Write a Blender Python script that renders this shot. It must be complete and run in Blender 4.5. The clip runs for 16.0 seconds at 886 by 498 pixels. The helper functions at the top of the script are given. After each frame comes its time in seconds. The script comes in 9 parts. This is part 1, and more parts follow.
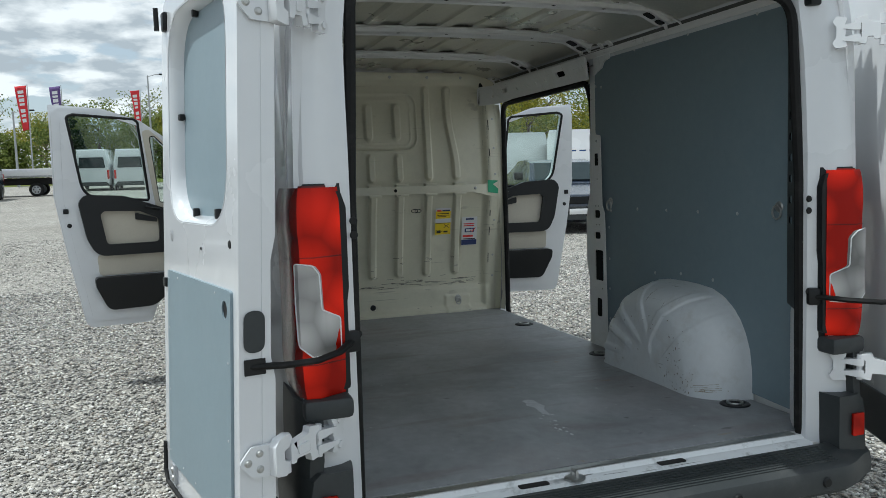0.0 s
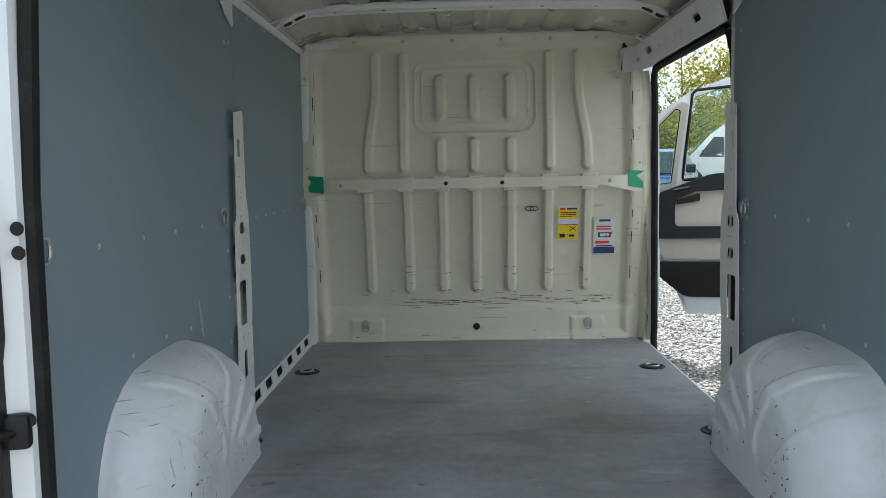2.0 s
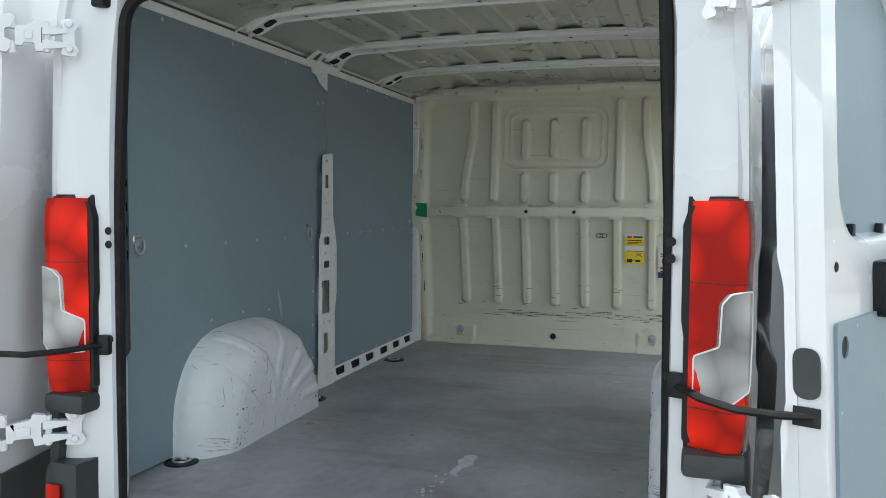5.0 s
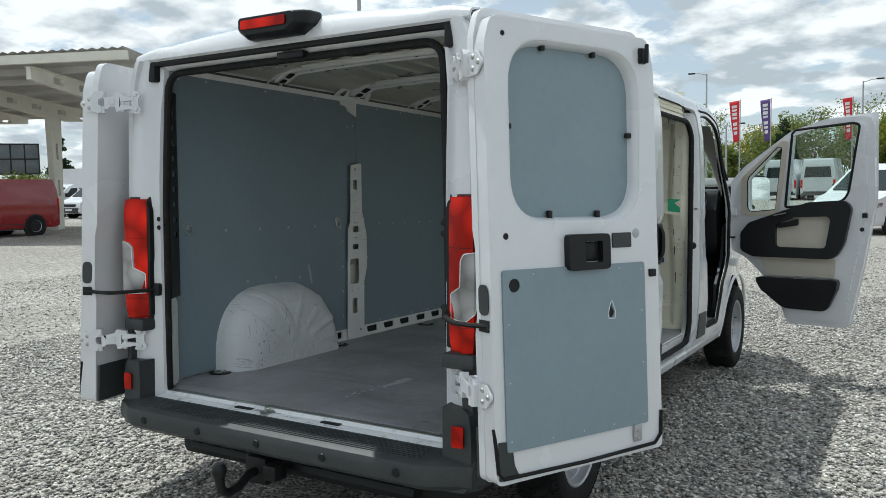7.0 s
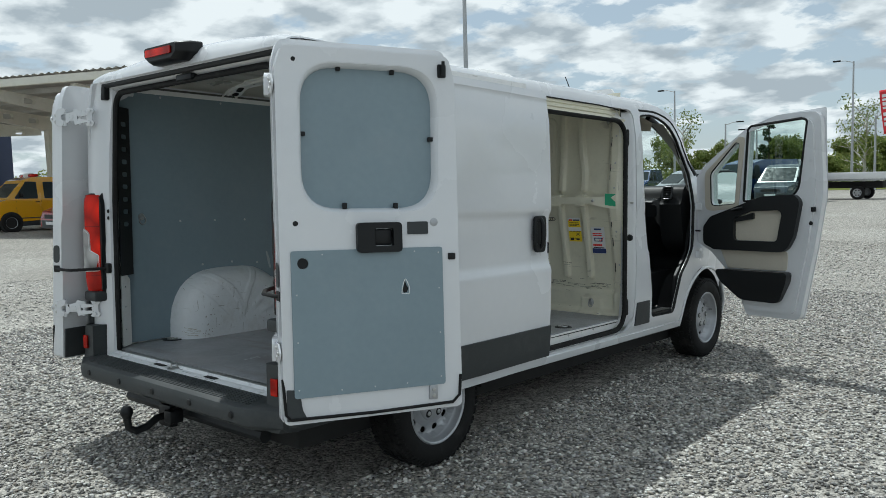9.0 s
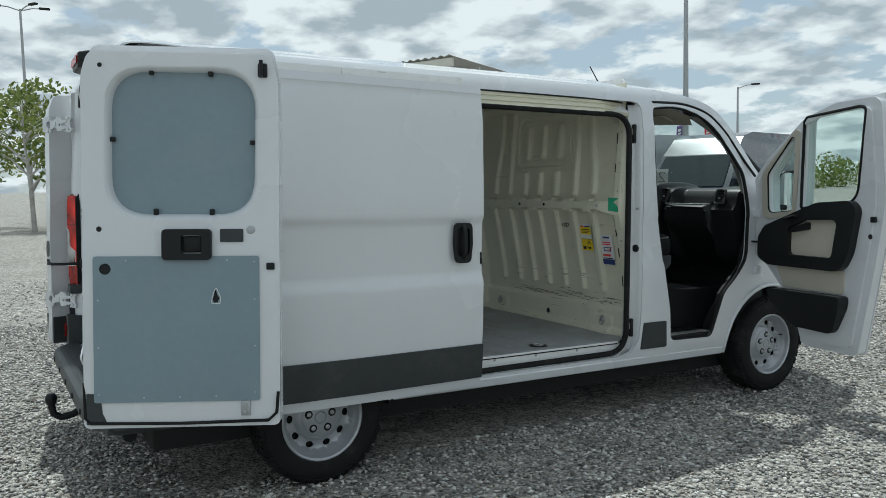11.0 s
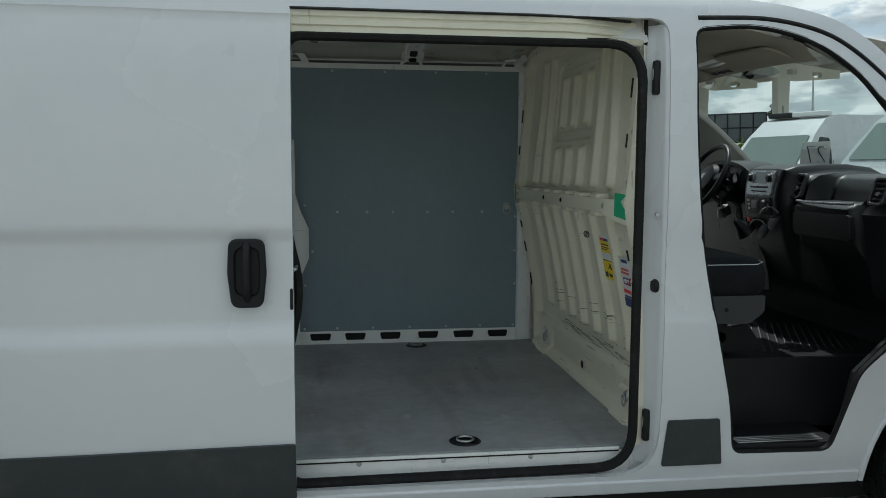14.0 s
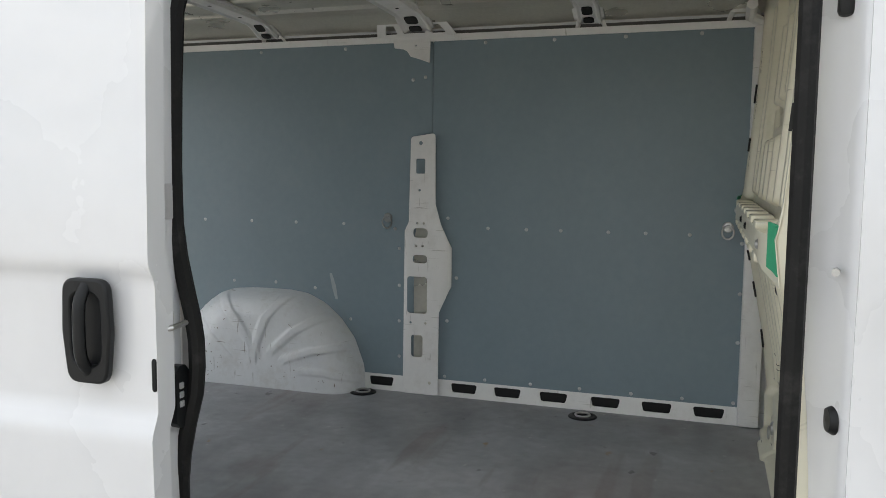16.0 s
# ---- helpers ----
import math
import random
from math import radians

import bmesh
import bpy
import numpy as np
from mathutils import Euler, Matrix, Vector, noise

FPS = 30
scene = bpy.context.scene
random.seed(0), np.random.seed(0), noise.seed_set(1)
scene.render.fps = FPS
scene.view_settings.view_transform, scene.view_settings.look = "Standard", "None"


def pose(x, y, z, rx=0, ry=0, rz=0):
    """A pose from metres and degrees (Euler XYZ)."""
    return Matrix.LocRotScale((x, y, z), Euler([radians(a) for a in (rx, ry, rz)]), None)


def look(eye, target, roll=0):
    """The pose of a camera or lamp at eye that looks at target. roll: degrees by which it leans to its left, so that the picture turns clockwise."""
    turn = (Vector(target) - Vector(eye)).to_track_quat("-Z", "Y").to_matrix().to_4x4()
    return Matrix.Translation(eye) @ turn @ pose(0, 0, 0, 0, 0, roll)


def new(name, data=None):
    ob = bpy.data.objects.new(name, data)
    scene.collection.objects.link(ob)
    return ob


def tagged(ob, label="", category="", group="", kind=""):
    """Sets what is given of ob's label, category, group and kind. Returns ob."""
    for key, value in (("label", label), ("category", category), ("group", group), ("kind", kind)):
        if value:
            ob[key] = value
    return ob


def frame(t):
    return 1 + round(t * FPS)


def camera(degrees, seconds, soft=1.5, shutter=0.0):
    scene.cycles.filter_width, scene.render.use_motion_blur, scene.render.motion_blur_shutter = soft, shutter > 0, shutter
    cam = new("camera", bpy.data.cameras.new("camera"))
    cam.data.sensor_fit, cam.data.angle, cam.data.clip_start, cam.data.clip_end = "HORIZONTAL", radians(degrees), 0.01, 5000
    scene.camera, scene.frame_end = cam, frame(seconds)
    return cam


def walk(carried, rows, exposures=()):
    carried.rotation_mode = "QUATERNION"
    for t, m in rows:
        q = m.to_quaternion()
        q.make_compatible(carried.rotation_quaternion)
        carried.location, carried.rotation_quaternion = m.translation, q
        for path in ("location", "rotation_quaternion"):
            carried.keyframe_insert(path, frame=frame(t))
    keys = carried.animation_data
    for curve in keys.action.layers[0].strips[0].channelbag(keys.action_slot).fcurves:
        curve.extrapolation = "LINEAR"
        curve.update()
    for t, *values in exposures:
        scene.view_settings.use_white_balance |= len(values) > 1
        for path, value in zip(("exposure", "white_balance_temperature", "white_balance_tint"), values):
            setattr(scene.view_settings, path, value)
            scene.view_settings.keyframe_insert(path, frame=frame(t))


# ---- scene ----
cam = camera(57.9, 16.0, soft=0.55)
# the van leans nose-down by RAKE degrees on its springs; the path is kept in the van's own axes
RAKE = -1.66
VAN = pose(0, 0, -0.004, RAKE, 0, 0)
PATH = [
    (0, (-1.280, -2.208, 1.549), (-0.638, -0.322, 1.374), -1.83),
    (0.5, (-0.920, -2.051, 1.524), (-0.447, -0.115, 1.350), -1.62),
    (1, (-0.564, -1.858, 1.515), (-0.298, 0.116, 1.339), -1.42),
    (1.5, (-0.253, -1.592, 1.504), (-0.172, 0.399, 1.335), -0.99),
    (2, (-0.069, -1.308, 1.510), (-0.115, 0.683, 1.332), -1.12),
    (2.5, (0.083, -1.104, 1.526), (-0.048, 0.883, 1.340), -0.82),
    (3, (0.156, -1.036, 1.561), (-0.023, 0.949, 1.386), -0.63),
    (3.5, (0.275, -1.115, 1.510), (-0.010, 0.860, 1.370), -0.29),
    (4, (0.359, -1.363, 1.505), (-0.002, 0.601, 1.382), 0.02),
    (4.2, (0.429, -1.488, 1.513), (0.028, 0.468, 1.394), 0.16),
    (6.3, (1.793, -2.487, 1.536), (0.910, -0.696, 1.420), -0.11),
    (6.5, (1.957, -2.523, 1.544), (1.039, -0.749, 1.429), -0.17),
    (7, (2.352, -2.594, 1.522), (1.319, -0.885, 1.402), -0.24),
    (7.5, (2.719, -2.588, 1.518), (1.580, -0.949, 1.395), -0.25),
    (8, (3.120, -2.504, 1.518), (1.898, -0.926, 1.394), -0.30),
    (8.5, (3.485, -2.425, 1.495), (2.209, -0.890, 1.371), -0.50),
    (9, (3.807, -2.274, 1.502), (2.492, -0.773, 1.376), -0.39),
    (9.2, (3.934, -2.196, 1.501), (2.598, -0.713, 1.374), -0.41),
    (11.3, (4.799, -0.365, 1.559), (3.046, 0.586, 1.409), -0.39),
    (11.5, (4.778, -0.222, 1.605), (3.013, 0.705, 1.443), -0.79),
    (12, (4.672, 0.346, 1.610), (2.840, 1.130, 1.438), -0.04),
    (12.5, (4.469, 0.799, 1.626), (2.586, 1.447, 1.438), -0.45),
    (13, (4.264, 1.195, 1.623), (2.347, 1.730, 1.431), 0.01),
    (13.5, (4.009, 1.605, 1.647), (2.065, 2.029, 1.452), -0.09),
    (14, (3.664, 1.919, 1.621), (1.692, 2.189, 1.418), 0.27),
    (14.5, (3.357, 2.219, 1.607), (1.368, 2.282, 1.408), 0.12),
    (15, (3.054, 2.436, 1.571), (1.065, 2.310, 1.401), 0.18),
    (15.5, (2.712, 2.643, 1.624), (0.757, 2.271, 1.422), 0.37),
    (16, (2.426, 2.840, 1.625), (0.537, 2.214, 1.423), 0.44),
]
EXPO = [(0.0, -0.05, 6000, 3), (0.8, -0.04, 5980, 3), (1.5, 0.44, 5850, 1), (2.0, 0.86, 5950, 5), (2.6, 1.05, 5950, 9), (3.5, 1.22, 5980, 11), (4.2, 1.24, 6000, 9), (5.6, 0.42, 6050, 2), (6.5, 0.12, 6150, 4), (7.5, -0.05, 6050, 3), (9.0, -0.20, 6000, 2), (12.5, -0.28, 5920, -1), (13.8, -0.26, 6000, -1), (14.6, -0.06, 6050, 0), (15.4, 0.40, 6250, 4), (16.0, 0.98, 6550, 10)]
walk(cam, [(t, VAN @ look(e, a, r)) for t, e, a, r in PATH], EXPO)

# ---- world and sun ----
SUN_AZ, SUN_EL = math.atan2(-0.46, 0.10), radians(64.8)
sun_dir = Vector((math.sin(SUN_AZ) * math.cos(SUN_EL), math.cos(SUN_AZ) * math.cos(SUN_EL), math.sin(SUN_EL)))
sun_data = bpy.data.lights.new("sun", "SUN")
sun_data.energy, sun_data.angle, sun_data.color = 3.6, radians(0.6), (1.0, 0.97, 0.92)
sun = new("sun", sun_data)
sun.matrix_world = look(sun_dir * 50, (0, 0, 0))

world = bpy.data.worlds.new("sky")
world.use_nodes = True
scene.world = world
_n, _l = world.node_tree.nodes, world.node_tree.links
_bg = _n["Background"]
_sky = _n.new("ShaderNodeTexSky")
_sky.sky_type, _sky.sun_disc = "NISHITA", False
_sky.sun_elevation, _sky.sun_rotation = SUN_EL, SUN_AZ
_sky.air_density, _sky.dust_density, _sky.ozone_density = 1.0, 0.6, 1.6
# broken cloud cover: puffs on a far flat layer
_tc = _n.new("ShaderNodeTexCoord")
_sep = _n.new("ShaderNodeSeparateXYZ")
_l.new(_tc.outputs["Generated"], _sep.inputs[0])
_zc = _n.new("ShaderNodeMath"); _zc.operation = "MAXIMUM"; _zc.inputs[1].default_value = 0.0
_l.new(_sep.outputs["Z"], _zc.inputs[0])
_za = _n.new("ShaderNodeMath"); _za.operation = "ADD"; _za.inputs[1].default_value = 0.26
_l.new(_zc.outputs[0], _za.inputs[0])
_dv = _n.new("ShaderNodeVectorMath"); _dv.operation = "DIVIDE"
_cb = _n.new("ShaderNodeCombineXYZ")
for _i in range(3):
    _l.new(_za.outputs[0], _cb.inputs[_i])
_l.new(_tc.outputs["Generated"], _dv.inputs[0]); _l.new(_cb.outputs[0], _dv.inputs[1])
_nz = _n.new("ShaderNodeTexNoise"); _nz.inputs["Scale"].default_value = 3.6; _nz.inputs["Detail"].default_value = 10; _nz.inputs["Roughness"].default_value = 0.56
_l.new(_dv.outputs[0], _nz.inputs["Vector"])
_cr = _n.new("ShaderNodeValToRGB")
_cr.color_ramp.elements[0].position, _cr.color_ramp.elements[1].position = 0.43, 0.50
_l.new(_nz.outputs[0], _cr.inputs[0])
_nz2 = _n.new("ShaderNodeTexNoise"); _nz2.inputs["Scale"].default_value = 5.0; _nz2.inputs["Detail"].default_value = 7
_l.new(_dv.outputs[0], _nz2.inputs["Vector"])
_cc = _n.new("ShaderNodeValToRGB")
_cc.color_ramp.elements[0].position, _cc.color_ramp.elements[0].color = 0.40, (5.0, 5.4, 5.8, 1)
_cc.color_ramp.elements[1].position, _cc.color_ramp.elements[1].color = 0.56, (10.2, 10.2, 10.2, 1)
_l.new(_nz2.outputs[0], _cc.inputs[0])
_mx = _n.new("ShaderNodeMix"); _mx.data_type = "RGBA"
_l.new(_cr.outputs[0], _mx.inputs["Factor"])
# thin high veil over the blue
_veil = _n.new("ShaderNodeMix"); _veil.data_type = "RGBA"; _veil.inputs["Factor"].default_value = 0.66; _veil.inputs["B"].default_value = (6.2, 6.8, 7.35, 1)
_l.new(_sky.outputs[0], _veil.inputs["A"]); _l.new(_veil.outputs["Result"], _mx.inputs["A"])
_l.new(_cc.outputs[0], _mx.inputs["B"])
_l.new(_mx.outputs["Result"], _bg.inputs["Color"])
_bg.inputs["Strength"].default_value = 0.10

# ---- materials ----
def nodes_of(name):
    m = bpy.data.materials.new(name)
    m.use_nodes = True
    return m, m.node_tree.nodes, m.node_tree.links, m.node_tree.nodes["Principled BSDF"]


def surface(name, col, rough=0.5, metal=0.0, vary=0.12, scale=8.0, bump=0.0, bump_scale=200.0, coat=0.0, dirt=None, dirt_amount=0.0, dirt_scale=3.0, spec=0.5, rvary=0.1, scratch=None, scratch_amount=0.0):
    """A surface in one colour with mottling at two scales, uneven gloss, fine relief and patches of dirt."""
    m, n, l, b = nodes_of(name)
    tc = n.new("ShaderNodeTexCoord")
    n1 = n.new("ShaderNodeTexNoise"); n1.inputs["Scale"].default_value = scale; n1.inputs["Detail"].default_value = 6
    n2 = n.new("ShaderNodeTexNoise"); n2.inputs["Scale"].default_value = scale * 14; n2.inputs["Detail"].default_value = 4
    l.new(tc.outputs["Object"], n1.inputs["Vector"]); l.new(tc.outputs["Object"], n2.inputs["Vector"])
    av = n.new("ShaderNodeMath"); av.operation = "MULTIPLY_ADD"; av.inputs[1].default_value = 0.6
    half = n.new("ShaderNodeMath"); half.operation = "MULTIPLY"; half.inputs[1].default_value = 0.4
    l.new(n2.outputs[0], half.inputs[0]); l.new(n1.outputs[0], av.inputs[0]); l.new(half.outputs[0], av.inputs[2])
    cr = n.new("ShaderNodeValToRGB")
    lo, hi = [c * (1 - vary) for c in col], [min(1, c * (1 + vary)) for c in col]
    cr.color_ramp.elements[0].position, cr.color_ramp.elements[1].position = 0.3, 0.7
    cr.color_ramp.elements[0].color, cr.color_ramp.elements[1].color = (*lo, 1), (*hi, 1)
    l.new(av.outputs[0], cr.inputs[0])
    out = cr.outputs[0]
    if dirt:
        nd = n.new("ShaderNodeTexNoise"); nd.inputs["Scale"].default_value = dirt_scale; nd.inputs["Detail"].default_value = 10; nd.inputs["Roughness"].default_value = 0.7
        l.new(tc.outputs["Object"], nd.inputs["Vector"])
        rd = n.new("ShaderNodeMapRange"); rd.inputs[1].default_value, rd.inputs[2].default_value = 0.52, 0.75
        rd.inputs[4].default_value = dirt_amount
        l.new(nd.outputs[0], rd.inputs[0])
        mx = n.new("ShaderNodeMix"); mx.data_type = "RGBA"; mx.inputs["B"].default_value = (*dirt, 1)
        l.new(rd.outputs[0], mx.inputs["Factor"]); l.new(out, mx.inputs["A"])
        out = mx.outputs["Result"]
    if scratch:
        # fine long scratches in two directions, in patches
        for k, (sc, rot) in enumerate((((1.2, 3.0, 60.0), (0.1, 0.0, 0.0)), ((2.0, 34.0, 3.5), (0.3, 0.2, 0.4)))):
            mp = n.new("ShaderNodeMapping"); mp.inputs["Scale"].default_value = sc; mp.inputs["Rotation"].default_value = rot
            l.new(tc.outputs["Object"], mp.inputs[0])
            ns = n.new("ShaderNodeTexNoise"); ns.inputs["Scale"].default_value = 2.4; ns.inputs["Detail"].default_value = 5
            l.new(mp.outputs[0], ns.inputs["Vector"])
            rs = n.new("ShaderNodeMapRange"); rs.inputs[1].default_value, rs.inputs[2].default_value, rs.inputs[4].default_value = 0.665, 0.70, scratch_amount
            l.new(ns.outputs[0], rs.inputs[0])
            mk = n.new("ShaderNodeMapRange"); mk.inputs[1].default_value, mk.inputs[2].default_value = 0.46, 0.56
            l.new(n1.outputs[0], mk.inputs[0])
            mm = n.new("ShaderNodeMath"); mm.operation = "MULTIPLY"
            l.new(rs.outputs[0], mm.inputs[0]); l.new(mk.outputs[0], mm.inputs[1])
            mx = n.new("ShaderNodeMix"); mx.data_type = "RGBA"; mx.inputs["B"].default_value = (*scratch, 1)
            l.new(mm.outputs[0], mx.inputs["Factor"]); l.new(out, mx.inputs["A"])
            out = mx.outputs["Result"]
    l.new(out, b.inputs["Base Color"])
    rr = n.new("ShaderNodeMapRange"); rr.inputs[3].default_value, rr.inputs[4].default_value = max(0.02, rough - rvary), min(1, rough + rvary)
    l.new(n1.outputs[0], rr.inputs[0]); l.new(rr.outputs[0], b.inputs["Roughness"])
    b.inputs["Metallic"].default_value, b.inputs["Coat Weight"].default_value = metal, coat
    b.inputs["Coat Roughness"].default_value, b.inputs["Specular IOR Level"].default_value = 0.06, spec
    if bump:
        nb = n.new("ShaderNodeTexNoise"); nb.inputs["Scale"].default_value = bump_scale; nb.inputs["Detail"].default_value = 5
        l.new(tc.outputs["Object"], nb.inputs["Vector"])
        bu = n.new("ShaderNodeBump"); bu.inputs["Strength"].default_value = bump; bu.inputs["Distance"].default_value = 0.002
        l.new(nb.outputs[0], bu.inputs["Height"]); l.new(bu.outputs[0], b.inputs["Normal"])
    return m


def glass(name, tint=(0.86, 0.93, 0.91), rough=0.0):
    m, n, l, b = nodes_of(name)
    out = n["Material Output"]
    tr = n.new("ShaderNodeBsdfTransparent"); tr.inputs[0].default_value = (*tint, 1)
    gl = n.new("ShaderNodeBsdfGlossy"); gl.inputs["Roughness"].default_value = rough
    lw = n.new("ShaderNodeLayerWeight"); lw.inputs[0].default_value = 0.5
    pw = n.new("ShaderNodeMath"); pw.operation = "POWER"; pw.inputs[1].default_value = 4.0
    fr = n.new("ShaderNodeMath"); fr.operation = "MULTIPLY_ADD"; fr.inputs[1].default_value, fr.inputs[2].default_value = 0.7, 0.05
    l.new(lw.outputs["Facing"], pw.inputs[0]); l.new(pw.outputs[0], fr.inputs[0])
    mx = n.new("ShaderNodeMixShader")
    l.new(fr.outputs[0], mx.inputs[0]); l.new(tr.outputs[0], mx.inputs[1]); l.new(gl.outputs[0], mx.inputs[2]); l.new(mx.outputs[0], out.inputs[0])
    return m


def gravel_material():
    """Crushed grey stone: cells of two sizes, each with its own grey, and relief."""
    m, n, l, b = nodes_of("gravel")
    tc = n.new("ShaderNodeTexCoord")
    v1 = n.new("ShaderNodeTexVoronoi"); v1.inputs["Scale"].default_value = 64
    v2 = n.new("ShaderNodeTexVoronoi"); v2.inputs["Scale"].default_value = 110
    nb = n.new("ShaderNodeTexNoise"); nb.inputs["Scale"].default_value = 0.35; nb.inputs["Detail"].default_value = 8
    for v in (v1, v2, nb):
        l.new(tc.outputs["Object"], v.inputs["Vector"])
    mixv = n.new("ShaderNodeMix"); mixv.data_type = "RGBA"; mixv.inputs["Factor"].default_value = 0.35
    l.new(v1.outputs["Color"], mixv.inputs["A"]); l.new(v2.outputs["Color"], mixv.inputs["B"])
    bw = n.new("ShaderNodeRGBToBW"); l.new(mixv.outputs["Result"], bw.inputs[0])
    cr = n.new("ShaderNodeValToRGB")
    cr.color_ramp.elements[0].position, cr.color_ramp.elements[0].color = 0.18, (0.075, 0.073, 0.070, 1)
    cr.color_ramp.elements[1].position, cr.color_ramp.elements[1].color = 0.80, (0.64, 0.62, 0.58, 1)
    l.new(bw.outputs[0], cr.inputs[0])
    big = n.new("ShaderNodeValToRGB")
    big.color_ramp.elements[0].position, big.color_ramp.elements[0].color = 0.3, (0.84, 0.83, 0.81, 1)
    big.color_ramp.elements[1].position, big.color_ramp.elements[1].color = 0.7, (1.1, 1.1, 1.1, 1)
    l.new(nb.outputs[0], big.inputs[0])
    mul = n.new("ShaderNodeMix"); mul.data_type, mul.blend_type = "RGBA", "MULTIPLY"; mul.inputs["Factor"].default_value = 1
    l.new(cr.outputs[0], mul.inputs["A"]); l.new(big.outputs[0], mul.inputs["B"])
    clump = n.new("ShaderNodeTexNoise"); clump.inputs["Scale"].default_value = 9.0; clump.inputs["Detail"].default_value = 9; clump.inputs["Roughness"].default_value = 0.75
    l.new(tc.outputs["Object"], clump.inputs["Vector"])
    cl = n.new("ShaderNodeValToRGB")
    cl.color_ramp.elements[0].position, cl.color_ramp.elements[0].color = 0.36, (0.52, 0.51, 0.50, 1)
    cl.color_ramp.elements[1].position, cl.color_ramp.elements[1].color = 0.64, (1.22, 1.20, 1.16, 1)
    l.new(clump.outputs[0], cl.inputs[0])
    mul2 = n.new("ShaderNodeMix"); mul2.data_type, mul2.blend_type = "RGBA", "MULTIPLY"; mul2.inputs["Factor"].default_value = 1
    l.new(mul.outputs["Result"], mul2.inputs["A"]); l.new(cl.outputs[0], mul2.inputs["B"])
    l.new(mul2.outputs["Result"], b.inputs["Base Color"])
    b.inputs["Roughness"].default_value, b.inputs["Specular IOR Level"].default_value = 0.85, 0.25
    bu = n.new("ShaderNodeBump"); bu.inputs["Strength"].default_value, bu.inputs["Distance"].default_value = 0.9, 0.009
    bu.invert = True
    l.new(v1.outputs["Distance"], bu.inputs["Height"]); l.new(bu.outputs[0], b.inputs["Normal"])
    return m


def stone_material():
    m, n, l, b = nodes_of("loose stone")
    ge = n.new("ShaderNodeNewGeometry")
    cr = n.new("ShaderNodeValToRGB")
    cr.color_ramp.elements[0].color, cr.color_ramp.elements[1].color = (0.13, 0.125, 0.118, 1), (0.88, 0.85, 0.79, 1)
    for p_, c_ in ((0.25, (0.27, 0.265, 0.255)), (0.45, (0.47, 0.46, 0.44)), (0.6, (0.39, 0.345, 0.29)), (0.75, (0.60, 0.585, 0.55))):
        e_ = cr.color_ramp.elements.new(p_); e_.color = (*c_, 1)
    l.new(ge.outputs["Random Per Island"], cr.inputs[0])
    tc = n.new("ShaderNodeTexCoord")
    nb = n.new("ShaderNodeTexNoise"); nb.inputs["Scale"].default_value = 120; l.new(tc.outputs["Object"], nb.inputs["Vector"])
    mul = n.new("ShaderNodeMix"); mul.data_type, mul.blend_type = "RGBA", "MULTIPLY"; mul.inputs["Factor"].default_value = 0.25
    l.new(cr.outputs[0], mul.inputs["A"]); l.new(nb.outputs[1], mul.inputs["B"])
    l.new(mul.outputs["Result"], b.inputs["Base Color"])
    b.inputs["Roughness"].default_value, b.inputs["Specular IOR Level"].default_value = 0.85, 0.25
    return m


def leaf_material(name, dark, light):
    m, n, l, b = nodes_of(name)
    ge = n.new("ShaderNodeNewGeometry")
    cr = n.new("ShaderNodeValToRGB")
    cr.color_ramp.elements[0].color, cr.color_ramp.elements[1].color = (*dark, 1), (*light, 1)
    l.new(ge.outputs["Random Per Island"], cr.inputs[0]); l.new(cr.outputs[0], b.inputs["Base Color"])
    b.inputs["Roughness"].default_value = 0.6
    b.inputs["Specular IOR Level"].default_value = 0.2
    tl = n.new("ShaderNodeBsdfTranslucent"); l.new(cr.outputs[0], tl.inputs[0])
    mx = n.new("ShaderNodeMixShader"); mx.inputs[0].default_value = 0.4
    l.new(b.outputs[0], mx.inputs[1]); l.new(tl.outputs[0], mx.inputs[2]); l.new(mx.outputs[0], n["Material Output"].inputs[0])
    return m


def lens_material(name, col, scale=220.0, low=0.34, mirror=0.0):
    """Moulded lamp plastic: glossy, with small prisms under the skin and reflector glow painted in as bright cells."""
    m, n, l, b = nodes_of(name)
    tc = n.new("ShaderNodeTexCoord")
    ck = n.new("ShaderNodeTexVoronoi"); ck.inputs["Scale"].default_value = 9
    l.new(tc.outputs["Object"], ck.inputs["Vector"])
    cr = n.new("ShaderNodeValToRGB")
    cr.color_ramp.elements[0].color, cr.color_ramp.elements[1].color = (*[min(1, c * 1.5) for c in col], 1), (*[c * low for c in col], 1)
    cr.color_ramp.elements[1].position = 0.75
    l.new(ck.outputs["Distance"], cr.inputs[0]); l.new(cr.outputs[0], b.inputs["Base Color"])
    wv = n.new("ShaderNodeTexWave"); wv.bands_direction = "Z"; wv.inputs["Scale"].default_value = scale
    l.new(tc.outputs["Object"], wv.inputs["Vector"])
    bu = n.new("ShaderNodeBump"); bu.inputs["Strength"].default_value, bu.inputs["Distance"].default_value = 0.12, 0.002
    l.new(wv.outputs[1], bu.inputs["Height"]); l.new(bu.outputs[0], b.inputs["Normal"])
    b.inputs["Roughness"].default_value, b.inputs["Coat Weight"].default_value = 0.16, 0.08
    b.inputs["Specular IOR Level"].default_value = 0.35 if mirror == 0 else 0.18
    b.inputs["Metallic"].default_value = mirror
    b.inputs["Coat Roughness"].default_value = 0.03
    return m


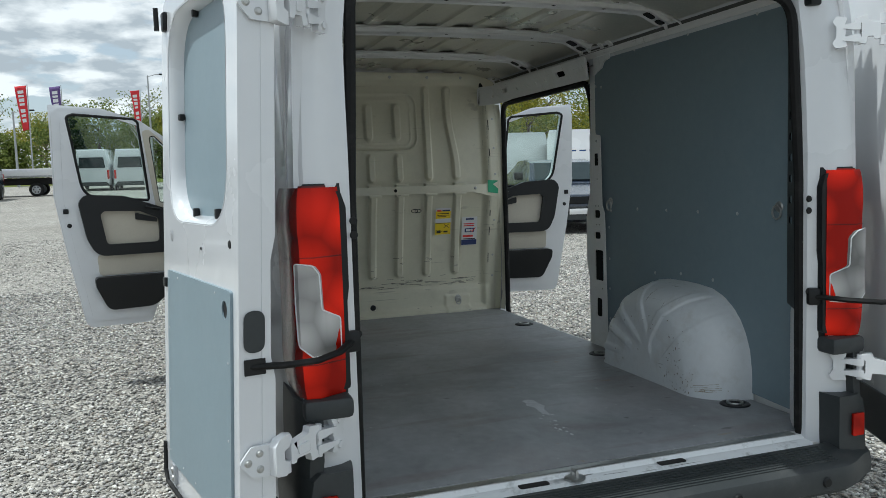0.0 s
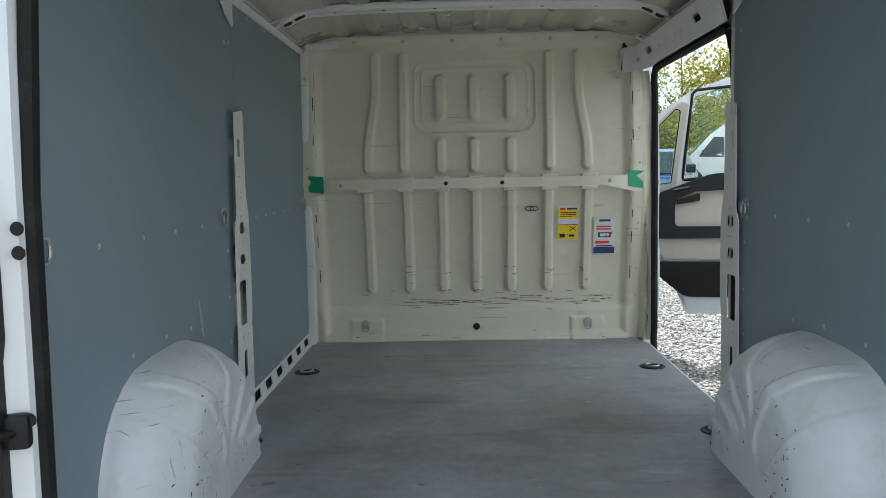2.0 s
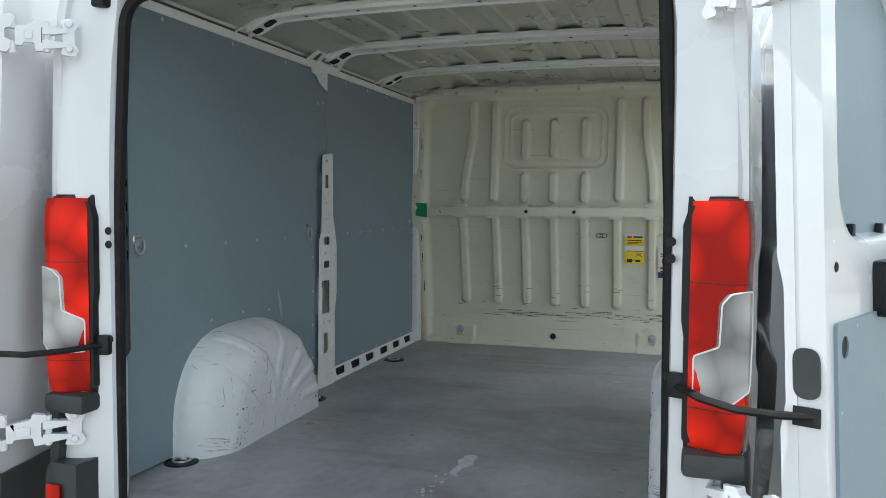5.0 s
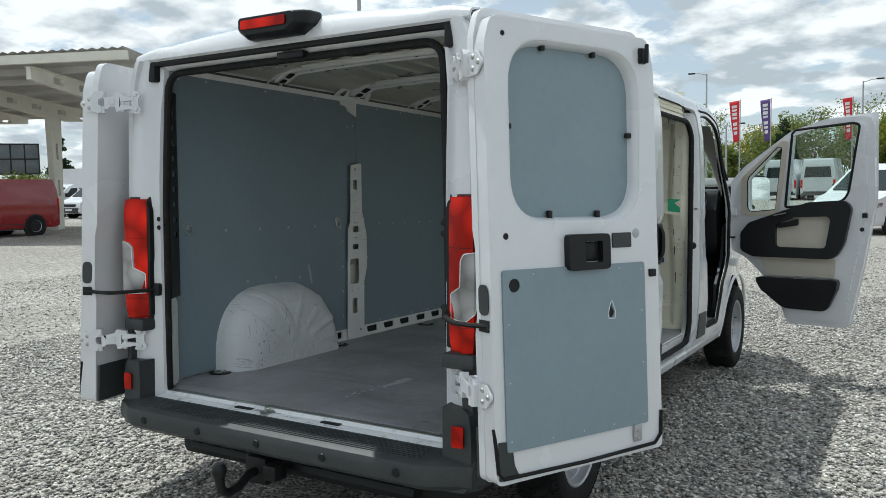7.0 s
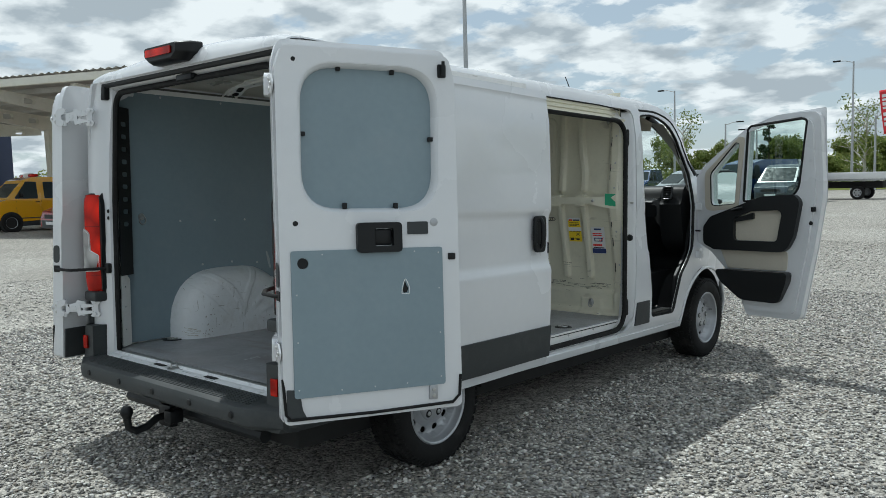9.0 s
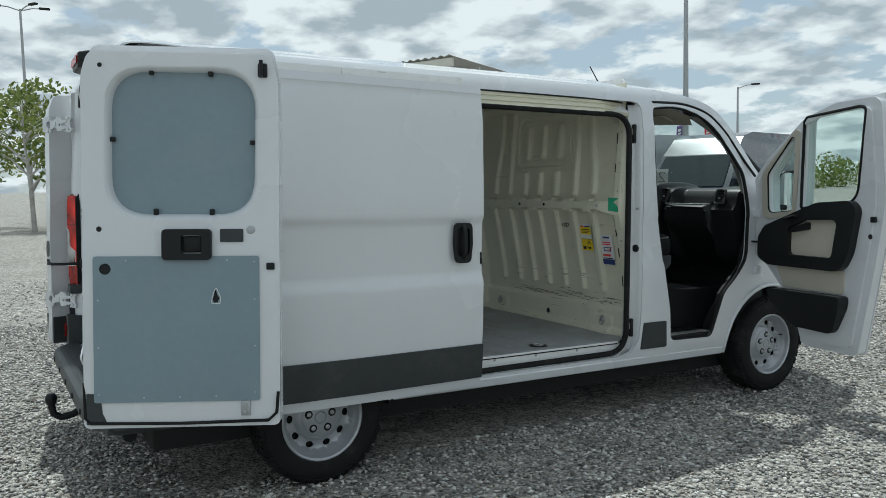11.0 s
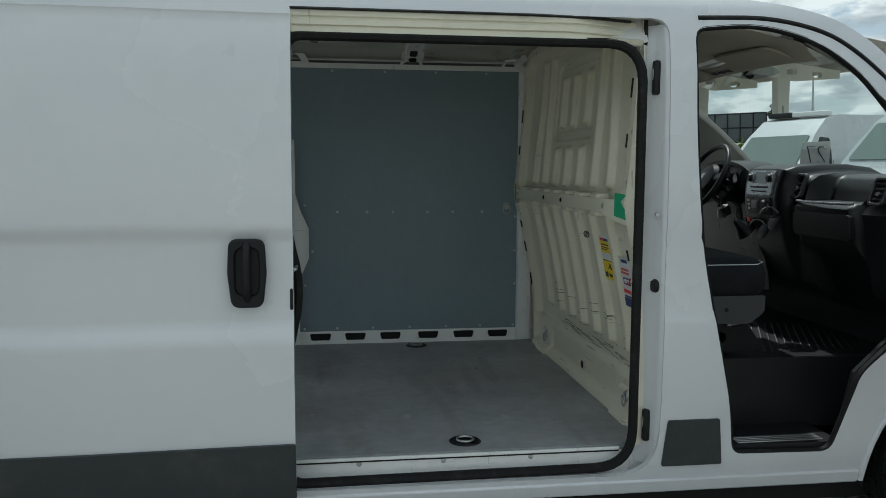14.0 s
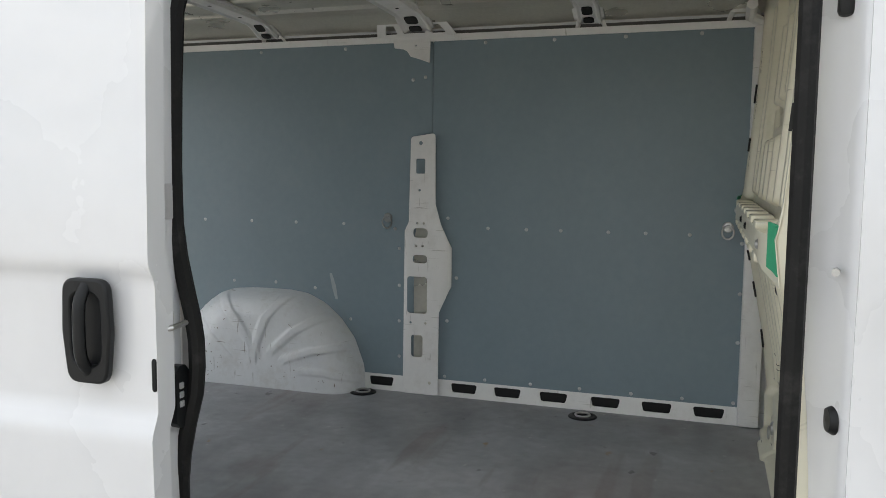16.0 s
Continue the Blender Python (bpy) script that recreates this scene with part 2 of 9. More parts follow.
def board_material():
    """Grey-blue coated plywood: faint hexagon-like grain, pale rubs."""
    m = surface("lining board", (0.216, 0.280, 0.316), 0.44, vary=0.06, scale=2.5, bump=0.10, bump_scale=380, dirt=(0.28, 0.31, 0.33), dirt_amount=0.22, dirt_scale=5)
    return m


def floor_material():
    """Dark grey anti-slip ply: fine mesh relief, scuffs and dusty patches."""
    m, n, l, b = nodes_of("load floor")
    tc = n.new("ShaderNodeTexCoord")
    mp = n.new("ShaderNodeMapping"); mp.inputs["Scale"].default_value = (1.0, 0.8, 1.0)
    l.new(tc.outputs["Object"], mp.inputs[0])
    n1 = n.new("ShaderNodeTexNoise"); n1.inputs["Scale"].default_value = 2.2; n1.inputs["Detail"].default_value = 10; n1.inputs["Roughness"].default_value = 0.62
    n2 = n.new("ShaderNodeTexNoise"); n2.inputs["Scale"].default_value = 26; n2.inputs["Detail"].default_value = 6
    l.new(mp.outputs[0], n1.inputs["Vector"]); l.new(mp.outputs[0], n2.inputs["Vector"])
    cr = n.new("ShaderNodeValToRGB")
    cr.color_ramp.elements[0].position, cr.color_ramp.elements[0].color = 0.33, (0.235, 0.241, 0.251, 1)
    cr.color_ramp.elements[1].position, cr.color_ramp.elements[1].color = 0.66, (0.395, 0.405, 0.425, 1)
    e = cr.color_ramp.elements.new(0.5); e.color = (0.315, 0.323, 0.338, 1)
    l.new(n1.outputs[0], cr.inputs[0])
    mul = n.new("ShaderNodeMix"); mul.data_type, mul.blend_type = "RGBA", "OVERLAY"; mul.inputs["Factor"].default_value = 0.25
    l.new(cr.outputs[0], mul.inputs["A"]); l.new(n2.outputs[0], mul.inputs["B"])
    # darker drag marks along the load way
    mp2 = n.new("ShaderNodeMapping"); mp2.inputs["Scale"].default_value = (1.2, 2.6, 1.0); mp2.inputs["Rotation"].default_value = (0, 0, 0.35)
    l.new(tc.outputs["Object"], mp2.inputs[0])
    n3 = n.new("ShaderNodeTexNoise"); n3.inputs["Scale"].default_value = 1.6; n3.inputs["Detail"].default_value = 8
    l.new(mp2.outputs[0], n3.inputs["Vector"])
    r3 = n.new("ShaderNodeMapRange"); r3.inputs[1].default_value, r3.inputs[2].default_value, r3.inputs[4].default_value = 0.60, 0.72, 0.55
    l.new(n3.outputs[0], r3.inputs[0])
    mx = n.new("ShaderNodeMix"); mx.data_type = "RGBA"; mx.inputs["B"].default_value = (0.17, 0.145, 0.14, 1)
    l.new(r3.outputs[0], mx.inputs["Factor"]); l.new(mul.outputs["Result"], mx.inputs["A"])
    last = mx.outputs["Result"]
    for sc_, lo_, hi_, amt_, col_, squash in ((6.0, 0.69, 0.76, 0.45, (0.58, 0.58, 0.58), (1.0, 1.5, 1.0)), (1.3, 0.52, 0.70, 0.30, (0.33, 0.27, 0.255), (1.0, 1.0, 1.0)), (2.6, 0.56, 0.70, 0.40, (0.17, 0.165, 0.17), (0.6, 1.6, 1.0)), (1.9, 0.60, 0.66, 0.35, (0.19, 0.145, 0.125), (0.55, 4.0, 1.0)), (9.0, 0.70, 0.76, 0.7, (0.33, 0.20, 0.07), (1.0, 1.4, 1.0)), (34.0, 0.70, 0.74, 0.5, (0.60, 0.60, 0.58), (1.0, 0.8, 1.0)), (14.0, 0.70, 0.74, 0.6, (0.06, 0.055, 0.055), (0.8, 1.3, 1.0))):
        mq = n.new("ShaderNodeMapping"); mq.inputs["Scale"].default_value = squash; mq.inputs["Location"].default_value = (sc_, sc_ * 2.3, 0.0)
        l.new(tc.outputs["Object"], mq.inputs[0])
        nq = n.new("ShaderNodeTexNoise"); nq.inputs["Scale"].default_value = sc_; nq.inputs["Detail"].default_value = 7
        l.new(mq.outputs[0], nq.inputs["Vector"])
        rq = n.new("ShaderNodeMapRange"); rq.inputs[1].default_value, rq.inputs[2].default_value, rq.inputs[4].default_value = lo_, hi_, amt_
        l.new(nq.outputs[0], rq.inputs[0])
        mw = n.new("ShaderNodeMix"); mw.data_type = "RGBA"; mw.inputs["B"].default_value = (*col_, 1)
        l.new(rq.outputs[0], mw.inputs["Factor"]); l.new(last, mw.inputs["A"])
        last = mw.outputs["Result"]
    l.new(last, b.inputs["Base Color"])
    b.inputs["Roughness"].default_value = 0.40
    wx = n.new("ShaderNodeTexWave"); wx.bands_direction = "X"; wx.inputs["Scale"].default_value = 90
    wy = n.new("ShaderNodeTexWave"); wy.bands_direction = "Y"; wy.inputs["Scale"].default_value = 90
    l.new(tc.outputs["Object"], wx.inputs["Vector"]); l.new(tc.outputs["Object"], wy.inputs["Vector"])
    ad = n.new("ShaderNodeMath"); ad.operation = "MULTIPLY"
    l.new(wx.outputs[1], ad.inputs[0]); l.new(wy.outputs[1], ad.inputs[1])
    bu = n.new("ShaderNodeBump"); bu.inputs["Strength"].default_value, bu.inputs["Distance"].default_value = 0.25, 0.001
    l.new(ad.outputs[0], bu.inputs["Height"]); l.new(bu.outputs[0], b.inputs["Normal"])
    return m


WHITE = surface("white van paint", (0.68, 0.69, 0.71), 0.26, vary=0.02, scale=1.5, coat=0.8)
INNER = surface("white inner paint", (0.82, 0.815, 0.80), 0.38, vary=0.04, scale=3, coat=0.15, dirt=(0.42, 0.39, 0.34), dirt_amount=0.3, dirt_scale=6, scratch=(0.30, 0.28, 0.25), scratch_amount=0.5)
ARCH = surface("scuffed arch paint", (0.74, 0.76, 0.78), 0.36, vary=0.05, scale=3, dirt=(0.42, 0.39, 0.34), dirt_amount=0.40, dirt_scale=9, scratch=(0.22, 0.20, 0.18), scratch_amount=0.7)
CREAM = surface("primer bulkhead paint", (0.72, 0.69, 0.55), 0.34, vary=0.04, scale=3, coat=0.25, dirt=(0.46, 0.42, 0.33), dirt_amount=0.30, dirt_scale=5, scratch=(0.20, 0.18, 0.15), scratch_amount=0.45)
BARE = surface("galvanised roof sheet", (0.62, 0.60, 0.53), 0.30, metal=0.55, vary=0.10, scale=5, dirt=(0.44, 0.42, 0.37), dirt_amount=0.3, dirt_scale=4)
BOARD = board_material()
FLOOR = floor_material()
BUMPER = surface("dark grey bumper plastic", (0.036, 0.041, 0.043), 0.48, spec=0.4, vary=0.10, scale=6, bump=0.12, bump_scale=600, dirt=(0.12, 0.115, 0.11), dirt_amount=0.3, dirt_scale=6)
BLACK = surface("black plastic", (0.010, 0.011, 0.012), 0.42, spec=0.28, vary=0.15, scale=10, bump=0.06, bump_scale=700)
RUBBER = surface("black rubber", (0.010, 0.010, 0.010), 0.62, spec=0.22, vary=0.2, scale=12, dirt=(0.06, 0.058, 0.055), dirt_amount=0.5, dirt_scale=14)
TYRE = surface("tyre rubber", (0.012, 0.012, 0.012), 0.8, spec=0.25, vary=0.2, scale=14, dirt=(0.06, 0.057, 0.054), dirt_amount=0.5, dirt_scale=8, bump=0.2, bump_scale=150)
STEEL = surface("silver wheel paint", (0.42, 0.43, 0.45), 0.34, metal=0.4, vary=0.08, scale=10, dirt=(0.24, 0.23, 0.22), dirt_amount=0.3, dirt_scale=12)
ZINC = surface("zinc steel", (0.48, 0.48, 0.47), 0.35, metal=0.85, vary=0.15, scale=20)
SILLWORN = surface("worn sill paint", (0.76, 0.77, 0.78), 0.40, vary=0.04, scale=4, dirt=(0.07, 0.065, 0.06), dirt_amount=0.85, dirt_scale=11, scratch=(0.08, 0.075, 0.07), scratch_amount=0.85)
P_RUB = surface("pale rub", (0.42, 0.46, 0.48), 0.6, vary=0.15, scale=20)
P_SCUFF = surface("thin paint scuff", (0.58, 0.59, 0.60), 0.5, vary=0.25, scale=40)
SCREWHEAD = surface("dull screw head", (0.55, 0.56, 0.57), 0.45, metal=0.5, vary=0.1)
P_BUFF = surface("buff rub", (0.36, 0.31, 0.24), 0.7, vary=0.2, scale=30)
RUST = surface("rust and dirt", (0.11, 0.075, 0.05), 0.8, vary=0.35, scale=40)
# dark grey puts the shade of the recessed roof side into the colour
ROOF_SHADE = surface("sealed roof cavity", (0.10, 0.10, 0.095), 0.6, vary=0.2, scale=6)
# near-black parts, and flat pieces painting in the shade of slots and holes
DARK = surface("dark cavity", (0.012, 0.012, 0.012), 0.8, vary=0.2)
RED = lens_material("red lamp lens", (0.84, 0.017, 0.005), low=0.36, mirror=0.35)
CLEAR = lens_material("pale lamp lens", (0.44, 0.43, 0.42))
DEEPRED = lens_material("deep red lamp edge", (0.20, 0.006, 0.004))
GLASS = glass("window glass")
MIRROR = surface("mirror glass", (0.9, 0.9, 0.9), 0.02, metal=1.0, vary=0.0, rvary=0.0)
BEIGE = surface("beige door trim", (0.52, 0.48, 0.40), 0.7, vary=0.05, scale=6, bump=0.1, bump_scale=500)
DASH = surface("dark dashboard plastic", (0.011, 0.012, 0.013), 0.42, spec=0.32, vary=0.12, scale=8, bump=0.15, bump_scale=900)
CLOTH = surface("dark seat cloth", (0.014, 0.015, 0.017), 0.9, spec=0.15, vary=0.2, scale=12, bump=0.3, bump_scale=800, dirt=(0.04, 0.04, 0.04), dirt_amount=0.4)
GREEN = surface("green tape", (0.03, 0.34, 0.17), 0.5, vary=0.08, scale=12)
YELLOW = surface("yellow label", (0.85, 0.62, 0.02), 0.45, vary=0.04)
PAPER = surface("white label", (0.74, 0.74, 0.74), 0.4, vary=0.04)
NAVY = surface("navy print", (0.03, 0.05, 0.16), 0.45, vary=0.05)
LABELRED = surface("red print", (0.70, 0.05, 0.04), 0.45, vary=0.05)
INK = surface("black print", (0.02, 0.02, 0.02), 0.5, vary=0.1)
GRAVEL = gravel_material()
STONE = stone_material()

# ---- helpers for building ----
def finish(name, bm, mat, parent=None, label="", m=None, angle=38, bevel=0.0, seg=2):
    me = bpy.data.meshes.new(name)
    bmesh.ops.recalc_face_normals(bm, faces=bm.faces)
    bm.to_mesh(me)
    bm.free()
    me.materials.append(mat)
    if angle:
        me.polygons.foreach_set("use_smooth", [True] * len(me.polygons))
        me.set_sharp_from_angle(angle=radians(angle))
    ob = new(name, me)
    if parent is not None:
        ob.parent = parent
    if m is not None:
        ob.matrix_basis = m
    if bevel:
        mod = ob.modifiers.new("edge", "BEVEL")
        mod.width, mod.segments, mod.limit_method, mod.angle_limit = bevel, seg, "ANGLE", radians(40)
        mod.harden_normals = False
    if label:
        tagged(ob, label)
    return ob


def part(name, bm, mat, parent, label="", m=None, angle=38, bevel=0.0, seg=2):
    return finish(name, bm, mat, parent, label, m, angle, bevel, seg)


def empty(name, m, label, category, group="", kind=""):
    ob = new(name)
    ob.empty_display_size = 0.2
    ob.matrix_basis = m
    return tagged(ob, label, category, group, kind)


def add_box(bm, x0, x1, y0, y1, z0, z1, r=0.0, seg=2):
    g = bmesh.ops.create_cube(bm, size=1.0)
    vs = g["verts"]
    for v in vs:
        v.co = Vector((x0 + (v.co.x + 0.5) * (x1 - x0), y0 + (v.co.y + 0.5) * (y1 - y0), z0 + (v.co.z + 0.5) * (z1 - z0)))
    if r:
        es = list({e for v in vs for e in v.link_edges})
        bmesh.ops.bevel(bm, geom=es, offset=r, segments=seg, affect="EDGES", profile=0.5)
    return bm


def box(x0, x1, y0, y1, z0, z1, r=0.0, seg=2):
    return add_box(bmesh.new(), x0, x1, y0, y1, z0, z1, r, seg)


def add_tube(bm, pts, r, seg=10, closed=False, ry=None, caps=True):
    """A round (or flat, with ry) section swept along points."""
    pts = [Vector(p) for p in pts]
    n, rings = len(pts), []
    ref = None
    for i, p in enumerate(pts):
        a = pts[(i - 1) % n] if (closed or i) else p
        b = pts[(i + 1) % n] if (closed or i < n - 1) else p
        d = (b - a).normalized()
        if ref is None:
            ref = Vector((0, 0, 1)) if abs(d.z) < 0.9 else Vector((1, 0, 0))
        s = d.cross(ref).normalized()
        u = s.cross(d).normalized()
        ref = u
        rad = r(i / max(1, n - 1)) if callable(r) else r
        r2 = rad if ry is None else ry
        rings.append([bm.verts.new(p + s * (rad * math.cos(k * math.tau / seg)) + u * (r2 * math.sin(k * math.tau / seg))) for k in range(seg)])
    last = n if closed else n - 1
    for i in range(last):
        A, B = rings[i], rings[(i + 1) % n]
        for k in range(seg):
            bm.faces.new((A[k], A[(k + 1) % seg], B[(k + 1) % seg], B[k]))
    if caps and not closed:
        bm.faces.new(rings[0][::-1]); bm.faces.new(rings[-1])
    return bm


def tube(pts, r, seg=10, closed=False, ry=None):
    return add_tube(bmesh.new(), pts, r, seg, closed, ry)


def add_lathe(bm, prof, axis=(1, 0, 0), at=(0, 0, 0), seg=40, caps=False):
    """Profile of (radius, along) turned about an axis."""
    q = Vector((0, 0, 1)).rotation_difference(Vector(axis)).to_matrix()
    rings = []
    for r, h in prof:
        rings.append([bm.verts.new(Vector(at) + q @ Vector((r * math.cos(k * math.tau / seg), r * math.sin(k * math.tau / seg), h))) for k in range(seg)])
    for A, B in zip(rings, rings[1:]):
        for k in range(seg):
            bm.faces.new((A[k], A[(k + 1) % seg], B[(k + 1) % seg], B[k]))
    if caps:
        bm.faces.new(rings[0][::-1]); bm.faces.new(rings[-1])
    return bm


def lathe(prof, axis=(1, 0, 0), at=(0, 0, 0), seg=40, caps=False):
    return add_lathe(bmesh.new(), prof, axis, at, seg, caps)


def rounded(poly, r, seg=5):
    """A polygon with its corners rounded; r may be one radius or one for each corner."""
    out, n = [], len(poly)
    for i, p in enumerate(poly):
        rr = r[i] if isinstance(r, (list, tuple)) else r
        p, a, b = Vector(p), Vector(poly[i - 1]), Vector(poly[(i + 1) % n])
        da, db = a - p, b - p
        if rr <= 0:
            out.append(tuple(p)); continue
        ang = da.angle(db)
        t = min(rr / max(0.05, math.tan(ang / 2)), da.length * 0.48, db.length * 0.48)
        s, e = p + da.normalized() * t, p + db.normalized() * t
        for k in range(seg + 1):
            f = k / seg
            out.append(tuple(s * (1 - f) ** 2 + p * (2 * f * (1 - f)) + e * f ** 2))
    return out


def rrect(cx, cy, w, h, r, seg=5):
    return rounded([(cx - w / 2, cy - h / 2), (cx + w / 2, cy - h / 2), (cx + w / 2, cy + h / 2), (cx - w / 2, cy + h / 2)], r, seg)


def disc(cx, cy, r, n=14):
    return [(cx + r * math.cos(k * math.tau / n), cy + r * math.sin(k * math.tau / n)) for k in range(n)]


def sheet(outline, holes=(), fmap=None, thick=0.02, cuts_u=(), cuts_v=()):
    """A flat shape with holes, cut into strips, given a thickness and mapped into space by fmap(u, v, w), w from 0 (outer) to 1."""
    bm = bmesh.new()
    for loop in (outline, *holes):
        vs = [bm.verts.new((p[0], p[1], 0)) for p in loop]
        for i in range(len(vs)):
            bm.edges.new((vs[i], vs[(i + 1) % len(vs)]))
    bmesh.ops.triangle_fill(bm, use_beauty=True, use_dissolve=False, edges=bm.edges[:], normal=(0, 0, 1))
    for k, cuts in ((0, cuts_u), (1, cuts_v)):
        for c in cuts:
            co, no = [0, 0, 0], [0, 0, 0]
            co[k], no[k] = c, 1
            bmesh.ops.bisect_plane(bm, geom=bm.verts[:] + bm.edges[:] + bm.faces[:], plane_co=co, plane_no=no, dist=1e-5)
    top = bmesh.ops.extrude_face_region(bm, geom=bm.faces[:])
    for v in [g for g in top["geom"] if isinstance(g, bmesh.types.BMVert)]:
        v.co.z = 1.0
    bmesh.ops.recalc_face_normals(bm, faces=bm.faces)
    for v in bm.verts:
        v.co = Vector(fmap(v.co.x, v.co.y, v.co.z)) if fmap else Vector((v.co.x, v.co.y, v.co.z * thick))
    return bm


def grid(us, vs, f):
    """A height field: f(u, v) gives a place."""
    bm = bmesh.new()
    rows = [[bm.verts.new(f(u, v)) for u in us] for v in vs]
    for a, b in zip(rows, rows[1:]):
        for i in range(len(us) - 1):
            bm.faces.new((a[i], a[i + 1], b[i + 1], b[i]))
    return bm


def lerp_table(tab):
    xs, ys = [a for a, _ in tab], [b for _, b in tab]
    return lambda v: float(np.interp(v, xs, ys))


def smooth(a, b, x):
    t = min(1, max(0, (x - a) / (b - a)))
    return t * t * (3 - 2 * t)


def mesh_join(bm, other):
    """Adds the geometry of another bmesh."""
    me = bpy.data.meshes.new("tmp")
    other.to_mesh(me); other.free()
    bm.from_mesh(me)
    bpy.data.meshes.remove(me)
    return bm

# ---- the van: rear shell ----
van = empty("panel_van", VAN, "white panel van on gravel with its doors standing open", "van")

# outer half-width of the body by height
HALF = lerp_table([(0.36, 0.93), (0.45, 0.965), (0.55, 0.990), (0.80, 1.010), (1.08, 1.016), (1.12, 1.008), (1.38, 1.008), (1.42, 1.014), (1.70, 1.008), (1.95, 0.998), (2.08, 0.978), (2.15, 0.958), (2.20, 0.934), (2.24, 0.900)])
ZC = [0.45, 0.55, 0.70, 0.80, 0.95, 1.07, 1.09, 1.12, 1.25, 1.38, 1.40, 1.43, 1.60, 1.80, 1.95, 2.02, 2.08, 2.12, 2.15, 2.175, 2.20, 2.22]

CAB_HOLE = rounded([(3.165, 2.105), (3.40, 2.128), (3.61, 2.078), (3.80, 1.965), (4.065, 1.705), (4.085, 1.48), (4.07, 1.12), (3.97, 0.985), (3.84, 0.87), (3.745, 0.575), (3.355, 0.582), (3.335, 0.76), (3.20, 1.36), (3.17, 1.75)], [0.05, 4, 4, 4, 0.14, 4, 0.13, 4, 0.16, 0.06, 0.05, 4, 4, 4], 6)
SIDE_HOLE = rounded([(1.745, 0.515), (3.072, 0.515), (3.072, 2.135), (1.20, 2.135), (1.20, 2.06), (1.745, 2.06)], [0.05, 0.16, 0.06, 0.01, 0.01, 0.02], 6)


def wheel_cut(y, z, r, n=18, start=0.0):
    a0 = math.asin(max(-1, min(1, (0.45 - z) / r)))
    return [(y + r * math.cos(a), z + r * math.sin(a)) for a in np.linspace(math.pi - a0, a0, n)]


def side_outline():
    nose = [(4.80, 0.62), (4.93, 0.80), (4.95, 1.05), (4.86, 1.22), (4.66, 1.40), (4.42, 1.58), (4.24, 1.745), (4.10, 1.89), (3.93, 2.03), (3.80, 2.11), (3.66, 2.17), (3.45, 2.214), (3.10, 2.228)]
    nose = rounded(nose, [0] + [4] * (len(nose) - 2) + [0], 4)
    return [(-0.055, 0.52), (0.42, 0.46)] + wheel_cut(0.885, 0.38, 0.40) + [(1.36, 0.45), (3.87, 0.45)] + wheel_cut(4.32, 0.47, 0.43) + nose + [(0.60, 2.228), (0.30, 2.238), (0.10, 2.236), (0.03, 2.222), (0.0, 2.207), (-0.024, 2.192), (-0.050, 2.188)]


def side_map(s):
    def f(y, z, w):
        x = HALF(z)
        if y > 3.6:
            x -= 0.10 * smooth(3.9, 5.0, y) + (0.14 * smooth(1.3, 2.1, z) * smooth(3.6, 4.4, y))
        if y < 0.25:
            x -= 0.050 * smooth(0.45, -0.02, y)
        return (s * (x - 0.028 * w), y, z)
    return f


YC = [-0.02, 0.03, 0.10, 0.18, 0.25, 0.35, 0.45, 3.62, 3.75, 3.9, 4.05, 4.2, 4.4, 4.6, 4.75, 4.85]
right_side = part("side_panel", sheet(side_outline(), (CAB_HOLE, SIDE_HOLE), side_map(1), cuts_u=YC, cuts_v=ZC), WHITE, van, "white body side with open sliding door aperture", bevel=0.004)
left_side = part("side_panel", sheet(side_outline(), (CAB_HOLE,), side_map(-1), cuts_u=YC, cuts_v=ZC), WHITE, van, bevel=0.004)


def roof_z(x, y):
    crown = 2.325 - 0.102 * (abs(x) / 0.92) ** 3.2
    crown -= 0.016 * smooth(0.7, 0.1, y) * smooth(0.90, 0.60, abs(x))
    crown += 0.012 * smooth(0.72, 0.655, abs(x)) * smooth(0.5, 0.1, y)
    crown -= 0.085 * smooth(3.3, 3.78, y)
    for rib in (-0.60, -0.36, -0.12, 0.12, 0.36, 0.60):
        crown += 0.010 * math.exp(-((x - rib) / 0.028) ** 2) * smooth(0.25, 0.4, y) * smooth(3.3, 3.0, y)
    # the back edge turns down over the doors in one soft shoulder
    g = float(np.interp(y, (-0.026, -0.024, -0.017, -0.004, 0.015, 0.04, 0.07, 0.11, 0.17, 0.25, 0.35), (0.0, 0.13, 0.30, 0.48, 0.64, 0.76, 0.84, 0.90, 0.95, 0.985, 1.0)))
    crown += 0.012 * smooth(0.66, 0.80, abs(x)) * smooth(0.5, 0.1, y)
    return 2.192 + (crown - 2.192) * g ** (1 - 0.5 * smooth(0.55, 0.85, abs(x)))


def roof_bm():
    xs = sorted(set([round(v, 4) for v in np.linspace(-0.910, 0.910, 91)]))
    ys = [-0.026, -0.024, -0.017, -0.004, 0.015, 0.04, 0.07, 0.11, 0.17, 0.25, 0.35, 0.45, 0.8, 1.3, 1.8, 2.4, 2.9, 3.1, 3.25, 3.4, 3.55, 3.68]
    bm = grid(xs, ys, lambda x, y: (x * (1 + 0.006 * smooth(0.3, -0.02, y)), y, roof_z(x, y)))
    ext = bmesh.ops.extrude_face_region(bm, geom=bm.faces[:])
    for v in [g for g in ext["geom"] if isinstance(g, bmesh.types.BMVert)]:
        v.co.z -= 0.006
        v.co.y += 0.010 * smooth(0.1, -0.02, v.co.y)
    return bm


roof = part("roof", roof_bm(), WHITE, van, "ribbed white roof skin", angle=50)
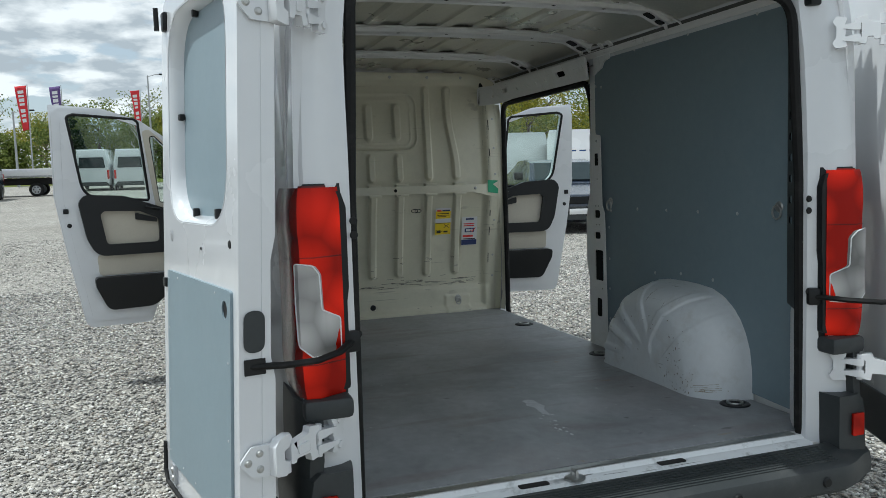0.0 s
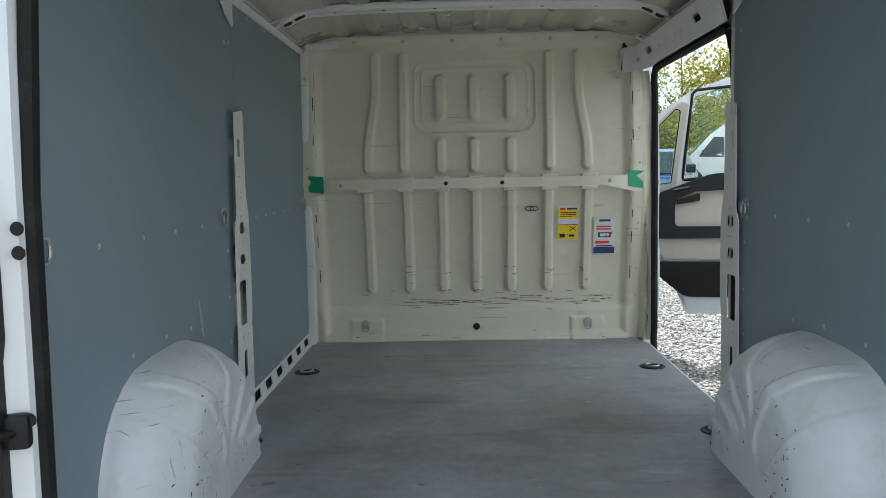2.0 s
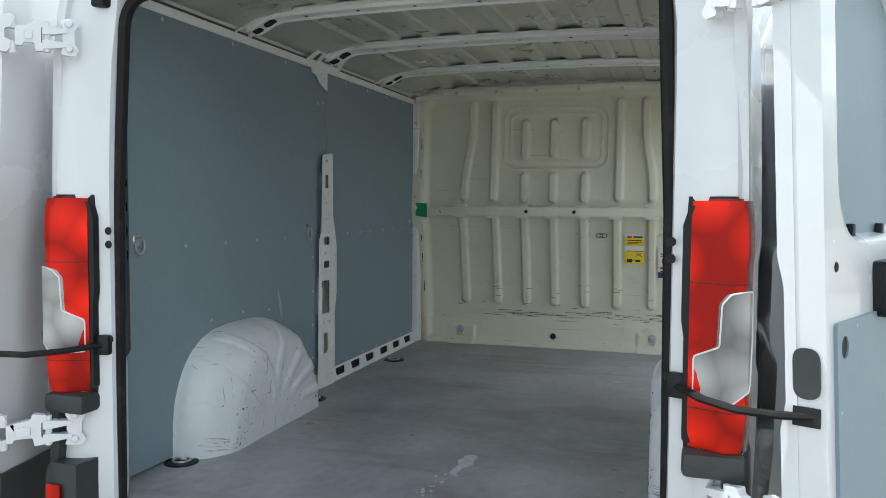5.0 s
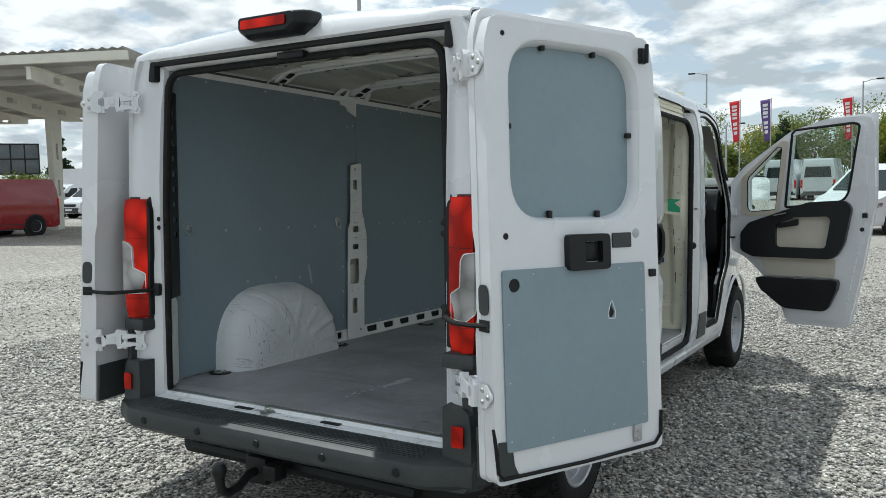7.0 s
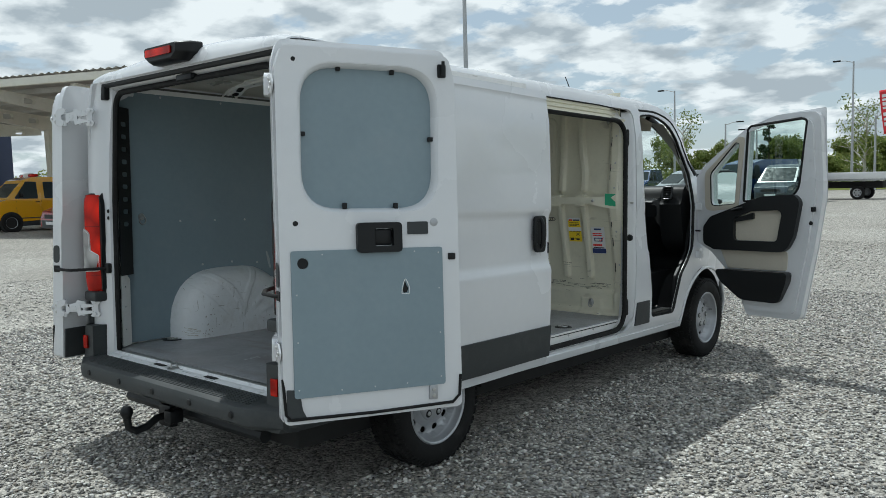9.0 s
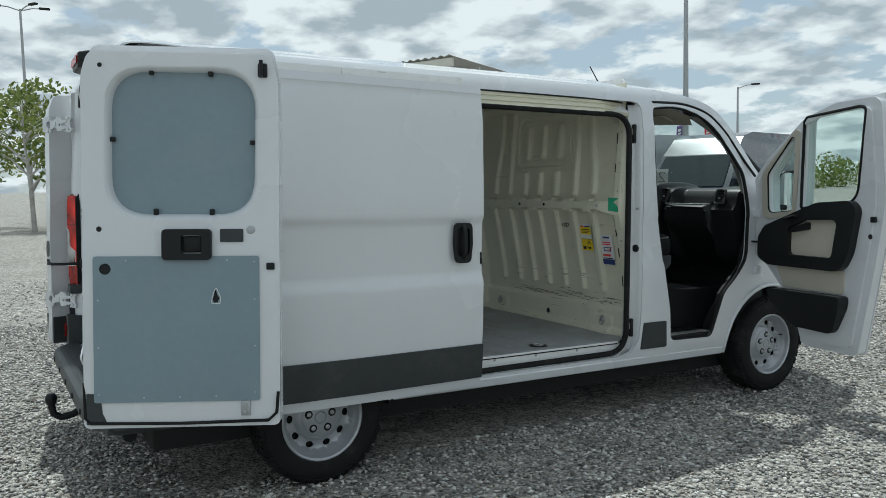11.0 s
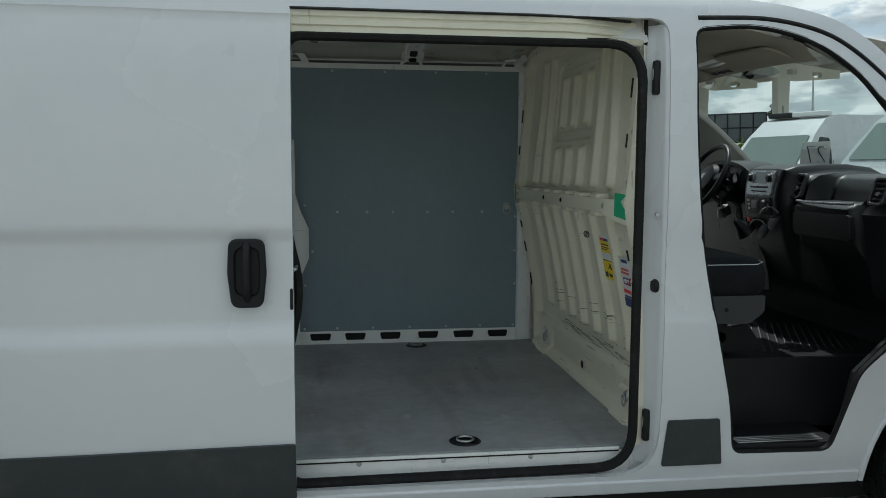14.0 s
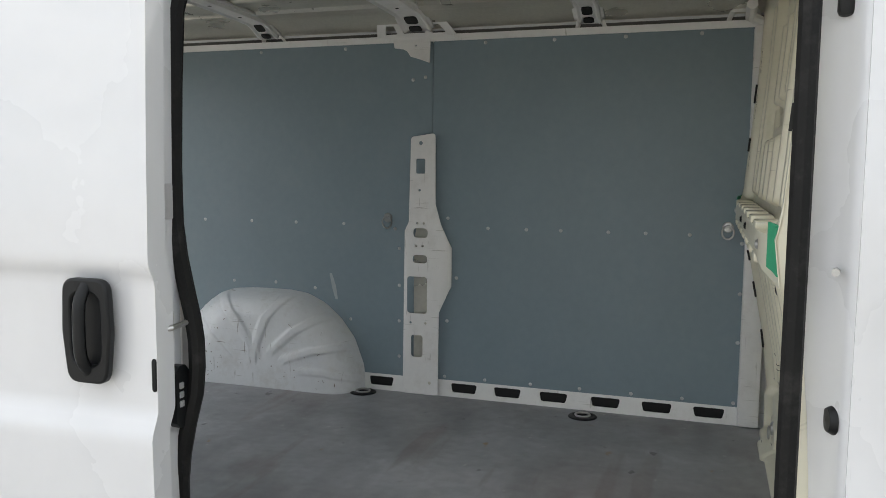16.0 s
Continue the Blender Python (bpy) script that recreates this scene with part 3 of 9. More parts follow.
# pale inner skin of the roof, seen between the bows
part("roof_inner_skin", grid(list(np.linspace(-0.895, 0.895, 200)), [0.06, 0.12, 0.2, 0.3, 0.8, 1.3, 1.8, 2.4, 3.0, 3.17], lambda x, y: (x, y, min(2.298 - 0.050 * (abs(x) / 0.9) ** 3 - 0.09 * smooth(0.3, 0.0, y) - 0.012 * (smooth(0.0, 0.08, (x * 5.5) % 1) * smooth(0.5, 0.42, (x * 5.5) % 1)), roof_z(x, max(y, 0.5) if y < 3.0 else y) - 0.016 - 0.09 * smooth(0.3, 0.0, y)))), BARE, van, "bare ribbed underside of the roof", angle=25)

# roof bows across, with turned-down ends
def bow(y, w, z0=2.205, drop=0.045, x1=0.86):
    pts = []
    for x in np.linspace(-x1, x1, 61):
        pts.append((x, 2.266 - 0.022 * (abs(x) / x1) ** 2.5 - 0.040 * smooth(0.74, x1, abs(x))))
    bm = bmesh.new()
    prof = [(-w / 2 - 0.012, 0.022), (-w / 2 - 0.010, 0.012), (-w / 2, 0.010), (-w / 2 + 0.004, -0.004), (-w / 2 + 0.012, -0.006), (-w / 2 + 0.020, 0.002), (w / 2 - 0.020, 0.002), (w / 2 - 0.012, -0.006), (w / 2 - 0.004, -0.004), (w / 2, 0.010), (w / 2 + 0.010, 0.012), (w / 2 + 0.012, 0.022)]
    rows = [[bm.verts.new((x, y + p[0], z + p[1])) for p in prof] for x, z in pts]
    for a, b in zip(rows, rows[1:]):
        for i in range(len(prof) - 1):
            bm.faces.new((a[i], a[i + 1], b[i + 1], b[i]))
    return bm


for _y, _w in ((0.91, 0.10), (1.63, 0.13), (2.36, 0.10)):
    b_ = part("roof_bow", bow(_y, _w), INNER, van, "white pressed steel roof bow", angle=30)
    for sx in (-1, 1):
        for x0_, x1_ in ((0.755, 0.80), (0.815, 0.85)):
            zz_ = lambda x: 2.266 - 0.022 * (abs(x) / 0.86) ** 2.5 - 0.040 * smooth(0.74, 0.86, abs(x)) - 0.0035
            # no opening is cut: a dark plate stands for the shade in each slot
            part("bow_slot", sheet(rrect((x0_ + x1_) / 2, _y, x1_ - x0_, _w * 0.42, 0.012, 3), [], lambda u, v, w, sx=sx: (sx * u, v, zz_(u) + 0.003 * w), cuts_u=list(np.linspace(x0_, x1_, 4))), DARK, b_)
    for x_ in (-0.62, -0.40, -0.17, 0.08, 0.31, 0.55):
        part("spot_weld", lathe([(0.0, 0.0012), (0.007, 0.0008), (0.009, 0.0)], (0, 0, -1), (x_, _y, 2.268 - 0.022 * (abs(x_) / 0.86) ** 2.5 - 0.003), 8), DARK, b_)
    mod_ = b_.modifiers.new("shell", "SOLIDIFY"); mod_.thickness = 0.003
# long rails over the linings
for s in (-1, 1):
    rail = sheet(rounded([(0.03, 2.166), (3.0, 2.166), (3.0, 2.192), (0.03, 2.192)], 0.004, 2), [], lambda u, v, w, s=s: (s * ((0.908 if s < 0 else 0.925) - 0.4 * (v - 2.165) - 0.012 * w), u, v))
    part("roof_rail", rail, INNER, van, "slim white roof rail above the boards")
    part("cant_panel", grid([0.03, 1.0, 2.0, 3.05], [0.0, 0.3, 0.7, 1.0], lambda y, t, s=s: (s * (0.914 - 0.020 * t), y, 2.176 + 0.044 * t)), ROOF_SHADE, van, "side of the roof above the rail, its shade painted in")
    for yy in (0.91, 2.36, 2.94):
        bmk = bmesh.new()
        for d in (-0.05, 0.05):
            add_tube(bmk, [(s * 0.915, yy + d * 1.15, 2.182), (s * 0.90, yy + d, 2.205), (s * 0.86, yy + d * 0.8, 2.226)], 0.012, 6, ry=0.005)
        add_tube(bmk, [(s * 0.86, yy - 0.045, 2.226), (s * 0.86, yy + 0.045, 2.226)], 0.010, 6)
        part("bow_bracket", bmk, INNER, van)
part("door_rail", sheet(rounded([(1.70, 2.060), (3.02, 2.060), (3.02, 2.168), (1.62, 2.168)], 0.01, 2), [rrect(1.95, 2.12, 0.10, 0.03, 0.012, 3), rrect(2.75, 2.12, 0.10, 0.03, 0.012, 3)] + [disc(y, 2.11, 0.008, 8) for y in (2.15, 2.28, 2.42, 2.56)], lambda u, v, w: (0.918 - 0.55 * (v - 2.06) - 0.012 * w, u, v)), INNER, van, "white inner rail over the side door with slots", bevel=0.003)
# added dark plate in place of the recess's shade round the rail end
part("rail_pocket", sheet(rounded([(0.792, 2.052), (0.905, 2.052), (0.895, 2.20), (0.80, 2.20)], [0.01, 0.0, 0.0, 0.01], 3), [], lambda u, v, w: (u, 3.012 + 0.012 * w, v)), DARK, van, "dark plate for the shaded notch where the rail meets the bulkhead")
part("rail_cavity", box(0.925, 0.93, 1.72, 2.62, 2.07, 2.16), DARK, van)
# gusset where the middle post meets the rail
for s in (-1, 1):
    dy, gx = (-0.070, 0.900) if s < 0 else (-0.085, 0.928)
    g_ = sheet([(1.572 + dy, 2.184), (1.745 + dy, 2.184), (1.743 + dy, 2.074), (1.70 + dy, 2.090), (1.655 + dy, 2.104), (1.640 + dy, 2.126), (1.622 + dy, 2.136), (1.580 + dy, 2.142)], [disc(1.68 + dy, 2.150, 0.004, 8)], lambda u, v, w, s=s, gx=gx: (s * (gx - 0.008 * w), u, v))
    mesh_join(g_, sheet([(1.50 + dy, 2.184), (1.87 + dy, 2.184), (1.82 + dy, 2.262), (1.53 + dy, 2.262)], [rounded([(1.545 + dy, 2.198), (1.600 + dy, 2.198), (1.595 + dy, 2.228), (1.560 + dy, 2.228)], 0.004, 2), rrect(1.680 + dy, 2.213, 0.100, 0.026, 0.004, 2), rounded([(1.760 + dy, 2.198), (1.822 + dy, 2.198), (1.800 + dy, 2.228), (1.760 + dy, 2.228)], 0.004, 2)], lambda u, v, w, s=s, gx=gx: (s * (gx - 1.1 * (v - 2.184) - 0.01 * w), u, v)))
    part("rail_gusset", g_, INNER, van, "white pressed gusset plate", bevel=0.002)

# ---- rear frame ----
def pillar_d(s):
    """The rear corner post: outer corner, stepped face towards the door seal, returns into the van."""
    prof = [(0.955, 0.22), (0.955, 0.0), (0.95, -0.045), (0.932, -0.062), (0.90, -0.062), (0.862, -0.050), (0.80, -0.018), (0.778, -0.004), (0.77, 0.03), (0.80, 0.05), (0.90, 0.06)]
    bm = bmesh.new()
    zs = [0.50, 0.62, 0.75, 0.90, 1.1, 1.35, 1.6, 1.8, 1.95, 2.05, 2.12, 2.17, 2.195]
    rows = []
    for z in zs:
        k = HALF(z) - 1.005 - 0.006 * smooth(2.0, 2.2, z)
        rows.append([bm.verts.new((s * (x + 0.022 * smooth(0.87, 0.80, x) + k * smooth(0.77, 0.95, x) - (0.02 if x < 0.79 else 0) * smooth(1.9, 2.15, z)), y + 0.034 * smooth(1.55, 2.2, z) * smooth(0.1, -0.04, y), z)) for x, y in prof])
    for a, b in zip(rows, rows[1:]):
        for i in range(len(prof) - 1):
            bm.faces.new((a[i], a[i + 1], b[i + 1], b[i]))
    return bm


for s in (-1, 1):
    post = part("corner_post", pillar_d(s), WHITE, van, "white rear corner post", angle=35)
    for zz in (1.44, 1.40, 1.12):
        part("rubber_plug", lathe([(0.0, 0.004), (0.010, 0.004), (0.012, 0.0)], (0, -1, 0), (s * 0.795, -0.016, zz), 12), DARK, post)
# header over the doors
hd = bmesh.new()
prof_h = [(-0.022, 2.194), (-0.012, 2.184), (0.012, 2.182), (0.020, 2.168), (0.028, 2.156), (0.046, 2.146), (0.058, 2.16), (0.065, 2.20), (0.075, 2.270)]
rows_h = []
for x in np.linspace(-0.905, 0.905, 41):
    k = 0.03 * (abs(x) / 0.93) ** 3
    rows_h.append([hd.verts.new((x, y, z + (-k if z > 2.198 else 0.0))) for y, z in prof_h])
for a, b in zip(rows_h, rows_h[1:]):
    for i in range(len(prof_h) - 1):
        hd.faces.new((a[i], a[i + 1], b[i + 1], b[i]))
part("rear_header", hd, WHITE, van, "white header above the rear doors", angle=40)
# black gutter trim under the roof edge
gut = bmesh.new()
add_tube(gut, [(x, 0.000, 2.174) for x in np.linspace(-0.84, 0.84, 25)], 0.015, 8)
for s in (-1, 1):
    add_box(gut, min(s * 0.800, s * 0.852), max(s * 0.800, s * 0.852), -0.016, 0.05, 2.092, 2.186, 0.008)
part("header_catch", box(-0.043, 0.103, 0.0, 0.045, 2.126, 2.156, 0.006), BLACK, van, "black catch under the header")
part("gutter_trim", gut, BLACK, van, "black rubber gutter strip")

# rubber seal round the rear opening
seal_pts = rounded([(-0.806, 0.60), (-0.800, 0.63), (-0.792, 1.50), (-0.765, 2.130), (0.765, 2.130), (0.792, 1.50), (0.800, 0.63), (0.806, 0.60)], [0, 0.02, 0.3, 0.10, 0.10, 0.3, 0.02, 0], 7)
part("rear_seal", tube([(x, 0.026 + 0.012 * smooth(1.8, 2.1, z), z - (0.010 * math.exp(-((x - 0.03) / 0.16) ** 2) if z > 2.12 else 0.0)) for x, z in seal_pts], 0.017, 8), RUBBER, van, "black rubber door seal")

# black perforated post covers just inside the opening
for s in (-1, 1):
    pc = sheet([(0.02, 1.05), (0.14, 1.05), (0.14, 2.06), (0.02, 2.06)], [rrect(0.085, z, 0.05, 0.028, 0.012, 3) for z in np.arange(1.36, 2.0, 0.075)], lambda u, v, w, s=s: (s * (0.80 + 0.65 * (u - 0.02) - 0.006 * w), u + 0.03, v))
    part("post_cover", pc, BLACK, van, "black slotted post cover")
    low = sheet(rounded([(0.02, 0.62), (0.11, 0.62), (0.11, 1.02), (0.07, 1.06), (0.02, 1.06)], 0.01, 3), [disc(0.06, z, 0.006, 8) for z in (0.72, 0.86, 0.98)], lambda u, v, w, s=s: (s * (0.80 + 0.75 * (u - 0.02) - 0.006 * w), u + 0.03, v))
    part("post_foot", low, INNER, van, "white post foot plate")

# sill: white step with latch and two dark slots
silb = bmesh.new()
prof_s = [(-0.055, 0.52), (-0.052, 0.575), (-0.03, 0.592), (0.0, 0.594), (0.012, 0.606), (0.05, 0.606), (0.06, 0.575)]
rows_s = [[silb.verts.new((x, y, z)) for y, z in prof_s] for x in np.linspace(-0.80, 0.80, 25)]
for a, b in zip(rows_s, rows_s[1:]):
    for i in range(len(prof_s) - 1):
        silb.faces.new((a[i], a[i + 1], b[i + 1], b[i]))
sill = part("rear_sill", silb, SILLWORN, van, "worn white loading sill")
strip = part("sill_strip", box(-0.775, 0.775, 0.015, 0.055, 0.600, 0.6085, 0.002), ZINC, sill, "scuffed metal edge strip")
for x in (-0.26, 0.24):
    part("latch_slot", sheet(rrect(x, -0.012, 0.10, 0.03, 0.008), [], lambda u, v, w: (u, v, 0.5935 + 0.003 * w)), DARK, sill)
lt = lathe([(0.0, 0.0), (0.034, 0.0), (0.034, 0.004), (0.026, 0.007), (0.0, 0.008)], (0, 0, 1), (-0.118, -0.012, 0.5945), 20)
add_tube(lt, [(-0.118, -0.026, 0.600), (-0.118, -0.026, 0.618), (-0.118, 0.004, 0.618), (-0.118, 0.004, 0.600)], 0.006, 8)
part("door_striker", lt, ZINC, sill, "steel door striker loop")

# ---- bumper ----
bumper = new("rear_bumper"); bumper.parent = van; tagged(bumper, "dark grey plastic rear bumper with step")
bb = bmesh.new()
prof_b = [(-0.055, 0.590), (-0.072, 0.594), (-0.178, 0.572), (-0.197, 0.560), (-0.206, 0.53), (-0.202, 0.488), (-0.175, 0.466), (-0.05, 0.456)]
rows_b = []
for x in np.linspace(-0.975, 0.975, 61):
    k = 0.085 * smooth(0.78, 1.0, abs(x))
    rows_b.append([bb.verts.new((x, y + k * (1 if y < -0.1 else 0.2), z)) for y, z in prof_b])
for a, b in zip(rows_b, rows_b[1:]):
    for i in range(len(prof_b) - 1):
        bb.faces.new((a[i], a[i + 1], b[i + 1], b[i]))
bb.faces.new(rows_b[0][::-1]); bb.faces.new(rows_b[-1])
part("bumper_beam", bb, BUMPER, bumper, angle=30)
for s in (-1, 1):
    # upright corner pieces up to the lamps
    cb = bmesh.new()
    prof_c = [(1.0, 0.30), (0.998, 0.0), (0.988, -0.06), (0.960, -0.105), (0.90, -0.115), (0.845, -0.11), (0.835, -0.05), (0.835, 0.0)]
    rr = []
    for z, g in ((0.46, -0.02), (0.485, 0.0), (0.60, 0.004), (0.70, 0.0), (0.745, -0.008), (0.765, -0.03)):
        rr.append([cb.verts.new((s * (x + (g if x > 0.9 else 0)), y - (0.015 if z < 0.6 and y < -0.05 else 0), z)) for x, y in prof_c])
    for a, b in zip(rr, rr[1:]):
        for i in range(len(prof_c) - 1):
            cb.faces.new((a[i], a[i + 1], b[i + 1], b[i]))
    cb.faces.new(rr[-1]); cb.faces.new(rr[0][::-1])
    part("lamp_base", box(*sorted((s * 0.83, s * 0.968)), -0.098, 0.10, 0.905, 0.964, 0.014), BUMPER, bumper)
    # outer filler between the corner and the lamp
    fb = bmesh.new()
    fr = [[fb.verts.new((s * (x + g), y, z)) for x, y in ((0.996, 0.30), (0.994, 0.0), (0.984, -0.052), (0.962, -0.086), (0.925, -0.094), (0.925, -0.02))] for z, g in ((0.735, 0.0), (0.80, -0.006), (0.92, -0.008), (0.958, -0.010))]
    for a, b in zip(fr, fr[1:]):
        for i in range(5):
            fb.faces.new((a[i], a[i + 1], b[i + 1], b[i]))
    fb.faces.new(fr[-1]); fb.faces.new(fr[0][::-1])
    part("corner_filler", fb, BUMPER, bumper, angle=32)
    cor = part("bumper_corner", cb, BUMPER, bumper, angle=32)
    part("reflector", sheet(rrect(0, 0, 0.048, 0.078, 0.006), [], lambda u, v, w, s=s: (s * 0.915 + u, -0.117 - 0.008 * w, 0.665 + v)), RED, cor, "red rear reflector", bevel=0.002)
tread = bmesh.new()
for yy in np.arange(-0.170, -0.082, 0.0125):
    add_box(tread, -0.78, 0.78, yy, yy + 0.005, 0.571 + (yy + 0.175) * 0.20, 0.5765 + (yy + 0.175) * 0.20)
part("step_tread", tread, BUMPER, bumper, "ribbed step tread", angle=0)
for x in (-0.70, -0.35, 0.0, 0.35, 0.70):
    part("push_rivet", lathe([(0.0, 0.006), (0.014, 0.006), (0.018, 0.0)], (0, -1, 0), (x, -0.206, 0.522), 12), BLACK, bumper)
# tow bar
tb = tube([(-0.15, -0.02, 0.34), (-0.15, -0.10, 0.335), (-0.15, -0.16, 0.30), (-0.15, -0.22, 0.29), (-0.15, -0.26, 0.315), (-0.15, -0.27, 0.37)], 0.02, 10)
add_lathe(tb, [(0.0, -0.03), (0.022, -0.03), (0.028, -0.018), (0.033, 0.0), (0.028, 0.02), (0.018, 0.032), (0.0, 0.034)], (0, 0, 1), (-0.15, -0.27, 0.40), 16)
add_box(tb, -0.21, -0.09, -0.06, -0.01, 0.28, 0.40, 0.008)
add_tube(tb, [(-0.65, 0.02, 0.36), (0.65, 0.02, 0.36)], 0.035, 8)
add_box(tb, -0.05, 0.02, -0.12, -0.04, 0.33, 0.40, 0.01)
part("tow_bar", tb, BLACK, van, "black steel tow ball on its bracket")

# ---- rear lamps ----
def lamp_pts(inset, zcut0, zcut1, s, x_in=0.800, run=(0, 8)):
    """A wrap-round slab between two heights: outline in plan swept upward."""
    plan = [(0.982, 0.20), (0.983, 0.09), (0.981, 0.0), (0.976, -0.055), (0.962, -0.084), (0.926, -0.091), (x_in, -0.050), (x_in, -0.01)][run[0]:run[1]]
    bm = bmesh.new()
    n = 21
    rows = []
    for i in range(n):
        f = i / (n - 1)
        z = zcut0 + (zcut1 - zcut0) * f
        tp = 0.007 * abs(2 * f - 1) ** 9
        rows.append([bm.verts.new((s * (x - (inset + tp) * (1 if x > 0.9 else -0.4) + (HALF(z) - 1.012) * 0.6 * smooth(0.8, 1.0, x)), y + inset + tp, z)) for x, y in plan])
    for a, b in zip(rows, rows[1:]):
        for j in range(len(plan) - 1):
            bm.faces.new((a[j], a[j + 1], b[j + 1], b[j]))
    bm.faces.new(rows[-1]); bm.faces.new(rows[0][::-1])
    return bm


for s in (-1, 1):
    tl = new("tail_lamp"); tl.parent = van; tagged(tl, "tall red tail lamp with pale lower panel")
    part("housing", lamp_pts(0.016, 0.952, 1.546, s, 0.824), BLACK, tl, "black lamp housing")
    part("lamp_mount", sheet(rounded([(0.828, 0.975), (0.862, 0.975), (0.862, 1.525), (0.836, 1.525), (0.822, 1.48), (0.822, 1.26), (0.828, 1.22)], 0.012, 3), [], lambda u, v, w, s=s: (s * u, -0.024 - 0.024 * w, v)), BLACK, tl)
    part("red_lens", lamp_pts(0.0, 0.966, 1.536, s, 0.840, (4, 7)), RED, tl, "red stop and tail lens")
    part("lens_wrap", lamp_pts(0.0, 0.966, 1.536, s, 0.840, (0, 5)), DEEPRED, tl, "deep red wrapped lens edge")
    part("lens_edge", lamp_pts(0.011, 0.960, 1.541, s, 0.836, (3, 8)), DEEPRED, tl)
    for za, zb in ((1.348, 1.352), (1.058, 1.062)):
        part("lens_rib", lamp_pts(-0.0008, za, zb, s, 0.840, (3, 7)), DEEPRED, tl)
    # pale stepped panel lying over the middle of the lamp
    pale = rounded([(0.008, 1.336), (0.066, 1.330), (0.086, 1.305), (0.090, 1.208), (0.146, 1.180), (0.150, 1.086), (0.066, 1.082), (0.014, 1.12), (0.006, 1.23)], [0.01, 0.02, 0.02, 0.012, 0.012, 0.005, 0.02, 0.03, 0.03], 4)
    def pale_map(u, v, w, s=s):
        # u runs along the wrapped face from the side (negative) to the back
        k = (HALF(v) - 1.012) * 0.6
        plan = [(-0.155, 0.983, 0.085), (-0.075, 0.981, 0.0), (-0.015, 0.976, -0.055), (0.028, 0.962, -0.084), (0.064, 0.926, -0.091), (0.150, 0.842, -0.046)]
        x = np.interp(u, [p[0] for p in plan], [p[1] for p in plan]); y = np.interp(u, [p[0] for p in plan], [p[2] for p in plan])
        return (s * (x + k + 0.008 - 0.008 * w), y - 0.008 + 0.008 * w, v)
    part("indicator_lens", sheet(pale, [], pale_map, cuts_u=[0.028, 0.05, 0.075, 0.10, 0.13]), CLEAR, tl, "clear indicator and reversing lens", bevel=0.002)
    edge = tube([Vector(pale_map(u, v, 0)) for u, v in pale], 0.0022, 6, closed=True)
    part("lens_trim", edge, PAPER, tl)

# third brake lamp over the doors
bl = new("brake_lamp"); bl.parent = van; tagged(bl, "high red brake lamp in black housing")
def pod():
    """A wedge-shaped housing: a wide foot on the roof edge, narrowing to the lens face."""
    bm = bmesh.new()
    rows = []
    for w, h, y, z in ((0.384, 0.104, 0.020, 2.252), (0.384, 0.104, -0.035, 2.250), (0.372, 0.098, -0.070, 2.248), (0.315, 0.084, -0.105, 2.250), (0.300, 0.074, -0.112, 2.251)):
        rows.append([bm.verts.new((u, y, v + (0.012 * (abs(u) / 0.17) ** 2 if v < z else 0.0))) for u, v in rounded([(-w / 2, z - h * 0.2), (-w * 0.36, z - h / 2), (w * 0.36, z - h / 2), (w / 2, z - h * 0.2), (w / 2, z + h * 0.42), (w * 0.46, z + h / 2), (-w * 0.46, z + h / 2), (-w / 2, z + h * 0.42)], 0.012, 3)])
    n = len(rows[0])
    for a, b in zip(rows, rows[1:]):
        for i in range(n):
            bm.faces.new((a[i], a[(i + 1) % n], b[(i + 1) % n], b[i]))
    bm.faces.new(rows[0][::-1]); bm.faces.new(rows[-1])
    return bm


part("housing", pod(), BLACK, bl, "")
part("lens", sheet(rrect(-0.01, 2.258, 0.245, 0.038, 0.010), [], lambda u, v, w: (u, -0.113 - 0.006 * w, v)), RED, bl, "red brake light lens", bevel=0.002)

# ---- load space ----
part("load_floor", sheet(rounded([(-0.925, 0.055), (0.79, 0.055), (0.925, 0.06), (0.925, 1.75), (0.915, 1.80), (0.915, 2.95), (0.86, 3.10), (-0.86, 3.10), (-0.925, 3.02)], 0.01, 2), [], lambda u, v, w: (u, v, 0.610 - 0.018 * w)), FLOOR, van, "dark grey anti-slip plywood load floor")
part("floor_pan", box(-0.98, 0.905, -0.03, 3.15, 0.47, 0.585), INNER, van, "")
for x, y in ((-0.805, 2.38), (0.815, 2.395), (-0.830, 1.385), (-0.858, 0.41), (0.825, 0.40), (0.815, 1.44)):
    cupn = lathe([(0.0, 0.0012), (0.040, 0.0012), (0.046, 0.005), (0.056, 0.004), (0.060, 0.0)], (0, 0, 1), (x, y, 0.6102), 24)
    cupm = part("lashing_cup", cupn, BLACK, van, "black recessed lashing ring cup")
    part("ring", tube([(x + 0.03 * math.cos(a), y + 0.03 * math.sin(a), 0.618) for a in np.linspace(0, math.tau, 17)[:-1]], 0.0045, 6, closed=True), ZINC, cupm, "steel ring")
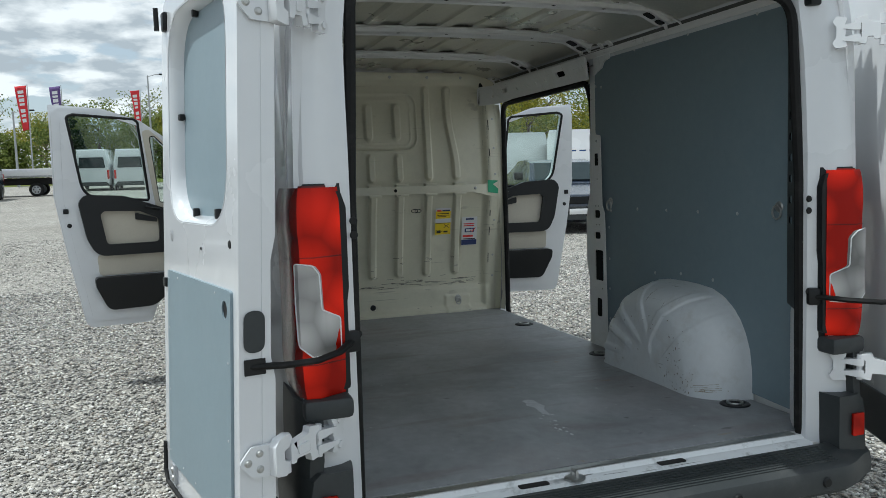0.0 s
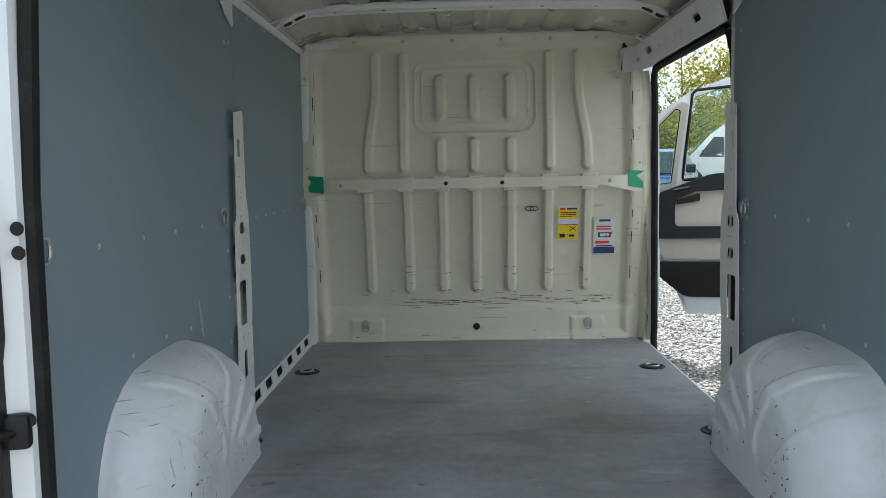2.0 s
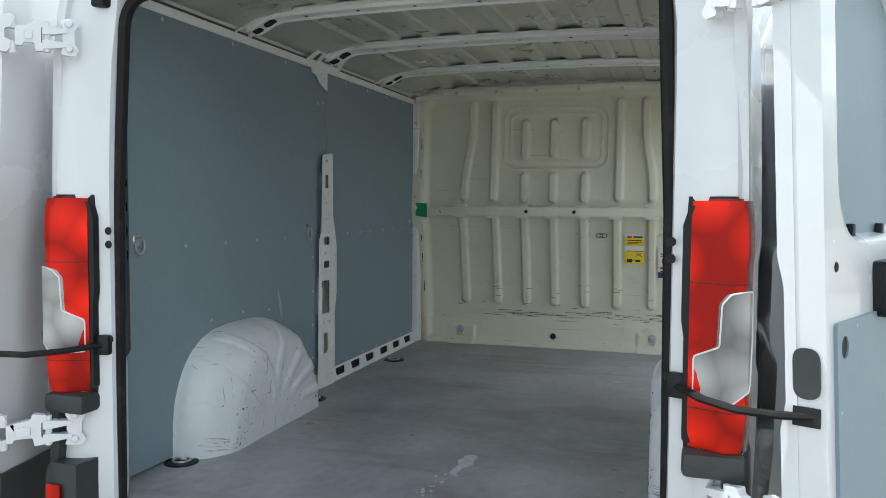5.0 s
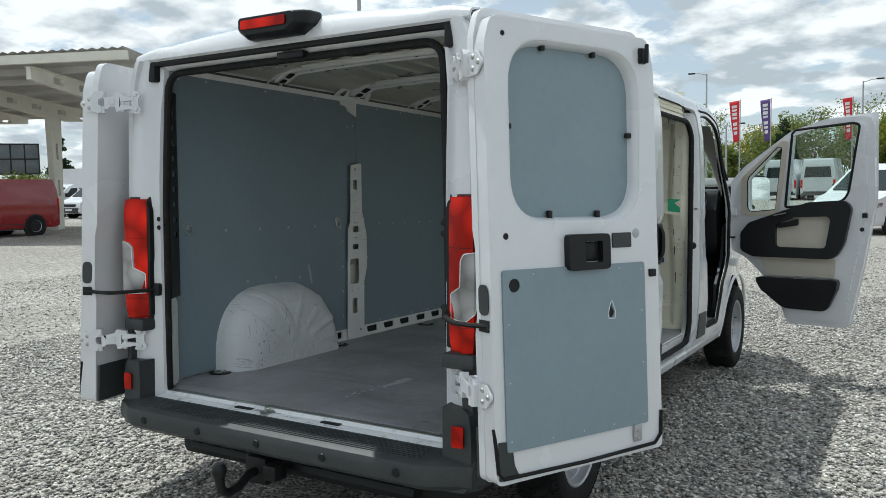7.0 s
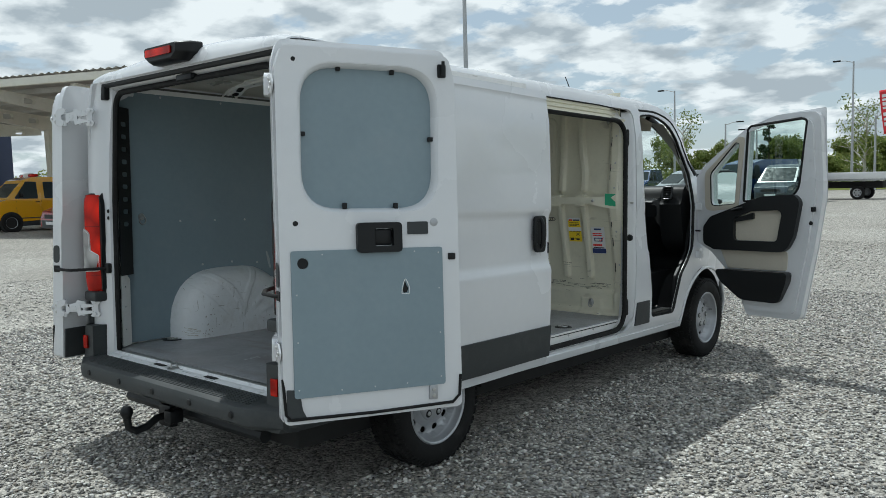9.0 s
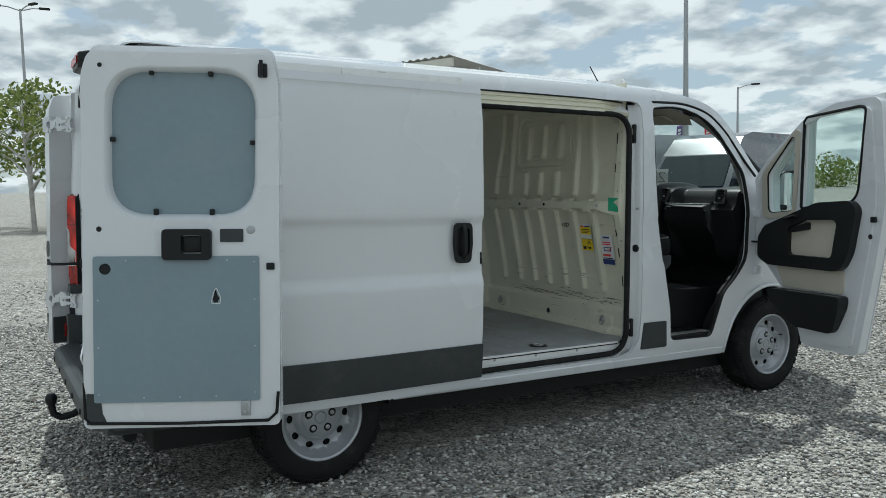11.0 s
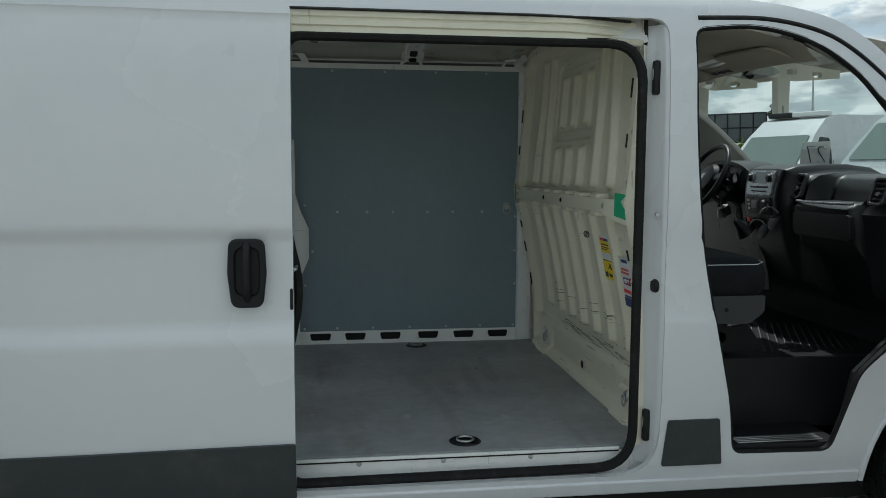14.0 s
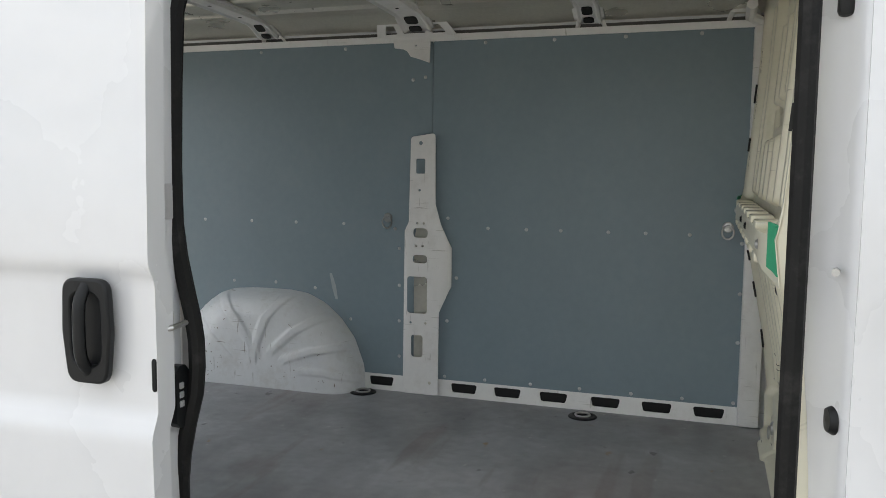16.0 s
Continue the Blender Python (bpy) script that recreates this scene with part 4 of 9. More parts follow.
# pale rub mark with a run on the floor
random.seed(77)
scuff = bmesh.new()
mesh_join(scuff, sheet(rounded([(0.070, 0.80), (0.100, 0.812), (0.122, 0.790), (0.118, 0.745), (0.128, 0.70), (0.102, 0.655), (0.096, 0.60), (0.084, 0.56), (0.074, 0.62), (0.078, 0.69), (0.060, 0.735), (0.074, 0.765)], 0.008, 2), [], lambda u, v, w: (u, v, 0.6106 + 0.0006 * w)))
for i in range(26):
    f_ = random.random() ** 0.8
    cx_, cy_, r_ = 0.09 - 0.05 * f_ + random.gauss(0, 0.018), 0.70 - 0.38 * f_ + random.gauss(0, 0.02), random.uniform(0.002, 0.008)
    mesh_join(scuff, sheet([(cx_ + r_ * random.uniform(0.5, 1.1) * math.cos(a), cy_ + r_ * random.uniform(0.8, 2.2) * math.sin(a)) for a in np.linspace(0, math.tau, 8)[:-1]], [], lambda u, v, w: (u, v, 0.6106 + 0.0006 * w)))
part("paint_scuff", scuff, P_SCUFF, van, "pale broken paint scuff on the floor")

part("board_rub", sheet(rounded([(1.213, 1.015), (1.226, 1.013), (1.215, 1.08), (1.194, 1.137), (1.183, 1.135), (1.196, 1.07)], 0.004, 2), [], lambda u, v, w: (-(0.9045 - 0.001 * w), u, v)), P_RUB, van, "pale rub mark on the board")
# wheel arches: the line on the wall and the line of the inner shoulder, as y and z
ARCH_WALL = [(1.370, 0.608), (1.355, 0.72), (1.31, 0.84), (1.24, 0.93), (1.16, 0.995), (1.074, 1.034), (0.984, 1.046), (0.864, 1.048), (0.772, 1.046), (0.675, 1.037), (0.60, 1.012), (0.538, 0.972), (0.495, 0.927), (0.464, 0.875), (0.440, 0.815), (0.427, 0.73), (0.425, 0.608)]
ARCH_INNER = [(1.268, 0.608), (1.245, 0.72), (1.195, 0.805), (1.13, 0.87), (1.05, 0.92), (0.975, 0.945), (0.88, 0.958), (0.77, 0.950), (0.69, 0.918), (0.632, 0.850), (0.600, 0.76), (0.578, 0.68), (0.566, 0.608)]


def arch_radius(line):
    pts = rounded(line, [0] + [0.1] * (len(line) - 2) + [0], 4)
    dense = [(a[0] + (b[0] - a[0]) * q / 6, a[1] + (b[1] - a[1]) * q / 6) for a, b in zip(pts, pts[1:]) for q in range(6)] + [pts[-1]]
    return lerp_table([(math.atan2(max(0.0, z - 0.608), y - 0.900), math.hypot(y - 0.900, z - 0.608)) for y, z in dense])


arch_out, arch_in = arch_radius(ARCH_WALL), arch_radius(ARCH_INNER)
ARCH_PROFILE = [(-0.02, -0.02), (0.06, 0.02), (0.16, 0.055), (0.28, 0.10), (0.40, 0.16), (0.52, 0.23), (0.62, 0.31), (0.71, 0.41), (0.785, 0.52), (0.85, 0.645), (0.905, 0.78), (0.948, 0.90), (0.975, 1.02), (0.99, 1.12)]


def arch_point(s, th, q, lift=0.0):
    """A point of the wheel box: q from 0 at the wall over the shoulder at 1 to 2 in the middle of the inner face."""
    X0, X1 = (0.907, 0.742) if s < 0 else (0.931, 0.730)
    Ro, Ri = arch_out(th), arch_in(th)
    if q <= 1:
        i = q * (len(ARCH_PROFILE) - 1)
        d = float(np.interp(i, range(len(ARCH_PROFILE)), [p[0] for p in ARCH_PROFILE]))
        e = float(np.interp(i, range(len(ARCH_PROFILE)), [p[1] for p in ARCH_PROFILE]))
        r = Ro + (Ri - Ro) * e
    else:
        d = 0.99 + 0.01 * min(1, (q - 1) * 6)
        r = (Ro + (Ri - Ro) * 1.12) * (2 - q)
    # pressed pads running over the shoulder and down the face
    pad = 0.0
    for a, w, low in ((16, 0.012, 1.30), (35, 0.014, 1.42), (57, 0.016, 1.45), (84, 0.018, 1.60), (112, 0.020, 1.50)):
        a = radians(a)
        off = r * (th - a) - 0.10 * (min(q, 1.5) - 1) * (1 if a < 1.5 else -1)
        pad += smooth(w + 0.008, w, abs(off)) * smooth(low + 0.05, low, q) * smooth(0.10, 0.3, q)
    seam = smooth(2.36, 2.40, th) * smooth(0.05, 0.2, q) * smooth(1.5, 1.3, q)
    h = 0.0075 * min(1.0, pad) + 0.004 * seam + lift
    u, v = math.cos(th) * r, math.sin(th) * r
    dent = 0.006 * noise.noise(Vector((u * 6, v * 6, s * 3.0 + d))) * min(1, d * 4) * smooth(0.02, 0.10, v)
    face = smooth(0.55, 0.95, q)
    k = 1 + (1 - face) * h / max(r, 0.05)
    return Vector((s * (X0 - (X0 - X1) * d - face * h + dent), 0.900 + u * k, 0.608 + v * k))


def arch_final(s):
    bm = bmesh.new()
    qs = [i / 26 for i in range(27)] + [1.05, 1.1, 1.15, 1.2, 1.26, 1.32, 1.38, 1.43, 1.48, 1.53, 1.58, 1.63, 1.68, 1.76, 1.88, 1.999]
    rows = [[bm.verts.new(arch_point(s, th, q)) for q in qs] for th in np.linspace(0, math.pi, 301)]
    for a, b in zip(rows, rows[1:]):
        for i in range(len(qs) - 1):
            bm.faces.new((a[i], a[i + 1], b[i + 1], b[i]))
    return bm


for s in (-1, 1):
    wa = part("wheel_arch", arch_final(s), ARCH, van, "scuffed white wheel arch box with pressed ribs", angle=70)
    random.seed(11 + s)
    # dark knocks low on the inner shoulder, thickest at the rear corner
    kn = bmesh.new()
    for i in range(62):
        th = math.pi - abs(random.gauss(0.25, 0.30)) if i < 38 else random.uniform(0.03, math.pi - 0.2)
        th = min(max(th, 0.05), math.pi - 0.05)
        q = min(1.9, max(0.3, random.gauss(1.02, 0.14) if i < 38 else random.uniform(0.75, 1.7)))
        L = random.uniform(0.004, 0.022)
        r_ = arch_out(th)
        da, dq = random.uniform(-1, 1), random.uniform(-0.6, 0.6)
        pts = [arch_point(s, th + da * L * t / r_, q + dq * L * t * 2, 0.0006) for t in (-0.5, -0.15, 0.2, 0.5)]
        add_tube(kn, pts, random.uniform(0.0010, 0.0032), 5, ry=0.0009)
    tagged(part("knocked_paint", kn, RUST, wa, "rusty knocks through the paint", angle=30), kind="stuff")
    rub = bmesh.new()
    for i in range(9):
        z_ = random.uniform(0.02, 0.09)
        th0 = math.pi - math.asin(z_ / 0.45)
        pts = [arch_point(s, th0 + 0.002 * j, random.uniform(0.35, 0.6) + 0.05 * j, 0.0005) for j in range(0, 7, 2)]
        pts.sort(key=lambda v: abs(v.x))
        add_tube(rub, pts, random.uniform(0.0012, 0.0022), 5, ry=0.0008)
    tagged(part("rub_marks", rub, P_BUFF, wa, "buff rub marks low on the arch", angle=30), kind="stuff")

# lining boards
def board(name, outline, s, x, holes=(), label=""):
    ob = part(name, sheet(outline, holes, lambda u, v, w: (s * (x + 0.006 * w), u, v)), BOARD, van, label)
    return ob


panA = board("lining_board", rounded([(0.13, 0.62), (0.40, 0.62), (1.60, 0.68), (1.60, 1.30), (1.684, 1.76), (1.684, 2.168), (0.13, 2.168)], 0.01, 2), -1, 0.905, label="grey-blue lining board by the wheel arch")
panB = board("lining_board", rounded([(1.71, 0.672), (2.985, 0.672), (2.985, 2.170), (1.686, 2.168), (1.686, 1.60)], 0.012, 2), -1, 0.905, label="grey-blue lining board beside the bulkhead")
panC = board("lining_board", rounded([(0.13, 0.62), (1.60, 0.70), (1.60, 1.36), (1.66, 1.78), (1.66, 2.16), (0.13, 2.165)], 0.01, 2), 1, 0.930, label="grey-blue lining board behind the side door")
part("wall_backing", box(-0.965, -0.930, 0.05, 3.1, 0.60, 2.19), INNER, van)
part("wall_backing", box(0.945, 0.965, 0.05, 1.74, 0.60, 2.19), INNER, van)


scr_mesh = None


def screws(pts, x, s, owner):
    """Alike screw heads on one shared mesh."""
    global scr_mesh
    for y, z in pts:
        if scr_mesh is None:
            ob = part("screw", lathe([(0.0, 0.003), (0.005, 0.0026), (0.008, 0.0)], (1, 0, 0), (0, 0, 0), 10), SCREWHEAD, owner)
            scr_mesh = ob.data
        else:
            ob = new("screw", scr_mesh); ob.parent = owner
        ob.matrix_basis = pose(s * x, y, z, 0, 0, 0 if s < 0 else 180)


screws([(y, 1.366) for y in (1.940, 2.108, 2.255, 2.452, 2.601, 2.772)] + [(y, 0.697) for y in (1.748, 1.934, 2.138, 2.35, 2.563, 2.766, 2.963)] + [(y, 2.152) for y in (1.919, 2.212, 2.499, 2.789)] + [(1.758, 1.405), (1.799, 1.143), (1.757, 0.949)] + [(2.969, z) for z in (0.943, 1.138, 1.338)], 0.905, -1, panB)
for s, own, x_ in ((-1, panA, 0.905), (1, panC, 0.930)):
    screws([(y, 1.367) for y in (0.516, 0.775, 1.012, 1.257)] + [(y, 2.150) for y in (0.40, 0.84, 1.27)] + [(1.530, z) for z in (0.772, 0.934, 1.096, 1.263)] + [(1.509, 1.351), (0.673, 1.075), (0.901, 1.079), (1.108, 1.062), (1.289, 0.926), (1.339, 0.722), (1.593, 2.006), (1.650, 2.016)], x_, s, own)


def wall_ring(y, z, s, owner):
    b = lathe([(0.0, 0.006), (0.018, 0.005), (0.022, 0.0)], (-s, 0, 0), (s * (0.905 if s < 0 else 0.930), y, z), 14)
    r = part("lashing_eye", b, ZINC, van, "zinc lashing eye with ring")
    cx = s * (0.892 if s < 0 else 0.917)
    part("ring", tube([(cx, y + 0.022 * math.cos(a), z - 0.02 + 0.026 * math.sin(a)) for a in np.linspace(0, math.tau, 15)[:-1]], 0.004, 6, closed=True), ZINC, r)


for s in (-1, 1):
    for y in ((0.25, 1.475, 2.915) if s < 0 else (0.277, 1.51)):
        wall_ring(y, 1.40, s, van)
# vertical bare post between the boards
def mid_post(s):
    out = rounded([(1.62, 0.606), (1.79, 0.606), (1.792, 0.98), (1.845, 1.10), (1.845, 1.27), (1.80, 1.37), (1.774, 1.46), (1.772, 1.768), (1.660, 1.752), (1.650, 1.38), (1.630, 1.34), (1.624, 0.90)], 0.015, 4)
    holes = [rrect(1.705, 1.625, 0.042, 0.065, 0.006, 3), rrect(1.705, 1.332, 0.068, 0.042, 0.018), rrect(1.703, 1.216, 0.068, 0.036, 0.017), rrect(1.69, 1.055, 0.095, 0.165, 0.016), rrect(1.69, 0.825, 0.055, 0.10, 0.014), disc(1.705, 1.725, 0.009), disc(1.70, 1.52, 0.006, 8), disc(1.69, 1.375, 0.006, 8), disc(1.72, 1.375, 0.006, 8), disc(1.685, 1.275, 0.006, 8), disc(1.715, 1.275, 0.006, 8), disc(1.66, 0.93, 0.006, 8), disc(1.73, 0.93, 0.006, 8), disc(1.75, 0.66, 0.008, 8)]
    def fm(u, v, w):
        d = 0.018 * smooth(1.86, 1.81, u) * smooth(1.60, 1.64, u)
        return (s * (0.926 - d + 0.004 * w), u, v)
    return sheet(out, holes, fm, cuts_u=[1.66, 1.72, 1.80, 1.83])


for s in (-1, 1):
    shift = Matrix.Translation((0.028, -0.066, 0.006) if s < 0 else (0, -0.085, 0))
    part("middle_post", mid_post(s), INNER, van, "bare white pressed steel post", bevel=0.0015, m=shift)
    part("post_cavity", box(*sorted((s * 0.934, s * 0.942)), 1.65, 1.765, 0.62, 1.73), BARE if s < 0 else DARK, van, m=shift)
# white slotted skirt under the left board
skirt_slot = lambda y: rounded([(y - 0.052, 0.630), (y + 0.052, 0.630), (y + 0.062, 0.670), (y - 0.062, 0.670)], 0.010, 3)
for y0_, y1_, ys_ in ((1.715, 3.01, (1.839, 2.037, 2.239, 2.459, 2.667, 2.871)), (1.30, 1.575, (1.445,))):
    part("wall_skirt", sheet([(y0_, 0.608), (y1_, 0.608), (y1_, 0.682), (y0_, 0.682)], [skirt_slot(y) for y in ys_], lambda u, v, w: (-(0.893 + 0.15 * (v - 0.608) + 0.006 * w), u, v)), INNER, van, "white slotted wall skirt")
    part("skirt_shadow_board", box(-0.920, -0.913, y0_ + 0.01, y1_ - 0.01, 0.612, 0.680), DARK, van)
part("front_post", box(-0.925, -0.868, 2.978, 3.06, 0.612, 2.17, 0.012), INNER, van, "white front corner post")

# ---- bulkhead ----
BASE = lerp_table([(0.60, 3.105), (0.80, 3.100), (1.00, 3.075), (1.30, 3.015), (1.42, 2.985), (1.50, 2.975), (1.55, 2.985), (2.00, 3.02), (2.20, 3.03)])
LOWER_RIBS = (-0.571, -0.358, -0.169, 0.012, 0.201, 0.402, 0.612)


def capsule(x, z, cx, z0, z1, hw):
    """1 on the line of a rib, falling to 0 at its edge, with round ends."""
    dz = max(z0 + hw - z, 0, z - z1 + hw)
    d = math.hypot(x - cx, dz)
    return smooth(hw * 1.20, hw * 0.62, d)


def bulkhead_y(x, z):
    y = BASE(z)
    # flat flange round the edge, the panel dished behind it
    ex, ez = abs(x) - 0.73, z - 2.115
    rim = (math.hypot(max(ex, 0), max(ez, 0)) + min(max(ex, ez), 0)) - 0.07
    edge = min(smooth(0.055, -0.005, rim), smooth(0.62, 0.66, z) if z < 0.7 else 1)
    y += 0.045 * edge - 0.02 - 0.006 * math.exp(-((rim - 0.03) / 0.012) ** 2)
    h = 0.0
    for cx in LOWER_RIBS:
        h = max(h, capsule(x, z, cx, 0.875, 1.46, 0.026))
    for cx, lean in ((-0.562, 0.045), (0.610, -0.045), (-0.370, 0.0), (0.412, 0.0)):
        c = cx + lean * smooth(1.62, 2.0, z)
        h = max(h, capsule(x, z, c, 1.540, 2.175, 0.026))
    for cx in (-0.173, 0.008, 0.202):
        h = max(h, capsule(x, z, cx, 1.535, 1.720, 0.026))
        h = max(h, capsule(x, z, cx, 1.812, 2.058, 0.028))
    # raised frame of the blanked window
    du, dv = abs(x - 0.015) - 0.245, abs(z - 1.938) - 0.110
    d = math.hypot(max(du, 0), max(dv, 0)) + min(max(du, dv), 0)
    y += 0.010 * smooth(0.082, 0.072, d)
    h2 = math.exp(-((d - 0.078) / 0.005) ** 2) * 0.6 + 0.5 * math.exp(-((d - 0.040) / 0.005) ** 2)
    # kick box along the foot
    k = smooth(0.80, 0.765, z) * 0.026 * smooth(0.88, 0.80, abs(x))
    foot = 0.014 * smooth(0.10, 0.08, min(abs(x + 0.60), abs(x - 0.62))) * smooth(0.735, 0.72, z)
    return y - 0.030 * h - 0.010 * h2 - k - foot


bulk = part("bulkhead", grid(list(np.linspace(-0.905, 0.905, 380)), list(np.linspace(0.606, 2.262, 255)), lambda x, z: (x, bulkhead_y(x, z), z)), CREAM, van, "cream painted ribbed steel bulkhead", angle=60)
part("bulkhead_flange", grid(list(np.linspace(0, 1, 7)), list(np.linspace(0.61, 2.05, 40)), lambda t, z: (0.900 + t * (HALF(z) - 0.049 - 0.900), (1 - t) * (bulkhead_y(0.90, z) - 0.002) + t * 2.996 + 0.012 * math.sin(math.pi * t), z)), CREAM, bulk, "cream side flange reaching the door seal", angle=60)
part("bulkhead_cap", sheet(rounded([(-0.86, 2.20), (0.86, 2.20), (0.80, 2.305), (-0.80, 2.305)], 0.02, 2), [], lambda u, v, w: (u, 3.06 + 0.02 * w, v)), INNER, van)
part("bulkhead_back", box(-0.93, 0.93, 3.14, 3.16, 0.55, 2.16), BEIGE, van)
bar = sheet(rounded([(-0.70, 1.452), (0.70, 1.452), (0.82, 1.425), (0.90, 1.41), (0.90, 1.56), (0.80, 1.505), (-0.80, 1.505), (-0.90, 1.56), (-0.90, 1.41), (-0.82, 1.425)], 0.02, 3), [], lambda u, v, w: (u, 2.935 + 0.02 * w + 0.03 * smooth(0.72, 0.9, abs(u)), v), cuts_u=(-0.85, -0.78, -0.72, 0.72, 0.78, 0.85))
bar_ob = part("cross_bar", bar, CREAM, bulk, "cream cross rail with bolts", bevel=0.004)
for x in (-0.145, 0.152, -0.70, 0.72):
    part("bolt", lathe([(0.0, 0.006), (0.007, 0.005), (0.011, 0.0)], (0, -1, 0), (x, 2.935, 1.478), 12), BLACK if abs(x) < 0.5 else ZINC, bulk)
for x in list(LOWER_RIBS):
    for z0_, z1_ in ((1.503, 1.521), (1.434, 1.454)):
        part("rail_tab", box(x - 0.042, x + 0.042, 2.932, 2.985, z0_, z1_, 0.005), CREAM, bulk)
# green tape on both ends of the rail
for x0, x1 in ((-0.878, -0.795), (0.818, 0.898)):
    part("green_tape", sheet(rounded([(x0, 1.445), (x1, 1.435), (x1, 1.525), (x0, 1.53)], 0.003, 2), [], lambda u, v, w: (u, 2.929 + 0.03 * smooth(0.72, 0.9, abs(u)) + 0.003 * w, v), cuts_u=((x0 + x1) / 2,)), GREEN, bulk, "strip of green tape")


def sticker(name, cx, cz, w, h, mat, owner, yoff=0.008, label="", y=None):
    """A thin label lying on the bulkhead, tilted with it."""
    def fm(u, v, k):
        base = BASE(cz + v) + 0.018 if y is None else y
        return (cx + u, base - yoff - 0.0012 * (1 - k), cz + v)
    return part(name, sheet(rrect(0, 0, w, h, 0.002, 2), [], fm), mat, owner, label, angle=0)


lab = new("warning_label"); lab.parent = bulk; tagged(lab, "yellow and white warning sticker")
sticker("backing", 0.510, 1.254, 0.112, 0.185, PAPER, lab)
sticker("field", 0.510, 1.300, 0.108, 0.052, YELLOW, lab, 0.0095)
sticker("field", 0.510, 1.204, 0.112, 0.082, YELLOW, lab, 0.0095)
for dx, dz, w, h, mt in ((-0.030, 0.075, 0.03, 0.012, LABELRED), (0.02, 0.075, 0.055, 0.010, NAVY), (0, 0.054, 0.085, 0.005, INK), (0, 0.043, 0.085, 0.004, INK), (-0.01, 0.034, 0.065, 0.004, INK), (0, -0.012, 0.10, 0.003, INK), (-0.03, -0.072, 0.03, 0.02, INK), (0.02, -0.072, 0.03, 0.012, INK)):
    sticker("print_bar", 0.510 + dx, 1.254 + dz, w, h, mt, lab, 0.0105)
for a in (0.6, -0.6):
    bmx = tube([(0.535 + 0.022 * t * math.cos(a), BASE(1.225) + 0.018 - 0.0105, 1.222 + 0.022 * t * math.sin(a)) for t in (-1, 1)], 0.0022, 6)
    part("cross_mark", bmx, INK, lab)
for cx in (0.475, 0.50):
    part("ring_mark", tube([(cx + 0.011 * math.cos(t), BASE(1.19) + 0.018 - 0.0105, 1.195 + 0.011 * math.sin(t)) for t in np.linspace(0, math.tau, 13)[:-1]], 0.0016, 5, closed=True), INK, lab)
lab2 = new("folder_label"); lab2.parent = bulk; tagged(lab2, "white printed leaflet in a clear pocket")
sticker("backing", 0.708, 1.177, 0.115, 0.200, PAPER, lab2)
sticker("band", 0.708, 1.098, 0.113, 0.036, NAVY, lab2, 0.0095)
for dx, dz, w, h, mt in ((0.0, 0.085, 0.06, 0.012, NAVY), (-0.005, 0.052, 0.08, 0.007, LABELRED), (-0.005, 0.038, 0.08, 0.007, LABELRED), (0.0, 0.006, 0.07, 0.028, NAVY), (0.0, 0.006, 0.05, 0.016, PAPER), (-0.01, -0.035, 0.075, 0.014, LABELRED), (0.0, -0.055, 0.09, 0.006, INK)):
    sticker("print_bar", 0.708 + dx, 1.177 + dz, w, h, mt, lab2, 0.0105 + (0.0008 if mt is PAPER else 0))
part("tick_mark", tube([(0.715, BASE(1.19) + 0.018 - 0.0115, 1.184), (0.728, BASE(1.18) + 0.018 - 0.0115, 1.172), (0.752, BASE(1.20) + 0.018 - 0.0115, 1.20)], 0.003, 6), LABELRED, lab2)
# stamped mark and slots
for cx in (0.30, 0.325):
    part("stamp_mark", tube([(cx + 0.022 * math.cos(t), BASE(1.335) + 0.023 - 0.0225, 1.335 + 0.012 * math.sin(t)) for t in np.linspace(0, math.tau, 15)[:-1]], 0.0025, 5, closed=True), INK, bulk)
part("stamp_mark", box(0.385, 0.42, BASE(1.335) - 0.001, BASE(1.335) + 0.001, 1.33, 1.342), INK, bulk)
for s in (-1, 1):
    for z, h in ((2.03, 0.10), (1.86, 0.10), (1.66, 0.07), (1.36, 0.06)):
        part("flange_slot", sheet(rrect(s * 0.845, z, 0.012, h, 0.005, 2), [], lambda u, v, w: (u, BASE(v) - 0.016 + 0.002 * w, v)), DARK, bulk)
    for z in (2.1, 1.95, 1.75, 1.57, 1.25, 1.0, 0.85):
        part("flange_bolt", lathe([(0.0, 0.005), (0.007, 0.004), (0.010, 0.0)], (0, -1, 0), (s * 0.882, BASE(z) - 0.017, z), 10), ZINC, bulk)
part("drain_plug", lathe([(0.0, 0.003), (0.012, 0.003), (0.02, 0.0)], (0, -1, 0), (0.007, 3.098, 0.680), 14), BLACK, bulk)
for x in (-0.608, 0.623):
    e_ = part("lashing_eye", lathe([(0.0, 0.01), (0.02, 0.009), (0.028, 0.0)], (0, -1, 0), (x, 3.090, 0.70), 14), ZINC, bulk, "steel lashing eye")
    part("ring", tube([(x + 0.018 * math.cos(t), 3.076, 0.684 + 0.022 * math.sin(t)) for t in np.linspace(0, math.tau, 15)[:-1]], 0.004, 6, closed=True), ZINC, e_)
